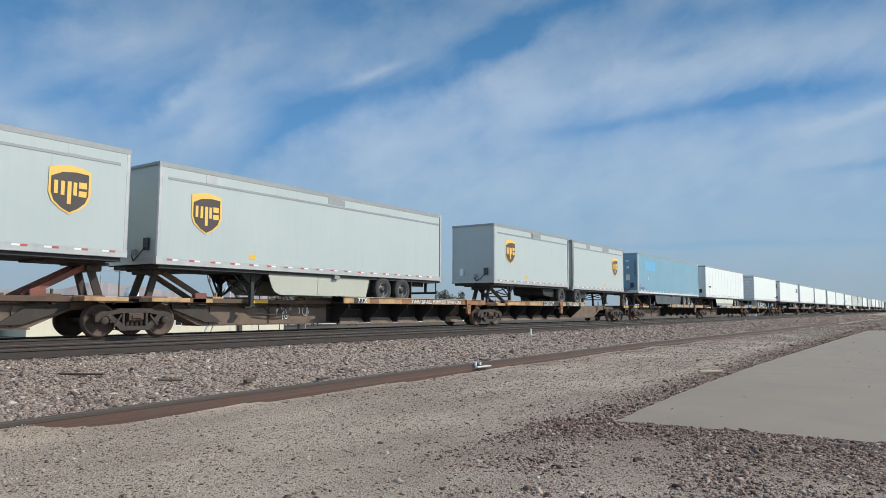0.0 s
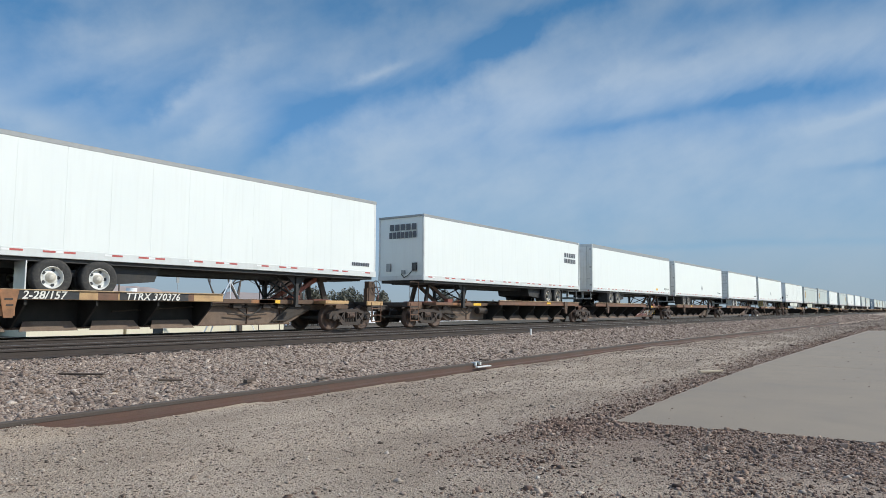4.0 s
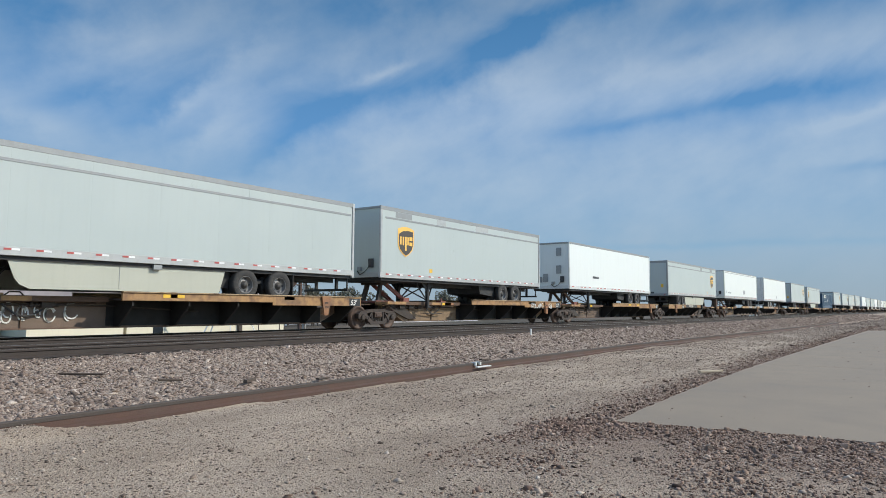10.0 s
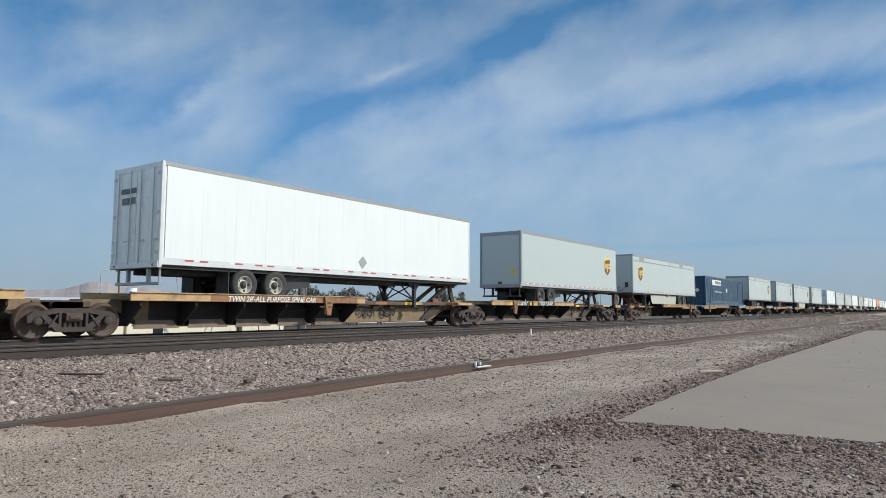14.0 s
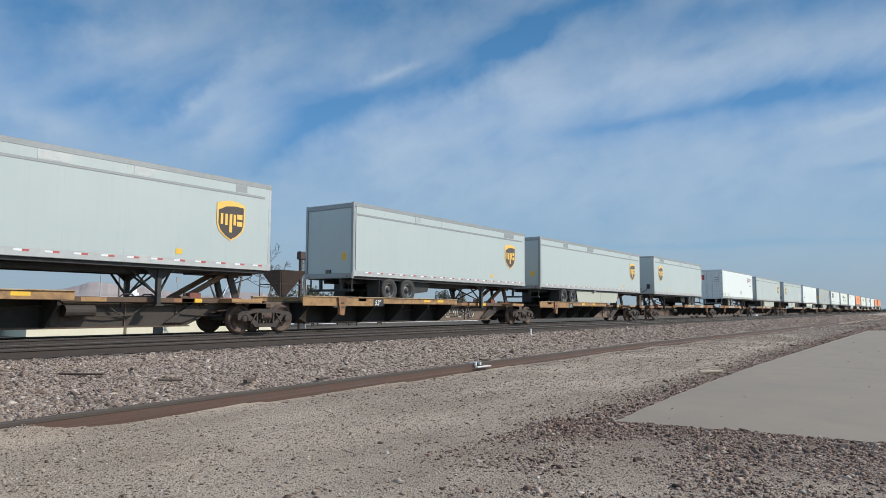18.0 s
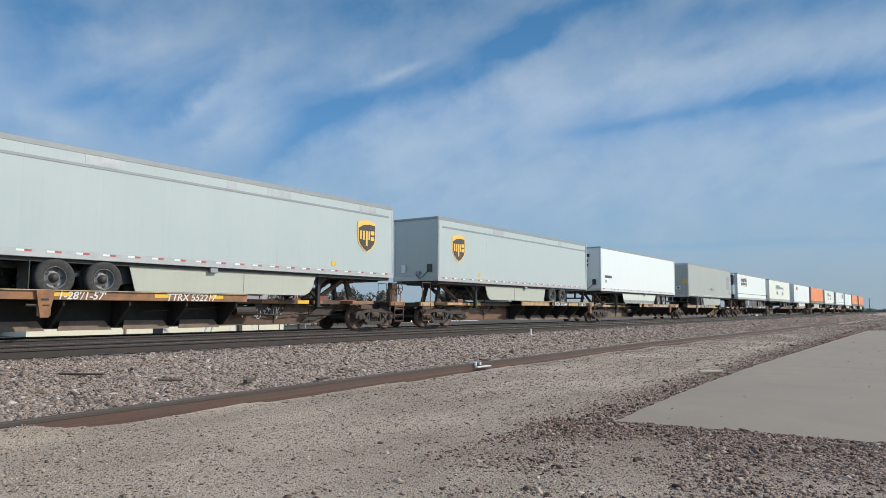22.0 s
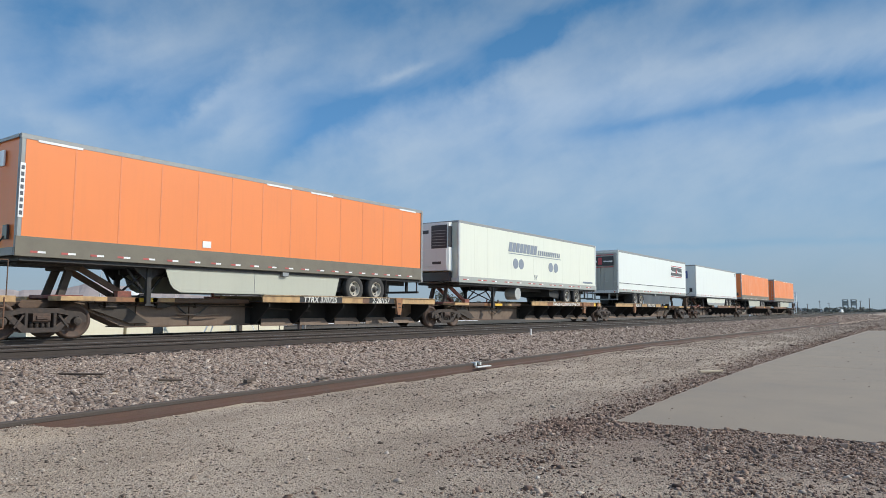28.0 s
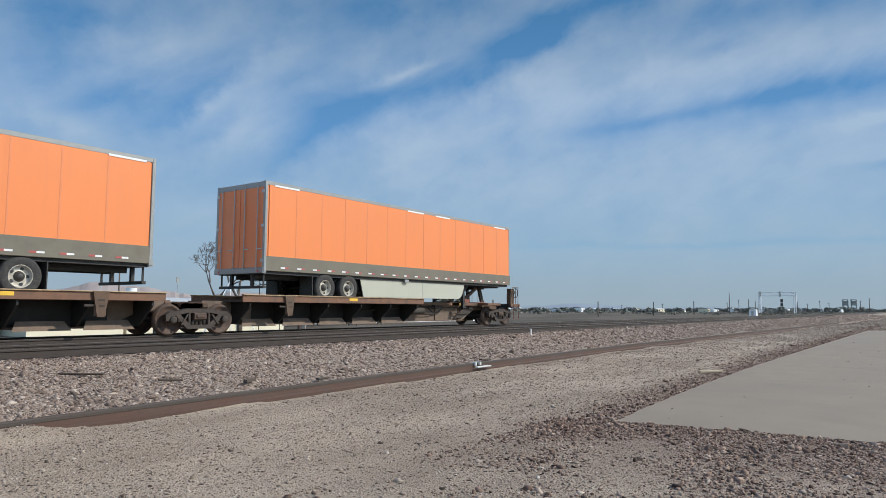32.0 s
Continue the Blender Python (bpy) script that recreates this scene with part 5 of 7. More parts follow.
def container(u, L):
    root = group_of("freight_container", (0, MID, RAIL), "dark blue corrugated steel freight container on a spine car", "container")
    MOVING.append((root, u))
    h, zb, zt = 1.295, 1.27, 4.13
    part("body", Geo().box(0.1, L - 0.1, -h + 0.07, h - 0.07, zb + 0.15, zt - 0.05), M_NAVY, root)
    part("roof", Geo().box(0.05, L - 0.05, -h + 0.03, h - 0.03, zt - 0.05, zt, 0.01), M_NAVY, root)
    n = int((L - 0.5) / 0.30)
    for s in (-1, 1):
        part("top_rail", Geo().box(0, L, s * h, s * (h - 0.08), zt - 0.12, zt + 0.005, 0.01), M_NAVY, root)
        part("bottom_rail", Geo().box(0, L, s * h, s * (h - 0.1), zb, zb + 0.17, 0.01), M_NAVY, root)
        part("lower_beam", Geo().box(2.05, 13.42, s * (h - 0.004), s * (h - 0.06), zb + 0.19, zb + 0.42, 0.03), M_NAVY, root)
        for x in (0.0, 1.85, 13.42, L - 0.2):
            part("corner_post", Geo().box(x, x + 0.2, s * (h + 0.006), s * (h - 0.15), zb, zt + 0.008, 0.02), M_NAVY, root)
        for k in range(n):
            x = 0.25 + 0.30 * k
            part("corrugation", Geo().prism([(x, s * (h - 0.07), zb + 0.17), (x + 0.035, s * (h - 0.025), zb + 0.17), (x + 0.225, s * (h - 0.025), zb + 0.17), (x + 0.26, s * (h - 0.07), zb + 0.17)], [(x, s * (h - 0.07), zt - 0.12), (x + 0.035, s * (h - 0.025), zt - 0.12), (x + 0.225, s * (h - 0.025), zt - 0.12), (x + 0.26, s * (h - 0.07), zt - 0.12)]), M_NAVY, root)
    for k in range(8):
        y = -h + 0.18 + 0.29 * k
        part("corrugation", Geo().prism([(0.1, y, zb + 0.2), (0.03, y + 0.06, zb + 0.2), (0.03, y + 0.17, zb + 0.2), (0.1, y + 0.23, zb + 0.2)], [(0.1, y, zt - 0.15), (0.03, y + 0.06, zt - 0.15), (0.03, y + 0.17, zt - 0.15), (0.1, y + 0.23, zt - 0.15)]), M_NAVY, root)
    for y0, y1, z0, z1 in ((-h, h, zb, zb + 0.2), (-h, h, zt - 0.15, zt)):
        part("end_rail", Geo().box(0, 0.12, y0, y1, z0, z1, 0.01), M_NAVY, root)
    # white name board with plain bars for the brand, and a slogan
    part("name_board", Geo().box(2.57, 6.03, -h - 0.004, -h + 0.03, 3.30, 3.84), M_CREAM, root, "off-white name board")
    part("name_bars", [g := Geo(), [g.poly_y([(3.60 + k * 0.285, 3.42), (3.80 + k * 0.285, 3.42), (3.86 + k * 0.285, 3.72), (3.66 + k * 0.285, 3.72)], -h - 0.010, -h - 0.005) for k in range(8)]][0], M_INK, root, "dark bars of a brand name")
    part("slogan", letters("The Strength To Carry Your Reputation", 0.165), M_WTAPE, root, "white slogan lettering", at=(3.53, -h - 0.001, 2.60))
    diamond_at = (8.39, 2.85)
    part("placard", Geo().poly_y([(diamond_at[0] - 0.26, diamond_at[1]), (diamond_at[0], diamond_at[1] - 0.26), (diamond_at[0] + 0.26, diamond_at[1]), (diamond_at[0], diamond_at[1] + 0.26)], -h - 0.004, -h + 0.028), M_WTAPE, root, "white diamond placard")
    part("placard", Geo().poly_x([(-0.5 - 0.22, 2.75), (-0.5, 2.53), (-0.5 + 0.22, 2.75), (-0.5, 2.97)], -0.004, 0.028), M_WTAPE, root, "white diamond placard on the end")
    return root


UPS = dict(side=M_GREY, label="pale grey parcel semi-trailer with brown and gold shield", belt=True, top=M_TRIM, toph=0.16, rail=M_ALU, emblem=True, door="roll", rim=M_RIMD, npan=8, gap=0.001)
PLATE = dict(side=M_WHITE, npan=13, gap=0.012, seam=M_PALE, both=0.14)


def build_train():
    # platforms: truck centres along the train, grouped car by car
    cars = [([-351.0, -332.3, -313.45, -296.4], "yel", (-1,)), ([-292.0, -274.1, -255.3, -238.4], "yel", ()), ([-233.5, -217.0, -199.6, -182.3, -164.5, -147.95], "brn", ()),
            ([-143.0, -126.16, -108.5, -91.2, -73.6, -57.05], "ax", ()), ([-52.2, -34.4, -15.5, 1.66], "yel", ()), ([6.7, 23.3, 41.2, 58.5, 76.2, 93.2], "ax2", ()),
            ([97.7, 115.7, 133.9, 151.3], "org", ()), ([155.65, 173.6, 191.7, 209.2], "yel", ()), ([213.55, 231.1, 249.6, 266.8], "brn", ()), ([271.15, 288.7, 307.2, 325.0], "yel", ()), ([329.5, 347.0, 365.2, 383.0], "brn", ())]
    flips = [1, 0, 0, 0, 0, 1, 0, 1, 1, 1, 1, 0, 0, 0, 0, 1, 0, 1, 1, 0, 1, 1, 1, 1, 0, 1, 1, 0, 0, 1, 0, 0, 1, 0, 0, 1, 0, 0, 1]
    nohitch = {20}
    sills = {7: C_HITCHS, 13: C_OCHS, 16: C_OCHS, 17: C_OCHS, 29: C_OCHS, 21: C_DARK, 27: C_BRN}
    tags = {1: 1.6, 4: 1.1, 7: 3.4, 12: 2.5, 16: 3.4, 17: 2.4, 20: 1.2, 22: 2.4, 26: 1.8, 30: 3.0, 37: 2.0}      # sprayed names: platform, width
    texts = {1: [("TTX", -323.6, 0.285), ("TWIN 28'-ALL PURPOSE SPINE CAR", -320.30, 0.24)], 2: [("2-28'/1-57'", -308.2, 0.285), ("TTRX 360621", -305.2, 0.285)], 3: [("TTRX 370376", -283.6, 0.285), ("2-28/157", -279.8, 0.285)],
             4: [("TWIN 28'-ALL PURPOSE SPINE CAR", -263.80, 0.24)], 5: [("2-28/157", -250.2, 0.285), ("TTRX 370376", -247.6, 0.285)],
             10: [("TTAX 553", -159.2, 0.285)], 11: [("TTAX 556052", -138.0, 0.285)], 15: [("TTAX 556", -66.5, 0.285)], 16: [("TTRX 370447", -41.9, 0.285), ("2-28/157", -38.9, 0.285)], 17: [("TWIN 28'-ALL PURPOSE SPINE CAR", -29.90, 0.24)],
             18: [("2-28/157", -11.6, 0.285), ("TTRX 370447", -9.2, 0.285)], 24: [("TTRX 552217", 106.2, 0.285), ("1-28'/1-57'", 109.8, 0.285)], 25: [("ALL PURPOSE SPINE CAR", 121.0, 0.24), ("TTX", 125.7, 0.25)], 26: [("1-28'/1-57'", 138.9, 0.285), ("TTRX 552217", 141.9, 0.285)],
             27: [("TTRX 371144", 166.6, 0.285), ("2-28/157", 170.0, 0.285)], 28: [("TWIN 28'-ALL PURPOSE SPINE CAR", 183.60, 0.24)], 29: [("2-28/157", 196.2, 0.285), ("TTRX 371144", 198.7, 0.285)], 30: [("BNSF 300633", 223.4, 0.285), ("2-28'/1-57'", 226.4, 0.285)],
             33: [("TTRX 370725", 279.6, 0.285), ("2-28/157", 283.2, 0.285)], 34: [("TWIN 28'-ALL PURPOSE SPINE CAR", 298.80, 0.24)], 35: [("2-28/157", 312.4, 0.285), ("TTRX 370725", 315.0, 0.285)]}
    k = 0
    for us, style, _ in cars:
        n = len(us) - 1
        for j in range(n):
            st = {"ax2": "ax"}.get(style, style)
            ends = (() if j else (0,)) + ((1,) if j == n - 1 else ())
            if k == 2:
                platform(us[j], us[j + 1], False, st, ends, deck_at=1.2, lines=texts.get(k, ()), tag_seed=None)
            else:
                platform(us[j], us[j + 1], bool(flips[k]), st, ends, hitch=k not in nohitch, sill=sills.get(k), lines=texts.get(k, ()), tag_seed=k if k in tags else None, tag_w=tags.get(k, 1))
            k += 1
    # the second stand on the platform of the two short trailers
    ob = MOVING[2][0]
    L = 17.05
    part("stand_leg", Geo().beam((L - 0.75, -0.4, 1.05), (L - 1.0, -0.36, 2.0), 0.1, 0.2).beam((L - 0.75, 0.4, 1.05), (L - 1.0, 0.36, 2.0), 0.1, 0.2), C_DARK, ob)
    part("stand_plate", Geo().box(L - 1.4, L - 0.5, -0.5, 0.5, 1.97, 2.06, 0.03), C_DARK, ob)

    tagged(part("graffiti", squiggle(5, 2.4, 0.27), M_WINK, MOVING[13][0], "white sprayed scrawl on the ochre panel", at=(12.3, -1.409, 0.86)), kind="stuff")
    # trailers, from the head of the train
    trailer(-348.9, 16.15, True, zt=5.17, zb=2.17, **UPS)
    trailer(-331.9, 13.9, False, zt=5.02, bogie=2.7, spread=1.22, skirt=M_SKIRTU, **UPS)
    p = dict(UPS, label="short pale grey parcel trailer with brown and gold shield")
    trailer(-313.42, 8.70, False, zt=5.15, zb=2.12, bogie=0.95, axles=1, pup=True, **p)
    trailer(-304.17, 8.5, True, zt=5.08, bogie=0.75, axles=1, pup=True, **p)
    t = trailer(-292.66, 16.15, False, zt=5.07, side=M_BLUE, label="faded light blue semi-trailer with pale corner post", skirt=M_SKIRTD, npan=13, gap=0.004, both=0.14, rail=M_PALE, bogie=3.1, spread=1.3)
    words(t, "CTLZ532575", 0.30, 2.36, 0.205, M_INK)
    part("paint_patch", Geo().box(1.5, 3.97, -HALF - 0.009, -HALF - 0.0055, 3.84, 4.56), M_LBLUE, t, "bright blue patch where a name was painted over")
    part("white_strip", Geo().box(2.22, 2.29, -HALF - 0.009, -HALF - 0.0055, 3.08, 3.36), M_WTAPE, t, "small white strip")
    part("red_sticker", Geo().box(0.36, 0.62, -HALF - 0.009, -HALF - 0.0055, 2.64, 2.73), M_REDINK, t, "faded red sticker")
    part("nose_hatch", Geo().box(-0.05, 0.0, -0.66, -0.38, 3.02, 3.46, 0.01), M_CREAM, t, "cream box on the nose")
    part("nose_lamp", Geo().box(-0.06, 0.0, -0.62, -0.36, 4.44, 4.54, 0.01), M_PALE, t)
    part("nose_bracket", Geo().poly_y([(-0.16, 3.98), (0.0, 4.10), (0.0, 3.86)], -0.62, -0.44), M_WTAPE, t, "white triangular bracket")
    for k in range(10):
        part("number_bar", Geo().box(-0.02, -0.012, -1.12, -1.03, 3.35 + 0.12 * k, 3.42 + 0.12 * k), M_INK, t)
    t = trailer(-273.88, 16.3, False, zt=5.1, label="white plate semi-trailer with vertical seams and side skirt", skirt=M_SKIRT, bogie=2.92, spread=1.3, **PLATE)
    bars(t, 1.0, 3.0, 1.0, 0.16, 10, M_INK)
    t = trailer(-251.81, 14.58, True, zt=5.05, label="white semi-trailer with roll-up rear door and white wheels", door="roll", bogie=2.35, spread=1.2, flap=True, npan=12, rim=M_RIMW)
    bars(t, 13.2, 2.45, 1.0, 0.13, 10, M_INK)
    t = trailer(-234.11, 16.15, False, zt=4.94, label="white rental semi-trailer with dark name on its nose", npan=12)
    bars(t, 14.0, 3.95, 1.6, 0.26, 5, M_INK), bars(t, 14.0, 3.6, 1.6, 0.26, 7, M_INK)
    bars(t, -0.9, 4.3, 1.6, 0.28, 5, M_INK, face="end"), bars(t, -0.9, 3.95, 1.6, 0.28, 7, M_INK, face="end")
    t = trailer(-216.01, 16.15, True, zt=5.06, label="white semi-trailer with grey top rail and swing doors", bogie=3.25, spread=1.27, toph=0.24, both=0.20)
    words(t, "MEQZ 278203", 14.6, 2.42, 0.205, M_INK)
    part("yellow_sticker", Geo().box(12.6, 13.0, -HALF - 0.012, -HALF - 0.006, 2.34, 2.5), M_YELLOW, t, "yellow warning sticker")
    bars(t, -0.1, 3.3, 0.7, 0.16, 4, M_INK, face="end"), bars(t, -0.1, 3.05, 0.7, 0.16, 6, M_INK, face="end")
    t = trailer(-198.46, 16.05, True, zt=5.0, label="white semi-trailer with diamond placard and swing doors", bogie=2.7, spread=1.25, toph=0.18)
    words(t, "MEQZ 884670 53", 14.15, 2.45, 0.19, M_INK), diamond(t, 8.4, 2.85, 0.26, M_DIAM)
    bars(t, -0.2, 2.9, 0.7, 0.15, 4, M_INK, face="end"), bars(t, -0.2, 2.65, 0.7, 0.15, 6, M_INK, face="end")
    t = trailer(-179.65, 14.5, True, label="white semi-trailer with stained grey roll-up door", door="roll", bogie=2.35, spread=1.25, flap=True, toph=0.16, npan=12, rim=M_RIMW)
    bars(t, 13.0, 2.42, 1.0, 0.13, 10, M_INK)
    t = trailer(-163.91, 16.2, True, label="white semi-trailer with two placards and yellow mud flap", door="roll", bogie=3.3, spread=1.28, toph=0.2, flap=True, **{**PLATE, "seam": None, "gap": 0.006})
    words(t, "CTLZ531394", 14.6, 2.36, 0.2, M_INK), diamond(t, 7.75, 3.02, 0.21, M_DIAM), diamond(t, 8.3, 2.92, 0.19, M_PALE)
    cautionary_flap(t, 2.66)
    t = trailer(-144.34, 16.2, False, zt=4.89, label="white plate semi-trailer with dark fleet number", skirt=M_SKIRT, bogie=2.98, spread=1.26, **PLATE)
    words(t, "MEQZ 268863", 0.55, 2.95, 0.24, M_INK), words(t, "53'", 0.75, 2.62, 0.32, M_INK)
    trailer(-126.33, 16.15, False, zt=4.8, bogie=3.6, spread=1.4, skirt=M_SKIRTU, **UPS)
    trailer(-108.65, 13.66, False, zt=4.95, bogie=2.69, spread=1.28, **UPS)
    t = trailer(-91.1, 14.57, False, zt=4.92, label="white semi-trailer with small doors on its nose", bogie=2.8, spread=1.4, rim=M_RIMD, npan=12)
    bars(t, 3.5, 2.82, 1.0, 0.14, 10, M_INK)
    for y0, z0 in ((-0.75, 4.1), (-0.75, 3.0), (0.15, 2.5)):
        part("nose_hatch", Geo().box(-0.05, 0.0, y0, y0 + 0.32, z0, z0 + 0.5, 0.01), M_TRIM, t, "small grey hatch")
    t = trailer(-72.08, 15.57, True, zt=4.92, bogie=3.1, spread=1.3, skirt=M_SKIRTU, **UPS)
    t = trailer(-52.92, 16.2, False, label="white semi-trailer with pale corner and two placards", bogie=3.4, spread=1.36, rim=M_RIMD, rail=M_CREAM, top=M_TRIM, toph=0.1, both=0.28, deep_bottom=M_ALU, npan=12)
    part("gutter_rail", Geo().box(0.25, 16.0, -HALF - 0.014, -HALF, 4.78, 4.85, 0.004), M_ALU, t, "grey rain gutter strip")
    words(t, "53", 0.42, 2.62, 0.36, M_DIAM), words(t, "MLNZ 001591", 1.5, 2.60, 0.22, M_INK), diamond(t, 8.75, 2.85, 0.28, M_DIAM), diamond(t, 9.35, 2.85, 0.28, M_DIAM)
    bars(t, -0.35, 3.98, 0.75, 0.16, 4, M_INK, face="end"), bars(t, -0.35, 3.72, 0.75, 0.16, 6, M_INK, face="end"), bars(t, -0.3, 4.66, 0.6, 0.14, 4, M_INK, face="end")
    for y in (0.45, -0.2):
        part("placard", Geo().poly_x([(y - 0.3, 2.75), (y, 2.42), (y + 0.3, 2.75), (y, 3.08)], -0.02, -0.012), M_DIAM, t, "grey diamond placard on the nose")
    t = trailer(-32.22, 16.16, True, zt=5.05, label="white semi-trailer with grey swing doors and placard", bogie=3.07, spread=1.28, toph=0.14)
    diamond(t, 8.6, 2.6, 0.24, M_DIAM)
    bars(t, 0.0, 4.25, 0.85, 0.16, 9, M_INK, face="end"), bars(t, 0.05, 3.92, 0.75, 0.20, 2, M_INK, face="end", gap=0.1)
    t = trailer(-11.09, 13.64, True, zt=5.04, bogie=2.4, spread=1.27, **dict(UPS, belt=False))
    trailer(5.81, 16.2, False, zt=4.89, bogie=3.4, spread=1.3, skirt=M_SKIRTU, **UPS)
    container(25.62, 16.15)
    trailer(44.88, 13.56, True, zt=4.9, bogie=2.1, spread=1.3, **UPS)
    trailer(62.42, 13.58, True, zt=4.88, bogie=2.24, spread=1.2, **UPS)
    trailer(77.73, 16.2, True, zt=4.9, bogie=3.15, spread=1.22, skirt=M_SKIRTU, **UPS)
    trailer(97.16, 13.72, False, zt=5.05, bogie=2.8, spread=1.1, **UPS)
    t = trailer(118.89, 14.67, True, zt=5.04, label="white semi-trailer with dark red square emblem and swing doors", bogie=2.69, spread=1.3, npan=12, toph=0.1, deep_bottom=M_DULL, tape="white")
    em = part("emblem", Geo().box(11.88, 12.38, -HALF - 0.014, -HALF - 0.008, 4.06, 4.58), M_REDINK, t, "dark red square emblem")
    part("emblem_field", Geo().poly_y([(11.97, 4.49), (12.29, 4.49), (12.29, 4.24), (12.13, 4.13), (11.97, 4.24)], -HALF - 0.019, -HALF - 0.0145), M_WTAPE, em, "white field of the emblem")
    part("emblem_mark", Geo().box(12.02, 12.10, -HALF - 0.024, -HALF - 0.0195, 4.27, 4.43).box(12.14, 12.18, -HALF - 0.024, -HALF - 0.0195, 4.22, 4.43).box(12.21, 12.26, -HALF - 0.024, -HALF - 0.0195, 4.30, 4.43), M_REDINK, em)
    words(t, "INTERMODAL", 12.47, 4.36, 0.225, M_INK), words(t, "SERVICES", 12.47, 4.13, 0.225, M_INK)
    part("underline", Geo().box(12.47, 13.7, -HALF - 0.018, -HALF - 0.0125, 4.05, 4.07), M_INK, t)
    bars(t, 12.9, 3.58, 0.85, 0.12, 10, M_INK), diamond(t, 8.4, 2.78, 0.3, M_DIAM)
    for x, w in ((0.22, 0.36), (0.98, 0.36), (2.2, 0.62)):
        fr = Geo()
        for a, b, c, d in ((x, x + w, 2.22, 2.25), (x, x + w, 2.49, 2.52), (x, x + 0.03, 2.25, 2.49), (x + w - 0.03, x + w, 2.25, 2.49)):
            fr.box(a, b, -HALF - 0.016, -HALF - 0.005, c + 0.10, d + 0.10)
        part("placard_frame", fr, M_TRIM, t, "empty grey placard frame")
    part("emblem", Geo().box(-0.02, -0.012, 0.55, 1.0, 4.0, 4.5), M_REDINK, t, "dark red square emblem on a rear door")
    bars(t, -0.95, 4.2, 0.6, 0.08, 1, M_DIAM, face="end"), bars(t, -0.95, 4.0, 0.6, 0.08, 1, M_DIAM, face="end"), bars(t, -0.95, 3.8, 0.6, 0.08, 1, M_DIAM, face="end")
    trailer(135.81, 16.3, True, zt=4.97, bogie=3.09, spread=1.25, skirt=M_SKIRTU, **UPS)
    trailer(155.26, 16.18, False, zt=4.96, bogie=3.5, spread=1.3, skirt=M_SKIRTU, **UPS)
    t = trailer(173.74, 16.05, False, label="bright white semi-trailer with side skirt", skirt=M_SKIRT, bogie=3.0, spread=1.27, npan=12)
    bars(t, 0.7, 2.95, 1.2, 0.17, 10, M_INK), words(t, "53'", 0.7, 2.62, 0.26, M_INK)
    bars(t, -0.4, 4.0, 0.7, 0.18, 4, M_INK, face="end"), bars(t, -0.4, 3.7, 0.7, 0.18, 6, M_INK, face="end"), bars(t, -0.5, 4.35, 0.8, 0.22, 1, M_DARKP, face="end")
    t = trailer(193.79, 16.0, True, zt=5.03, side=M_DULL, label="dull grey semi-trailer with faded painted-over name", skirt=M_DULL, bogie=3.2, spread=1.35, rim=M_RIMD, npan=13, gap=0.003, tape="white", deep_bottom=M_DULL, both=0.3)
    words(t, "53'", 15.0, 2.5, 0.3, M_INK)
    part("paint_patch", Geo().box(13.95, 15.28, -HALF - 0.009, -HALF - 0.0055, 2.95, 4.38), surf("grey_paint_patch", (0.27, 0.27, 0.27), 0.5, bump=0), t, "grey painted-over patch")
    bars(t, 14.02, 3.98, 1.08, 0.17, 6, M_LINK), bars(t, 14.5, 3.82, 0.55, 0.07, 6, M_LINK)
    for q, m in ((7.3, M_REDINK), (7.95, M_REDINK), (8.5, M_DARKP)):
        diamond(t, q, 2.84, 0.17, m)
    part("yellow_sticker", Geo().box(-0.02, -0.012, -1.15, -0.80, 3.22, 3.62), M_YELLOW, t, "worn yellow sticker on the rear door")
    part("red_sticker", Geo().box(-0.02, -0.012, 0.32, 0.60, 2.68, 2.92), M_REDINK, t, "faded red sticker on the rear door")
    part("rear_placard", Geo().box(-0.02, -0.012, -0.58, -0.22, 2.66, 2.98), M_WTAPE, t, "white placard holder"), part("rear_placard_diamond", Geo().prism([(-0.03, -0.40, 2.68), (-0.03, -0.26, 2.82), (-0.03, -0.40, 2.96), (-0.03, -0.54, 2.82)], [(-0.022, -0.40, 2.68), (-0.022, -0.26, 2.82), (-0.022, -0.40, 2.96), (-0.022, -0.54, 2.82)]), M_DARKP, t)
    t = trailer(212.99, 16.0, False, label="white refrigerated semi-trailer with black and red name panel", reefer=True, skirt=M_SKIRTD, bogie=3.3, spread=1.26, ribs=14, npan=6, toph=0.16, deep_bottom=M_DULL)
    name_panel(t, 1.7)
    t = trailer(231.45, 16.0, False, side=M_CREAM, label="cream semi-trailer with faded shipping name and blue discs", bogie=3.3, spread=1.6, npan=13, gap=0.004, both=0.34, deep_bottom=M_DULL)
    shipping_name(t, 4.7, M_LINK, M_BINK)
    t = trailer(251.54, 16.3, True, label="white rental semi-trailer with dark name", skirt=M_SKIRT, bogie=3.0, spread=1.3, npan=12)
    bars(t, 2.2, 4.1, 1.7, 0.42, 4, M_REDINK)
    t = orange(270.36, 16.2, False, 2.97, 1.25)
    t = trailer(289.37, 16.0, False, zt=4.96, side=M_CREAM, label="cream refrigerated semi-trailer with grey shipping name and discs", reefer=True, bogie=2.97, spread=1.36, npan=13, gap=0.004, both=0.30, deep_bottom=M_DULL)
    shipping_name(t, 4.58, M_LINK, M_LINK)
    words(t, "53'", 7.4, 2.46, 0.34, M_LINK), bars(t, 13.9, 2.45, 1.5, 0.11, 14, M_LINK)
    t = trailer(309.27, 16.2, True, label="white refrigerated semi-trailer with grey doors and black name panel", skirt=M_SKIRTD, bogie=3.45, spread=1.2, ribs=14, npan=6, toph=0.16, deep_bottom=M_DULL, end_mat=M_DULL)
    name_panel(t, 12.0)
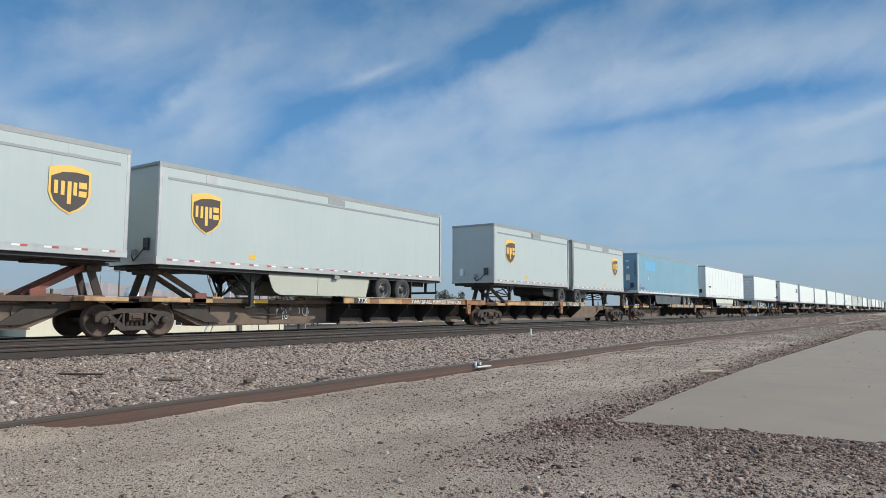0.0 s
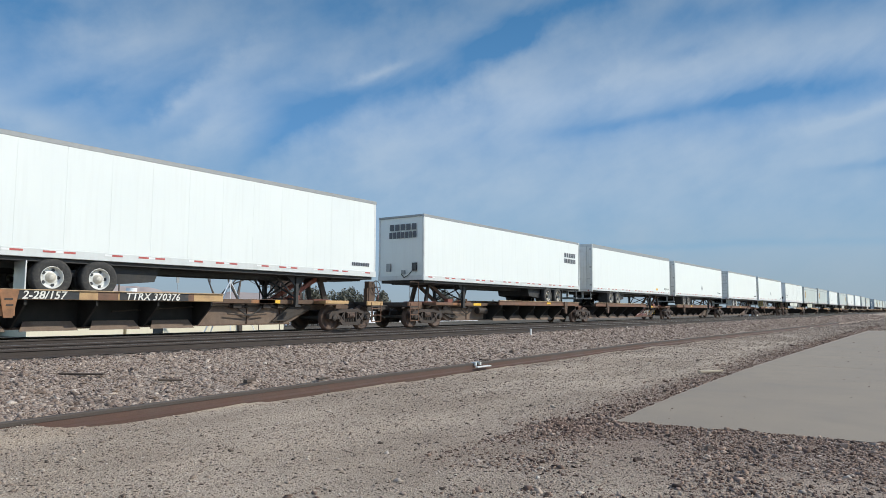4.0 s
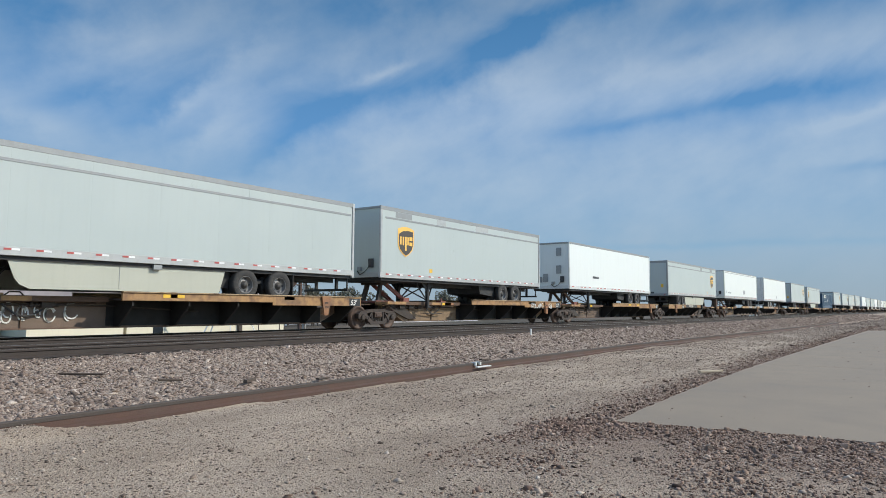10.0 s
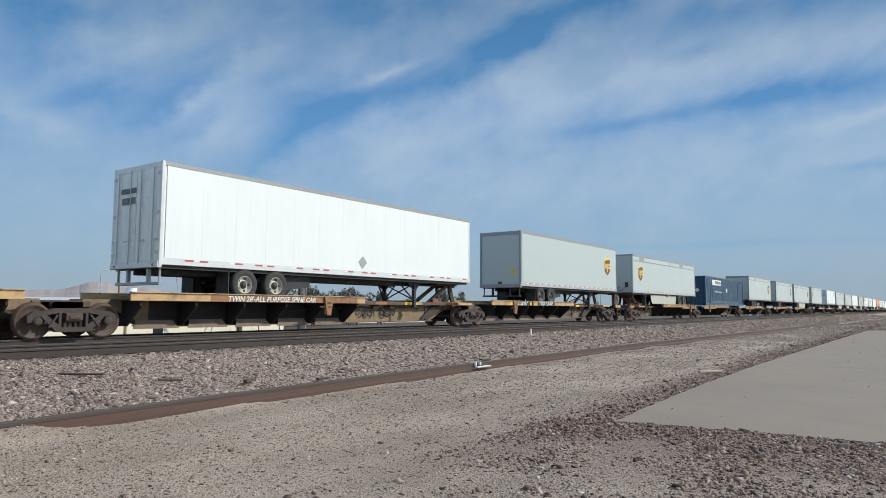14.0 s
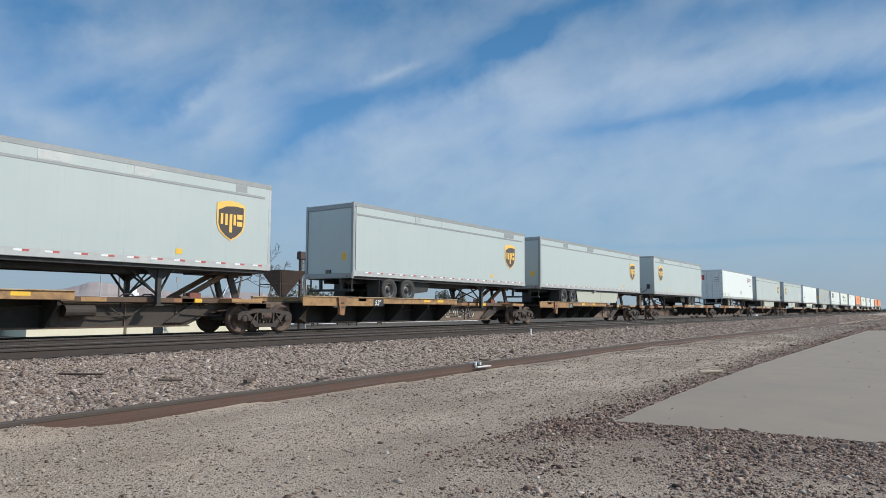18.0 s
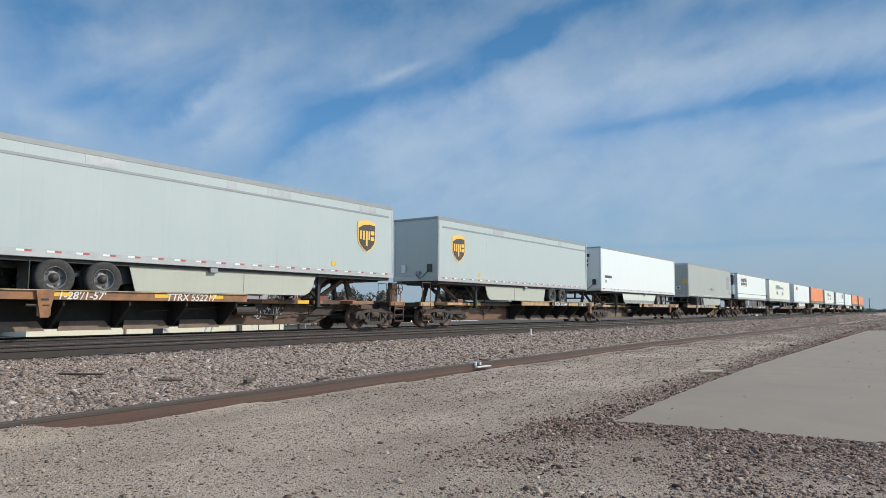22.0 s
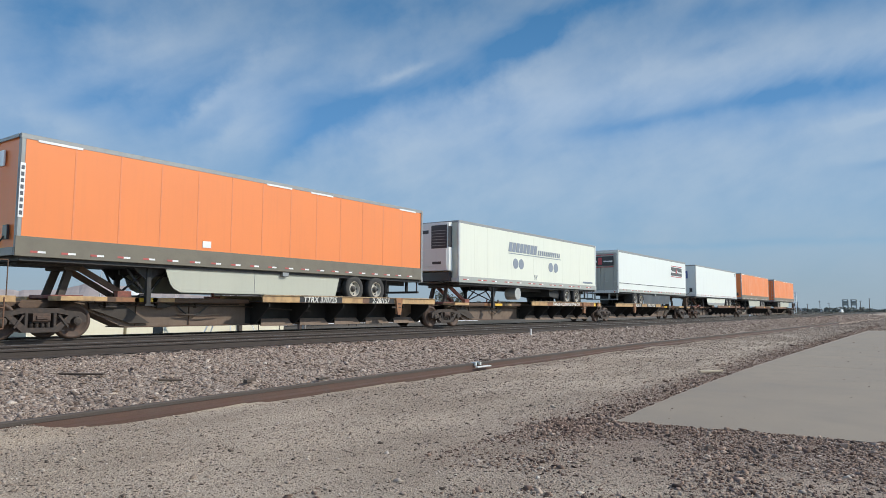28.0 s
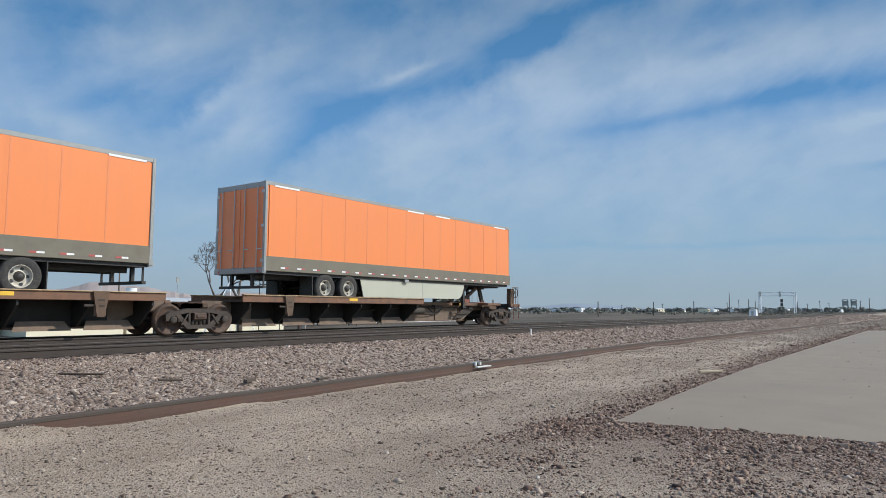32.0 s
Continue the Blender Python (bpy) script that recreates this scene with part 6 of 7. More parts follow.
    part("door_name_panel", Geo().box(-0.06, -0.052, -1.0, 1.0, 3.92, 4.58), M_DARKP, t, "black name panel across the doors")
    for z in (3.80, 4.66):
        part("door_stripe", Geo().box(-0.06, -0.052, -1.0, 1.0, z, z + 0.05), M_REDINK, t, "dark red stripe on the doors")
    part("door_name_bars", Geo().box(-0.066, -0.061, -0.92, -0.25, 4.17, 4.27).box(-0.066, -0.061, 0.25, 0.92, 4.17, 4.27), M_WTAPE, t, "white bars of a brand name")
    part("door_sail", Geo().box(-0.066, -0.061, -0.13, 0.16, 4.0, 4.5), M_REDINK, t, "red sail shape")
    t = trailer(328.71, 16.1, False, label="white plate semi-trailer with blue sign on its nose", skirt=M_SKIRT, bogie=2.97, spread=1.31, npan=13, gap=0.006)
    part("nose_sign", Geo().box(-0.02, -0.012, -0.55, 0.75, 3.75, 4.45), M_BINK, t, "blue sign on the nose"), bars(t, 15.15, 4.69, 0.48, 0.10, 4, M_INK), bars(t, 15.27, 4.53, 0.42, 0.10, 4, M_INK)
    orange(347.44, 16.0, False, 3.4, 1.25)
    orange(367.4, 16.2, True, 2.88, 1.22)


def cautionary_flap(t, x):
    """A yellow board with black lettering that hangs behind the wheels, facing the rear."""
    fl = part("warning_flap", Geo().box(x - 0.03, x - 0.012, -1.27, -0.72, 1.30, 2.0, 0.01), surf("dusty_yellow_board", (0.50, 0.40, 0.16), 0.6, var=0.15, scale=3, dirt=0.5, dirt_col=(0.30, 0.25, 0.15), bump=0.05), t, "dusty yellow warning board")
    w = part("lettering", letters("CAUTION", 0.11), M_INK, fl, "black lettering", at=(x - 0.034, -0.76, 1.80))
    w.rotation_euler = (0, 0, radians(-90))
    part("warning_frame", Geo().box(x - 0.036, x - 0.031, -1.15, -0.85, 1.42, 1.46).box(x - 0.036, x - 0.031, -1.15, -0.85, 1.68, 1.72).box(x - 0.036, x - 0.031, -1.15, -1.11, 1.46, 1.68).box(x - 0.036, x - 0.031, -0.89, -0.85, 1.46, 1.68), M_INK, fl)


def orange(u, L, back, bogie, spread):
    t = trailer(u, L, back, zt=5.05, side=M_ORANGE, label="orange plate semi-trailer with olive grey lower rail", skirt=M_SKIRTU, skirt_gap=0.3, bogie=bogie, spread=spread, npan=13, gap=0.010, both=0.50, deep_bottom=M_RUNDER, rail=M_TRIM, top=M_TRIM, toph=0.13, seam=surf("faded_orange_seam", (0.70, 0.22, 0.085), 0.55, bump=0))
    for a in (0.4, 7.6, 9.6, 14.6):
        part("top_reflector", Geo().box(a, a + 1.1, -HALF - 0.02, -HALF - 0.013, 4.92, 4.98), M_WTAPE, t, "white reflective strip")
    if not back:
        part("number_strip", Geo().box(0.02, 0.14, -HALF - 0.018, -HALF - 0.010, 3.0, 4.35), M_WTAPE, t, "white number strip")
        for k in range(8):
            part("number_bar", Geo().box(0.045, 0.115, -HALF - 0.022, -HALF - 0.0185, 3.06 + 0.16 * k, 3.16 + 0.16 * k), M_INK, t)
        part("yellow_sticker", Geo().box(-0.02, -0.012, 0.1, 0.55, 2.45, 2.72), M_YELLOW, t, "worn yellow sticker on the nose")
        part("white_sticker", Geo().box(5.2, 5.5, -HALF - 0.02, -HALF - 0.012, 2.64, 2.84), M_WTAPE, t, "small white sticker")
        part("nose_hatch", Geo().box(-0.045, 0.0, -0.5, -0.2, 4.35, 4.75, 0.01), M_WTAPE, t, "white hatch on the nose")
    return t


def name_panel(t, x):
    """A dark panel with red stripes above and below and plain bars for the brand's script."""
    part("name_panel", Geo().box(x, x + 3.0, -HALF - 0.013, -HALF - 0.0085, 3.70, 4.42), M_DARKP, t, "black brand panel")
    for z in (3.58, 4.48):
        part("name_stripe", Geo().box(x, x + 3.0, -HALF - 0.013, -HALF - 0.0085, z, z + 0.06), M_REDINK, t, "dark red stripe")
    g = Geo()
    for k, (a, w) in enumerate(((0.1, 0.16), (0.3, 0.2), (0.55, 0.2), (0.8, 0.2), (1.02, 0.16), (1.62, 0.2), (1.86, 0.16), (2.06, 0.2), (2.3, 0.16), (2.5, 0.2), (2.74, 0.16))):
        g.box(x + a, x + a + w, -HALF - 0.019, -HALF - 0.0135, 3.96, 4.06 + (0.12 if k in (0, 5) else 0))
    part("name_bars", g, M_WTAPE, t, "white bars of a brand name")
    part("name_sail", Geo().poly_y([(x + 1.25, 3.92), (x + 1.6, 3.92), (x + 1.56, 4.2), (x + 1.42, 4.4), (x + 1.35, 4.15)], -HALF - 0.0185, -HALF - 0.0135), M_REDINK, t, "red sail shape")
    B = 2.66
    part("stripe", Geo().box(0.2, 15.9, -HALF - 0.018, -HALF - 0.0115, B, B + 0.05), M_INK, t, "thin dark stripe")


def shipping_name(t, x, ink, disc):
    # leaning bars, tall then small, in place of the brand's letters
    for n, x0, w, h, gap in ((8, x, 3.15, 0.50, 0.16), (12, x + 3.25, 2.85, 0.27, 0.34)):
        p = w / n
        for k in range(n):
            a, b = x0 + k * p, x0 + (k + 1 - gap) * p
            part("name_bar", Geo().poly_y([(a, 3.83), (b, 3.83), (b + 0.25 * h, 3.83 + h), (a + 0.25 * h, 3.83 + h)], -HALF - 0.019, -HALF - 0.0125), ink, t, "leaning bar of a brand name")
    part("underline", Geo().box(x, x + 6.2, -HALF - 0.018, -HALF - 0.0125, 3.72, 3.76), ink, t)
    for a in (0.77, 1.38, 4.87, 5.53):
        part("disc", Geo().lathe_y(x + a, 3.22, [(-HALF - 0.017, 0.0), (-HALF - 0.017, 0.275), (-HALF - 0.006, 0.275)], 24), disc, t, "round grey-blue disc")


build_train()


# ---- distance and sky ----
def build_clouds():
    """A backdrop of sky with thin high cloud before the camera, drifting slowly sideways."""
    m = bpy.data.materials.new("sky_with_thin_cloud")
    m.use_nodes = True
    m.cycles.emission_sampling = "NONE"
    N, Lk = m.node_tree.nodes, m.node_tree.links
    N.remove(N["Principled BSDF"])
    out = N["Material Output"]
    tc = N.new("ShaderNodeTexCoord")
    sep = N.new("ShaderNodeSeparateXYZ")
    Lk.new(tc.outputs["UV"], sep.inputs[0])       # u: degrees to the right of the view / 40, v: degrees up / 40

    def math_node(op, a, b=None, c=None):
        n = N.new("ShaderNodeMath")
        n.operation = op
        for k, val in enumerate((a, b, c)):
            if val is None:
                continue
            if isinstance(val, (int, float)):
                n.inputs[k].default_value = val
            else:
                Lk.new(val, n.inputs[k])
        return n.outputs[0]
    # streaks that lean: rotate and stretch the noise
    mp = N.new("ShaderNodeMapping")
    mp.vector_type = "TEXTURE"
    mp.inputs["Rotation"].default_value = (0, 0, radians(27))
    mp.inputs["Scale"].default_value = (0.48, 0.19, 1)
    Lk.new(tc.outputs["UV"], mp.inputs[0])
    wisps = N.new("ShaderNodeTexNoise")
    wisps.inputs["Scale"].default_value, wisps.inputs["Detail"].default_value, wisps.inputs["Distortion"].default_value = 1.6, 8, 0.5
    wisps.inputs["Roughness"].default_value = 0.52
    Lk.new(mp.outputs[0], wisps.inputs["Vector"])
    mp2 = N.new("ShaderNodeMapping")
    mp2.inputs["Scale"].default_value = (1.6, 9.0, 1)
    Lk.new(tc.outputs["UV"], mp2.inputs[0])
    bands = N.new("ShaderNodeTexNoise")
    bands.inputs["Scale"].default_value, bands.inputs["Detail"].default_value = 1.5, 6
    Lk.new(mp2.outputs[0], bands.inputs["Vector"])
    # warped coordinates for the large shapes
    puffs = N.new("ShaderNodeTexNoise")
    puffs.inputs["Scale"].default_value, puffs.inputs["Detail"].default_value = 9.0, 7
    puffs.inputs["Roughness"].default_value = 0.58
    Lk.new(tc.outputs["UV"], puffs.inputs["Vector"])
    warp = math_node("MULTIPLY_ADD", puffs.outputs["Fac"], 0.14, -0.07)
    uu = math_node("ADD", sep.outputs["X"], warp)
    vv = math_node("ADD", sep.outputs["Y"], math_node("MULTIPLY_ADD", wisps.outputs["Fac"], 0.06, -0.03))
    total = None
    for u, v, a, b, lean, w in GAPS + VEILS:
        du, dv = math_node("SUBTRACT", uu, u), math_node("SUBTRACT", vv, v)
        c, s = math.cos(radians(lean)), math.sin(radians(lean))
        p = math_node("MULTIPLY_ADD", du, c, math_node("MULTIPLY", dv, s))
        q = math_node("MULTIPLY_ADD", dv, c, math_node("MULTIPLY", du, -s))
        e = math_node("ADD", math_node("POWER", math_node("DIVIDE", math_node("ABSOLUTE", p), a), 2.0), math_node("POWER", math_node("DIVIDE", math_node("ABSOLUTE", q), b), 2.0))
        blob = math_node("MULTIPLY", math_node("EXPONENT", math_node("MULTIPLY", e, -1.0)), w)
        total = blob if total is None else math_node("ADD", total, blob)
    dens = math_node("MULTIPLY_ADD", wisps.outputs["Fac"], 0.75, 0.15)
    dens = math_node("ADD", dens, math_node("MULTIPLY_ADD", puffs.outputs["Fac"], 0.8, -0.40))
    mp3 = N.new("ShaderNodeMapping")
    mp3.vector_type = "TEXTURE"
    mp3.inputs["Rotation"].default_value = (0, 0, radians(24))
    mp3.inputs["Scale"].default_value = (0.20, 0.055, 1)
    Lk.new(tc.outputs["UV"], mp3.inputs[0])
    fib = N.new("ShaderNodeTexNoise")
    fib.inputs["Scale"].default_value, fib.inputs["Detail"].default_value = 1.2, 7
    Lk.new(mp3.outputs[0], fib.inputs["Vector"])
    dens = math_node("ADD", dens, math_node("MULTIPLY_ADD", fib.outputs["Fac"], 0.35, -0.175))
    dens = math_node("ADD", dens, math_node("MULTIPLY_ADD", bands.outputs["Fac"], 0.35, -0.20))
    dens = math_node("ADD", dens, total)
    haze = math_node("MULTIPLY", math_node("EXPONENT", math_node("MULTIPLY", sep.outputs["Y"], -7.0)), 0.2)
    dens = math_node("ADD", dens, haze)
    cl = N.new("ShaderNodeClamp")
    cl.inputs[1].default_value, cl.inputs[2].default_value = 0.0, 1.0
    Lk.new(dens, cl.inputs[0])
    # blue of the sky behind the cloud, paler towards the horizon
    blue = ramp(N, Lk, sep.outputs["Y"], [(0.0, (0.262, 0.316, 0.362)), (0.05, (0.24, 0.33, 0.408)), (0.12, (0.215, 0.350, 0.492)), (0.36, (0.098, 0.240, 0.470)), (0.66, (0.046, 0.150, 0.320))])
    mx = N.new("ShaderNodeMix")
    mx.data_type = "RGBA"
    Lk.new(cl.outputs[0], mx.inputs[0]), Lk.new(blue, mx.inputs[6])
    Lk.new(ramp(N, Lk, sep.outputs["Y"], [(0.0, (0.272, 0.345, 0.412)), (0.2, (0.305, 0.408, 0.535)), (0.42, (0.305, 0.402, 0.550)), (0.62, (0.222, 0.300, 0.412))]), mx.inputs[7])
    em = N.new("ShaderNodeEmission")
    em.inputs[1].default_value = 1.0
    Lk.new(mx.outputs[2], em.inputs[0])
    Lk.new(em.outputs[0], out.inputs["Surface"])
    me = bpy.data.meshes.new("cloud_layer")
    R = 4800.0
    az, el = steps([(-44, 44, 40)]), steps([(-1, 28, 20)])
    vs, uv = [], []
    for a in az:
        for e in el:
            t = YAW + radians(a)
            vs.append((R * math.sin(t) * math.cos(radians(e)), R * math.cos(t) * math.cos(radians(e)), R * math.sin(radians(e))))
            uv.append((a / 40, e / 40))
    n = len(el)
    fs = [(i * n + j, i * n + j + 1, (i + 1) * n + j + 1, (i + 1) * n + j) for i in range(len(az) - 1) for j in range(n - 1)]
    me.from_pydata(vs, [], fs)
    lay = me.uv_layers.new(name="UVMap")
    for lo in me.loops:
        lay.data[lo.index].uv = uv[lo.vertex_index]
    for p in me.polygons:
        p.use_smooth = True
    me.materials.append(m)
    ob = tagged(new("sky_backdrop", me), "blue sky with thin streaky white clouds", "sky", kind="structure")
    return ob


# u, v, half width, half height, lean, weight: gaps of clear blue, then denser veils
GAPS = [(0.116, 0.550, 0.101, 0.029, 22, -0.78), (-0.061, 0.464, 0.143, 0.029, 12, -0.42), (-0.288, 0.405, 0.131, 0.040, 10, -0.45), (-0.562, 0.429, 0.143, 0.031, 35, -0.35),
        (-0.401, 0.319, 0.131, 0.031, 35, -0.45), (0.775, 0.405, 0.202, 0.021, 3, -0.42), (0.560, 0.399, 0.155, 0.020, 8, -0.35), (0.328, 0.371, 0.131, 0.017, 6, -0.35),
        (0.483, 0.501, 0.048, 0.014, 5, -0.35), (0.809, 0.263, 0.071, 0.011, 3, -0.40), (0.261, 0.608, 0.131, 0.026, 8, -0.50), (-0.179, 0.607, 0.107, 0.036, 8, -0.30),
        (-0.738, 0.390, 0.131, 0.030, 20, -0.30), (0.532, 0.129, 0.500, 0.008, 0, -0.35), (-0.834, 0.494, 0.143, 0.071, 0, -0.30), (0.697, 0.558, 0.262, 0.029, 0, -0.30)]
VEILS = [(-0.147, 0.484, 0.074, 0.014, 22, 0.55), (0.127, 0.435, 0.113, 0.074, 18, 0.50), (-0.115, 0.343, 0.131, 0.060, 10, 0.35), (-0.468, 0.347, 0.095, 0.029, 38, 0.40),
         (-0.550, 0.394, 0.071, 0.019, 42, 0.35), (0.584, 0.489, 0.202, 0.052, 6, 0.35), (0.809, 0.363, 0.143, 0.013, 14, 0.45), (0.406, 0.294, 0.393, 0.060, 3, 0.30),
         (-0.803, 0.330, 0.083, 0.030, -20, 0.40), (-0.423, 0.503, 0.107, 0.031, 25, 0.30), (0.376, 0.462, 0.131, 0.036, 14, 0.30), (-0.637, 0.512, 0.131, 0.033, 15, 0.30),
         (0.067, 0.245, 0.238, 0.048, 4, 0.20), (0.741, 0.470, 0.131, 0.036, 4, 0.25)]
CLOUD_LAYER = build_clouds()


def bare_tree(at, height, seed, label):
    """A leafless tree: tapered trunk, forking limbs and fine twigs."""
    rng = random.Random(seed)
    bark = surf("grey_bark", (0.11, 0.09, 0.075), 0.9, var=0.2, scale=3, bump=0.3)
    root = group_of("bare_tree", at, label, "tree")
    trunk, limbs, twigs = Geo(), Geo(), Geo()

    def grow(g, p, d, length, r, depth):
        q = p
        for k in range(3):
            d = (d + Vector((rng.gauss(0, 0.13), rng.gauss(0, 0.13), rng.gauss(0.02, 0.08)))).normalized()
            nxt = q + d * length / 3
            g.rod(q, nxt, r * (1 - 0.2 * k), 6 if depth < 3 else 4, r * (1 - 0.2 * (k + 1)))
            q = nxt
        if depth >= 7:
            return
        for _ in range(2 if depth < 2 else rng.choice((2, 3, 3))):
            nd = (d + Vector((rng.gauss(0, 0.55), rng.gauss(0, 0.55), rng.gauss(0.08, 0.35)))).normalized()
            grow(limbs if depth < 2 else twigs, q, nd, length * rng.uniform(0.62, 0.82), max(r * 0.58, 0.017), depth + 1)
    grow(trunk, Vector((0, 0, 0)), Vector((0.1, 0, 1)).normalized(), height * 0.28, height * 0.024, 0)
    part("trunk", trunk, bark, root)
    part("branchwork", limbs, bark, root)
    part("twig_crown", twigs, bark, root)
    return root


LEAF = {}


def leaf_cloud(blobs, seed, size, per=60):
    """Many small leaves gathered in uneven clumps: (x, y, z, rx, rz)."""
    rng = np.random.default_rng(seed)
    vs, fs = [], []
    for x, y, z, rx, rz in blobs:
        d = rng.normal(0, 1, (per, 3))
        d /= np.linalg.norm(d, axis=1)[:, None]
        rad = rng.uniform(0.35, 1.0, per)[:, None] ** 0.6
        c = np.array([x, y, z]) + d * rad * np.array([rx, rx, rz])
        a, b = rng.normal(0, size, (per, 3)), rng.normal(0, size, (per, 3))
        for k in range(per):
            i = len(vs)
            vs += [tuple(c[k] - a[k]), tuple(c[k] + b[k]), tuple(c[k] + a[k]), tuple(c[k] - b[k])]
            fs.append((i, i + 1, i + 2, i + 3))
    me = bpy.data.meshes.new("foliage")
    me.from_pydata(vs, [], fs)
    return me


def shrub(at, w, h, seed, label="dry grey-green desert shrub"):
    rng = random.Random(seed)
    root = group_of("shrub", at, label, "shrub", "shrubs beyond the tracks")
    bark = surf("grey_bark", (0.17, 0.14, 0.115), 0.9)
    leaf = surf("dry_green_leaf", (0.125, 0.12, 0.085), 0.8, var=0.3, scale=2, island=0.35, bump=0)
    g = Geo()
    blobs = []
    for k in range(7):
        x, y = rng.uniform(-w, w) * 0.45, rng.uniform(-w, w) * 0.3
        z = h * rng.uniform(0.55, 0.85)
        g.rod((0, 0, 0), (x, y, z), 0.05, 5, 0.015)
        blobs.append((x, y, z, w * rng.uniform(0.16, 0.3), h * rng.uniform(0.14, 0.26)))
    part("stem", g, bark, root)
    part("foliage", leaf_cloud(blobs, seed, 0.09, 90), leaf, root)
    return root


def dir_at(px_ratio, dist):
    """A place at that distance along the ground whose x : y is px_ratio."""
    y = dist / math.hypot(1, px_ratio)
    return px_ratio * y, y


def pole(name, at, h, r, label, cross=False, mat=None):
    wood = mat or surf("weathered_pole_wood", (0.13, 0.105, 0.085), 0.9, var=0.2, scale=3, bump=0.2)
    root = group_of(name, at, label, "pole", "poles in the distance")
    part("shaft", Geo().rod((0, 0, 0), (0, 0, h), r, 8, r * 0.75), wood, root)
    if cross:
        part("crossarm", Geo().box(-0.06, 0.06, -1.2, 1.2, h - 0.7, h - 0.55), wood, root)
    return root


def build_distance():
    cream = surf("cream_wall_paint", (0.72, 0.66, 0.50), 0.7, var=0.06, scale=0.5, streak=0.15, dirt_col=(0.45, 0.40, 0.32), bump=0.05)
    white = surf("white_wall_paint", (0.78, 0.79, 0.80), 0.6, var=0.05, scale=0.5, bump=0.03)
    glass = surf("dark_window_glass", (0.02, 0.025, 0.03), 0.15, bump=0)
    roofm = surf("pale_metal_roof", (0.62, 0.62, 0.60), 0.5, 0.2, var=0.06, bump=0.03)
    frame_w = surf("white_painted_steel", (0.82, 0.83, 0.84), 0.5, var=0.08, bump=0.03)
    rusty = surf("dark_rusty_steel", (0.075, 0.052, 0.042), 0.8, var=0.3, scale=1.5, dirt=0.5, dirt_col=(0.14, 0.06, 0.04), bump=0.1)

    def house(name, x0, x1, y0, y1, z1, wall, n, label, ridge=0.5, door=True):
        root = group_of(name, (x0, y0, -1.02), label, "building", "low buildings beyond the tracks")
        w, dep, h = x1 - x0, y1 - y0, z1 + 1.02
        part("wall", Geo().box(0, w, 0, 0.2, 0, h), wall, root)
        part("wall", Geo().box(0, w, dep - 0.2, dep, 0, h), wall, root)
        part("wall", Geo().box(0, 0.2, 0.2, dep - 0.2, 0, h), wall, root)
        part("wall", Geo().box(w - 0.2, w, 0.2, dep - 0.2, 0, h), wall, root)
        part("roof", Geo().poly_x([(-0.3, h), (dep / 2, h + ridge), (dep + 0.3, h), (dep + 0.3, h + 0.12), (dep / 2, h + ridge + 0.12), (-0.3, h + 0.12)], -0.3, w + 0.3), roofm, root)
        for k in range(n):
            x = w * (k + 0.5) / n
            win = part("window", Geo().box(x - 0.75, x + 0.75, -0.03, 0.0, 0.25 * h, 0.62 * h), frame_w, root)
            part("pane", Geo().box(x - 0.66, x - 0.04, -0.036, -0.031, 0.28 * h, 0.59 * h), glass, win)
            part("pane", Geo().box(x + 0.04, x + 0.66, -0.036, -0.031, 0.28 * h, 0.59 * h), glass, win)
        if door:
            part("door", Geo().box(w * 0.14, w * 0.14 + 1.0, -0.03, 0.0, 0, 2.0), glass, root)
        return root
    house("long_building", 25.4, 33.6, 60, 68, 1.75, cream, 0, "low cream-painted building with pale roof", door=False)
    house("long_building", 33.9, 52.5, 60, 69, 1.9, cream, 5, "long low cream building with dark windows and pale roof")
    house("storage_shed", 56.0, 63.5, 72, 79, 1.4, white, 1, "small white storage shed with pale roof", 0.3)
    house("storage_shed", 66.5, 79.0, 78, 86, 1.5, white, 2, "white storage building with pale roof", 0.3)
    house("storage_shed", 84.0, 121.0, 78, 88, 0.9, white, 6, "long low white building with pale roof", 0.2)
    house("storage_shed", 20.0, 24.6, 64, 70, 1.2, white, 1, "grey-white shed with dark opening", 0.3)
    # white vent tank
    root = group_of("water_tank", (51.3, 90, -1.0), "small white cylindrical water tank with stepped top", "tank")
    part("tank_shell", Geo().rod((0, 0, 0), (0, 0, 4.5), 0.95, 24), white, root)
    part("tank_top", Geo().rod((0, 0, 4.5), (0, 0, 5.1), 0.72, 24), white, root)
    # street lamp, poles
    galv = C_GALV
    lamp = group_of("street_lamp", (38.6, 74, -1.0), "grey street lamp with long curved arm", "street lamp")
    part("post", Geo().rod((0, 0, 0), (0, 0, 6.0), 0.09, 10, 0.06), galv, lamp)
    part("arm", Geo().path([(0, 0, 6.0), (0.15, 0, 6.45), (0.6, 0, 6.6), (1.9, 0, 6.55)], 0.04), galv, lamp)
    part("lamp_head", Geo().box(1.75, 2.35, -0.14, 0.14, 6.4, 6.58, 0.04), M_TRIM, lamp)
    pole("utility_pole", (38.5, 70, -1.0), 6.35, 0.10, "dark wooden utility pole")
    p = pole("sign_post", (45.4, 70, -1.0), 5.4, 0.035, "thin post with small dark sign", mat=galv)
    part("sign_plate", Geo().box(-0.2, 0.2, -0.03, 0.03, 5.3, 5.95, 0.02), M_TRIM, p)
    # feed hopper and bucket elevator
    hop = group_of("feed_hopper", (43.5, 50, -1.0), "dark rusty funnel hopper on thin posts", "hopper")
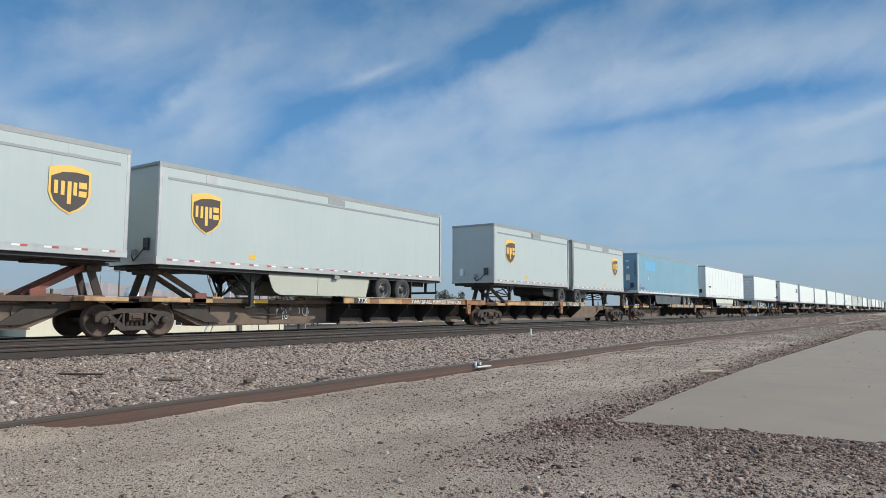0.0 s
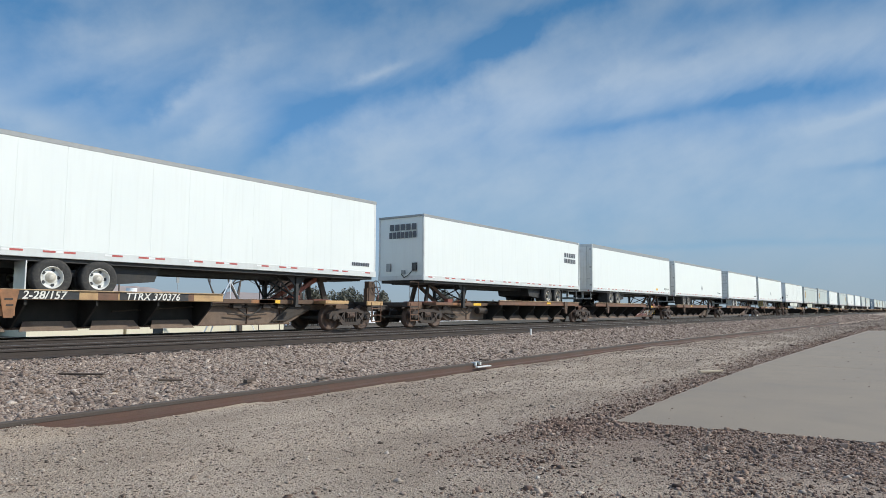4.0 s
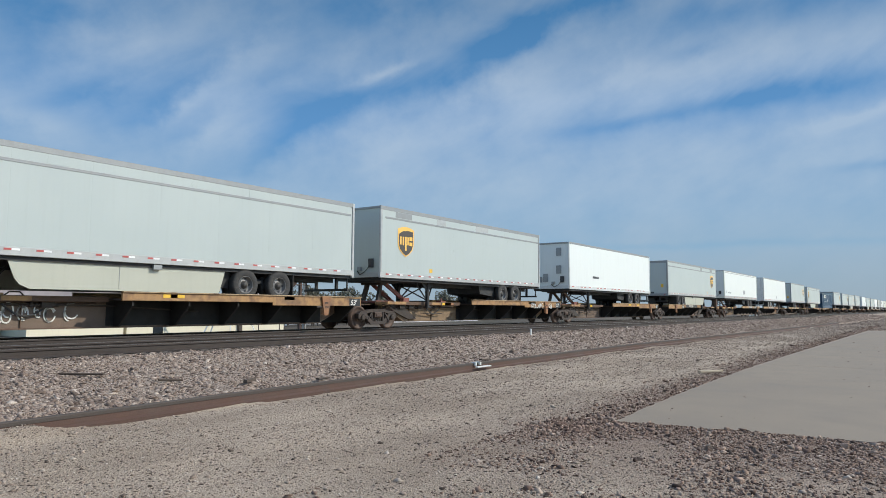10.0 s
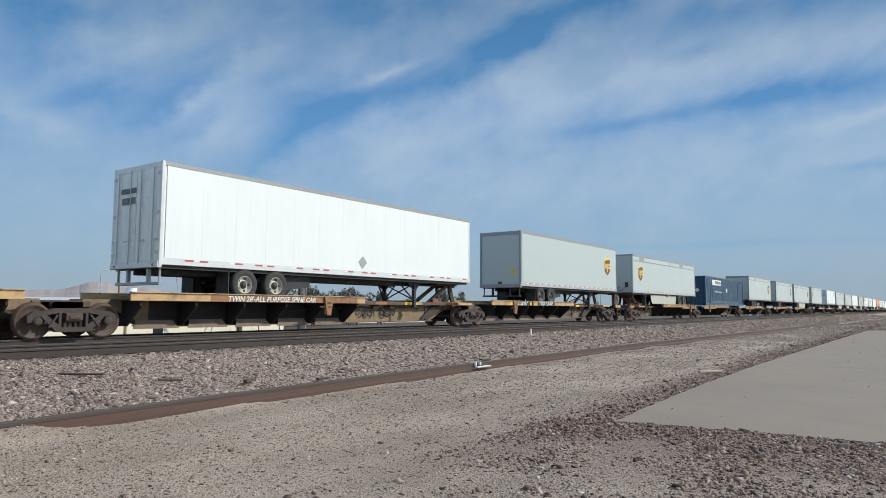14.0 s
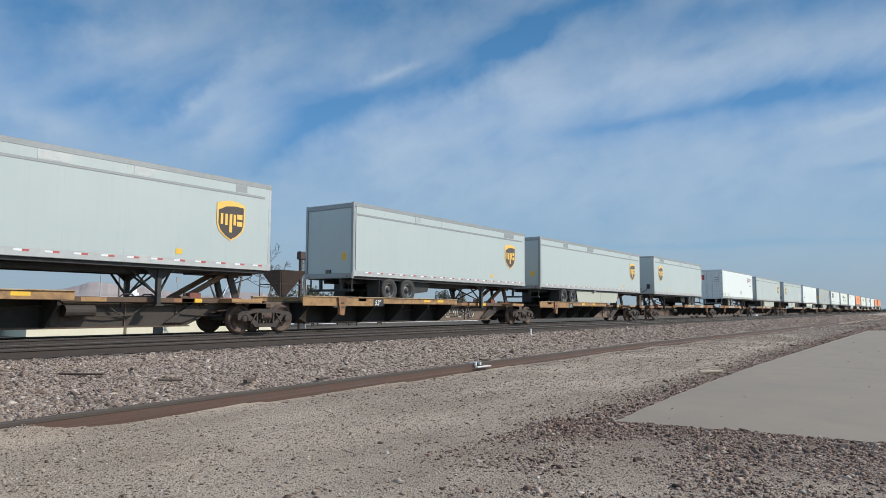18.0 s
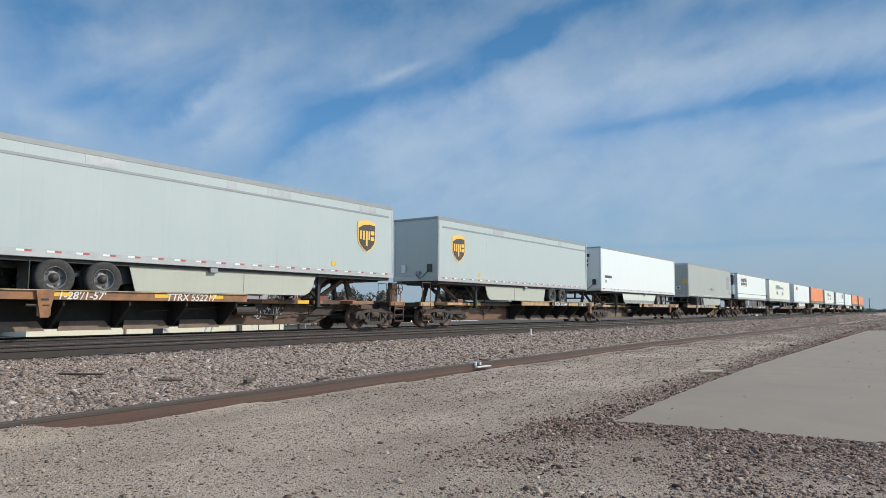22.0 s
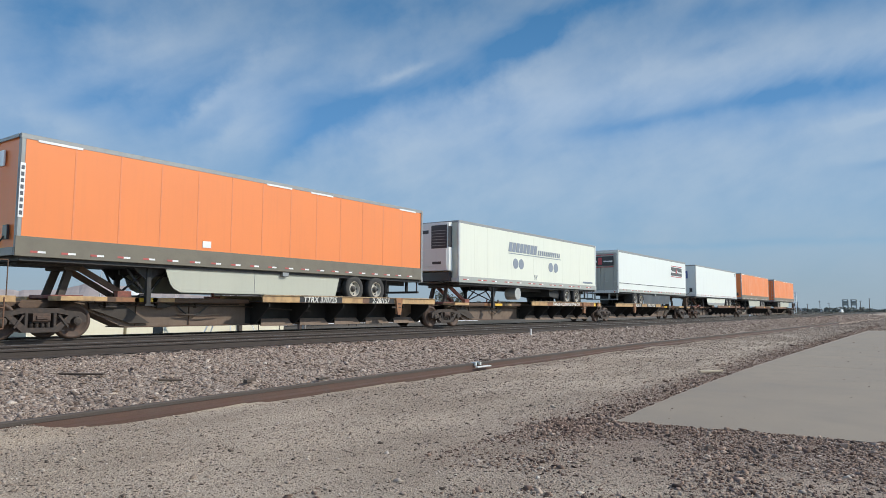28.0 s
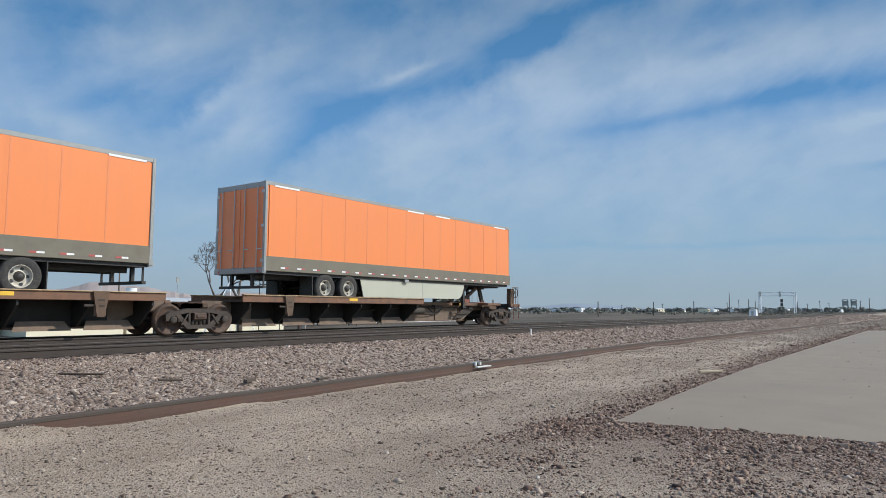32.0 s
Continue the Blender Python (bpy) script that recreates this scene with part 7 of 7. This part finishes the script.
    part("funnel", Geo().prism([(-0.22, -0.22, 3.6), (0.22, -0.22, 3.6), (0.22, 0.22, 3.6), (-0.22, 0.22, 3.6)], [(-1.5, -1.5, 6.0), (1.6, -1.5, 6.0), (1.6, 1.5, 6.0), (-1.5, 1.5, 6.0)]), rusty, hop, "dark rusty steel funnel")
    for x, y in ((-1.55, -1.45), (1.55, -1.45), (-1.55, 1.45), (1.55, 1.45)):
        part("post", Geo().rod((x, y, 0), (x, y, 5.9), 0.045, 6), rusty, hop)
    part("ring_beam", Geo().path([(-1.55, -1.45, 4.7), (1.55, -1.45, 4.7), (1.55, 1.45, 4.7), (-1.55, 1.45, 4.7), (-1.55, -1.45, 4.7)], 0.035), rusty, hop)
    part("spout", Geo().rod((0, 0, 1.6), (0, 0, 3.65), 0.16, 10), rusty, hop)
    el = group_of("bucket_elevator", (46.0, 50, -1.0), "tall dark bucket elevator with rungs", "elevator")
    part("leg", Geo().box(-0.42, -0.20, -0.15, 0.15, 0, 7.9), rusty, el)
    part("leg", Geo().box(0.18, 0.36, -0.15, 0.15, 0, 7.6), galv, el)
    part("head", Geo().box(-0.55, 0.45, -0.3, 0.3, 7.2, 8.0, 0.1), rusty, el)
    part("drive", Geo().box(0.45, 0.85, -0.2, 0.2, 6.9, 7.5, 0.08), rusty, el)
    part("spout", Geo().beam((0.5, 0, 7.2), (0.9, 0, 5.6), 0.12, 0.12), galv, el)
    for k in range(15):
        part("rung", Geo().rod((-0.55, -0.17, 0.4 + k * 0.46), (-0.1, -0.17, 0.4 + k * 0.46), 0.03, 5), rusty, el)
    # white frame
    fr = group_of("white_frame", (41.3, 55, -1.0), "white steel A-frame with centre post", "frame")
    for x, y in ((-1.5, 0), (1.7, 0), (0.1, 0), (-0.5, 1.6)):
        part("strut", Geo().rod((x * 1.9, y, 0), (0, 0, 5.1), 0.05, 8), frame_w, fr)
    part("collar", Geo().rod((0, 0, 5.0), (0, 0, 5.3), 0.12, 10), frame_w, fr)
    # trees and shrubs
    bare_tree((46.4, 60, -1.0), 13.5, 5, "bare grey leafless tree behind the tracks")
    bare_tree((46.5, 64, -1.0), 11.5, 11, "smaller bare leafless tree behind the tracks")
    bare_tree((53.5, 66, -1.0), 11.0, 23, "spreading bare leafless tree behind the hopper")
    rng = random.Random(3)
    for k in range(12):
        x = 62 + k * 1.75 + rng.uniform(-0.6, 0.6)
        shrub((x, 70 + rng.uniform(-3, 4), -1.0), rng.uniform(2.4, 3.6), rng.uniform(4.6, 5.9), 40 + k)
    for k in range(5):
        shrub((112 + k * 2.2, 80 + rng.uniform(-2, 3), -1.0), 2.8, rng.uniform(5.0, 6.2), 70 + k)
    # signal bridge over a far line
    sb = group_of("signal_bridge", (464, 78.5, -1.0), "white lattice signal bridge over distant tracks", "signal bridge")
    for y0 in (-10.0, 10.0):
        for dx in (-0.7, 0.7):
            for dy in (-0.6, 0.6):
                part("leg", Geo().beam((dx, y0 + dy, 0), (dx, y0 + dy, 13.2), 0.32, 0.32), frame_w, sb)
        g = Geo()
        for k in range(7):
            g.beam((-0.7, y0 - 0.6, k * 1.8), (-0.7, y0 + 0.6, k * 1.8 + 1.8), 0.18, 0.18)
            g.beam((-0.7, y0 + 0.6, k * 1.8), (-0.7, y0 - 0.6, k * 1.8 + 1.8), 0.18, 0.18)
        part("leg_bracing", g, frame_w, sb)
    for z in (11.2, 13.2):
        for dx in (-0.7, 0.7):
            part("chord", Geo().box(dx - 0.18, dx + 0.18, -10.6, 10.6, z - 0.2, z + 0.2), frame_w, sb)
    g = Geo()
    for k in range(12):
        y = -10 + k * 20 / 12
        g.beam((-0.7, y, 11.2), (-0.7, y + 20 / 12, 13.2), 0.18, 0.18)
    part("truss_bracing", g, frame_w, sb)
    for y in (-1.8, 9.4):
        part("signal_head", Geo().box(-1.2, -0.8, y - 0.5, y + 0.5, 10.6, 14.0, 0.1), M_ALU, sb)
    ms = pole("signal_mast", (452, 74.0, -1.0), 9.0, 0.12, "dark signal mast with two heads", mat=C_DARK)
    for z in (5.6, 8.0):
        part("signal_head", Geo().box(-0.3, 0.3, -0.7, 0.7, z - 1.0, z + 1.0, 0.1), M_DARKP, ms)
    sh = group_of("equipment_shelter", (289, 57.6, -1.0), "small white trackside equipment shelter", "shelter")
    part("body", Geo().box(-1.3, 1.3, -1.3, 1.3, 0, 2.5, 0.03), white, sh)
    part("roof", Geo().poly_x([(-1.5, 2.5), (0, 3.0), (1.5, 2.5)], -1.5, 1.5), roofm, sh)
    part("door", Geo().box(-1.33, -1.3, -0.4, 0.5, 0.1, 2.1), M_ALU, sh)
    for x, y, h in ((213, 90, 5.0), (268, 90, 5.4), (324, 90, 6.4), (392, 90, 11.8), (420, 86, 8.5), (438, 86, 7.5), (150, 92, 4.8)):
        pole("utility_pole", (x, y, -1.0), h, 0.22, "dark utility pole in the distance")
    for k, (ra, hh) in enumerate(((4.3, 9), (4.6, 12), (6.9, 10), (7.5, 8), (8.4, 11), (9.2, 9), (13.5, 11), (15.5, 13), (3.1, 8), (2.6, 7))):
        x, y = dir_at(ra, 700)
        pole("utility_pole", (x, y, -1.0), hh, 0.28, "dark utility pole in the distance", cross=True)
    # two lattice towers; lighter grey puts distance haze into their colour
    for ra in (11.05, 12.3):
        x, y = dir_at(ra, 1100)
        tw = group_of("lattice_tower", (x, y, -1.0), "industrial tower with platforms far off, greyed by painted haze", "tower", "two far towers")
        for dx, dy in ((-3, -3), (3, -3), (-3, 3), (3, 3)):
            part("leg", Geo().box(dx - 0.5, dx + 0.5, dy - 0.5, dy + 0.5, 0, 17), M_TRIM, tw)
        for z in (5, 9, 13, 16.5):
            part("floor", Geo().box(-3.6, 3.6, -3.6, 3.6, z, z + 0.8), M_TRIM, tw)
        part("bin", Geo().box(-2.6, 2.6, -2.6, 2.6, 9.8, 15.5), M_DULL, tw)
    # far town: low houses and trees
    rng = random.Random(9)
    for k in range(30):
        ra = rng.choice((1.75, 2.0, 2.3, 2.7, 3.1, 3.6, 4.2, 5.2, 6.4, 8.0, 10.0)) * rng.uniform(0.93, 1.07)
        x, y = dir_at(ra, rng.uniform(560, 1100))
        w, d, h = rng.uniform(6, 22), rng.uniform(6, 9), rng.uniform(2.2, 3.6)
        hs = group_of("far_house", (x, y, -1.0), rng.choice(("low white house far off", "low pale warehouse far off", "low cream house far off")), "house", "far town")
        part("wall", Geo().box(-w / 2, w / 2, -d / 2, d / 2, 0, h), rng.choice((white, cream, white)), hs)
        part("roof", Geo().poly_x([(-d / 2 - 0.4, h), (0, h + 0.9), (d / 2 + 0.4, h)], -w / 2 - 0.4, w / 2 + 0.4), rng.choice((roofm, M_TRIM)), hs)
        for q in (-0.28, 0.22):
            part("window", Geo().box(w * q - 0.8, w * q + 0.8, -d / 2 - 0.03, -d / 2, 0.9, 2.1), glass, hs)
    # dusty leaf green, lightened further to paint in distance haze
    leaf = surf("hazed_green_leaf", (0.19, 0.195, 0.17), 0.9, var=0.25, scale=0.2, island=0.35, bump=0)
    for a, (lo, hi, n, dist, hh) in enumerate(((1.35, 2.1, 40, 520, 3.4), (2.1, 3.4, 60, 600, 3.6), (3.4, 6.0, 70, 700, 4.4), (6.0, 16.0, 90, 850, 5.6), (16, 60, 60, 950, 5.0))):
        blobs = []
        for k in range(n):
            ra = math.exp(rng.uniform(math.log(lo), math.log(hi)))
            x, y = dir_at(ra, dist * rng.uniform(0.85, 1.25))
            h = hh * rng.uniform(0.4, 1.15)
            for q in range(3):
                blobs.append((x + rng.uniform(-2, 2), y + rng.uniform(-2, 2), -1 + h * rng.uniform(0.3, 0.75), rng.uniform(1.5, 3.2), h * rng.uniform(0.2, 0.35)))
        me = leaf_cloud(blobs, 90 + a, 0.55, 26)
        ob = part("far_trees", me, leaf, None)
        tagged(ob, "dusty green trees along the horizon, paled by painted haze", "trees", kind="stuff")
    # low scrub between the tracks and the town
    blobs = []
    for k in range(420):
        ra = math.exp(rng.uniform(math.log(1.3), math.log(14)))
        x, y = dir_at(ra, 320 + 600 * rng.random() ** 0.8)
        if y < 30:
            continue
        h = rng.uniform(0.5, 1.3)
        blobs.append((x, y, -1 + h * 0.4, rng.uniform(1.5, 4.5), h * 0.5))
    # the scrub's dusty tone also carries painted haze
    ob = part("scrub", leaf_cloud(blobs, 77, 0.3, 30), surf("hazed_scrub_leaf", (0.22, 0.20, 0.16), 0.9, var=0.25, scale=0.2, island=0.35, bump=0), None)
    tagged(ob, "low dusty desert scrub, paled by painted haze", "scrub", kind="stuff")
    # hills; the haze of distance is painted into both base colours
    hillm = surf("haze_tinted_brown_hill", (0.35, 0.300, 0.285), 1.0, var=0.12, scale=0.004, fine=0.02, bump=0, spec=0.0)
    hillf = surf("haze_tinted_blue_hill", (0.30, 0.345, 0.40), 1.0, var=0.06, scale=0.002, fine=0.01, bump=0, spec=0.0)
    for nm, R, a0, a1, top, mat, seed, lab in (("far_hills", 3300, 10, 48, 135, hillm, 2.0, "brown desert hills, haze painted into their colour"), ("far_hills", 2000, 30, 88, 19, hillf, 9.0, "hills on the horizon, blue haze painted into their colour")):
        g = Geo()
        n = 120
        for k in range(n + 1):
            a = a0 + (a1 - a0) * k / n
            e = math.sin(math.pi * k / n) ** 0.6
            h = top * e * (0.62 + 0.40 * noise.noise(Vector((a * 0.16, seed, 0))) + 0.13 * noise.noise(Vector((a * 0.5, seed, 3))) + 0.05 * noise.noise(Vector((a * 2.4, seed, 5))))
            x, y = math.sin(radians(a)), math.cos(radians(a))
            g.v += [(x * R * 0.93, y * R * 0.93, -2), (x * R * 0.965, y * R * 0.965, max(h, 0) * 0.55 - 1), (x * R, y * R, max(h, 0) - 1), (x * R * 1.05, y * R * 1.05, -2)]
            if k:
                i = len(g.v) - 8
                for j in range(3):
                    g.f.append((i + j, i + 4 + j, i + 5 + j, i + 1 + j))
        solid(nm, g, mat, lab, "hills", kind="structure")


def build_litter():
    """Small things on the gravel and the ballast."""
    wood = surf("dry_dark_wood", (0.075, 0.055, 0.042), 0.9, var=0.3, scale=8, bump=0.3)
    pale = surf("bleached_wood", (0.46, 0.38, 0.28), 0.9, var=0.15, scale=8, bump=0.2)
    rng = random.Random(5)
    for x, y, l, a, nm in ((6.0, 12.0, 0.75, -48, "stick"), (8.15, 10.2, 0.55, 35, "plank"), (9.6, 9.8, 0.5, 20, "stick"), (15.9, 10.0, 0.7, 10, "stick"), (14.6, 9.75, 0.6, 30, "stick"), (7.0, 10.9, 0.4, -20, "stick")):
        ob = solid(nm, Geo().box(-l / 2, l / 2, -0.035, 0.035, 0, 0.035 if nm == "stick" else 0.06, 0.01), wood, "weathered dark piece of wood on the ballast", "wood")
        ob.location, ob.rotation_euler = (x, y, ground_z(x, y) + 0.025), (0, radians(rng.uniform(-4, 4)), radians(a))
    ob = solid("board", Geo().box(-0.36, 0.36, -0.05, 0.05, 0, 0.05, 0.01), pale, "bleached board lying beside the slab", "wood")
    ob.location, ob.rotation_euler = (17.3, 4.45, ground_z(17.3, 4.45) + 0.02), (0, 0, radians(-30))
    # pale clamp on the lone rail
    x = 14.55
    y = siding_y(x)
    cl = group_of("rail_clamp", (x, y, 0.14), "pale grey metal clamp on the rusty rail", "clamp")
    part("jaw", Geo().box(-0.17, -0.10, -0.10, 0.04, -0.03, 0.055, 0.015), M_PALE, cl)
    part("jaw", Geo().box(0.03, 0.10, -0.10, 0.04, -0.03, 0.055, 0.015), M_PALE, cl)
    part("tongue", Geo().box(-0.22, 0.42, -0.20, -0.12, -0.08, -0.045, 0.01), M_PALE, cl)
    st = group_of("marker_stake", (24.6, 13.3, 0.3), "short white marker stake by the track", "stake")
    part("stake", Geo().box(-0.03, 0.03, -0.03, 0.03, 0, 0.42, 0.008), M_WTAPE, st)


build_distance()
build_litter()


# ---- movement ----
def motions():
    times = [float(t) for t in range(33)]
    for ob, u in MOVING:
        walk(ob, [(t, pose(u - run(t), MID, RAIL)) for t in times])
    # the cloud layer turns slowly about the camera
    walk(CLOUD_LAYER, [(t, pose(0, 0, 0, 0, 0, -2.6 * t / 32)) for t in (0.0, 16.0, 32.0)])


motions()
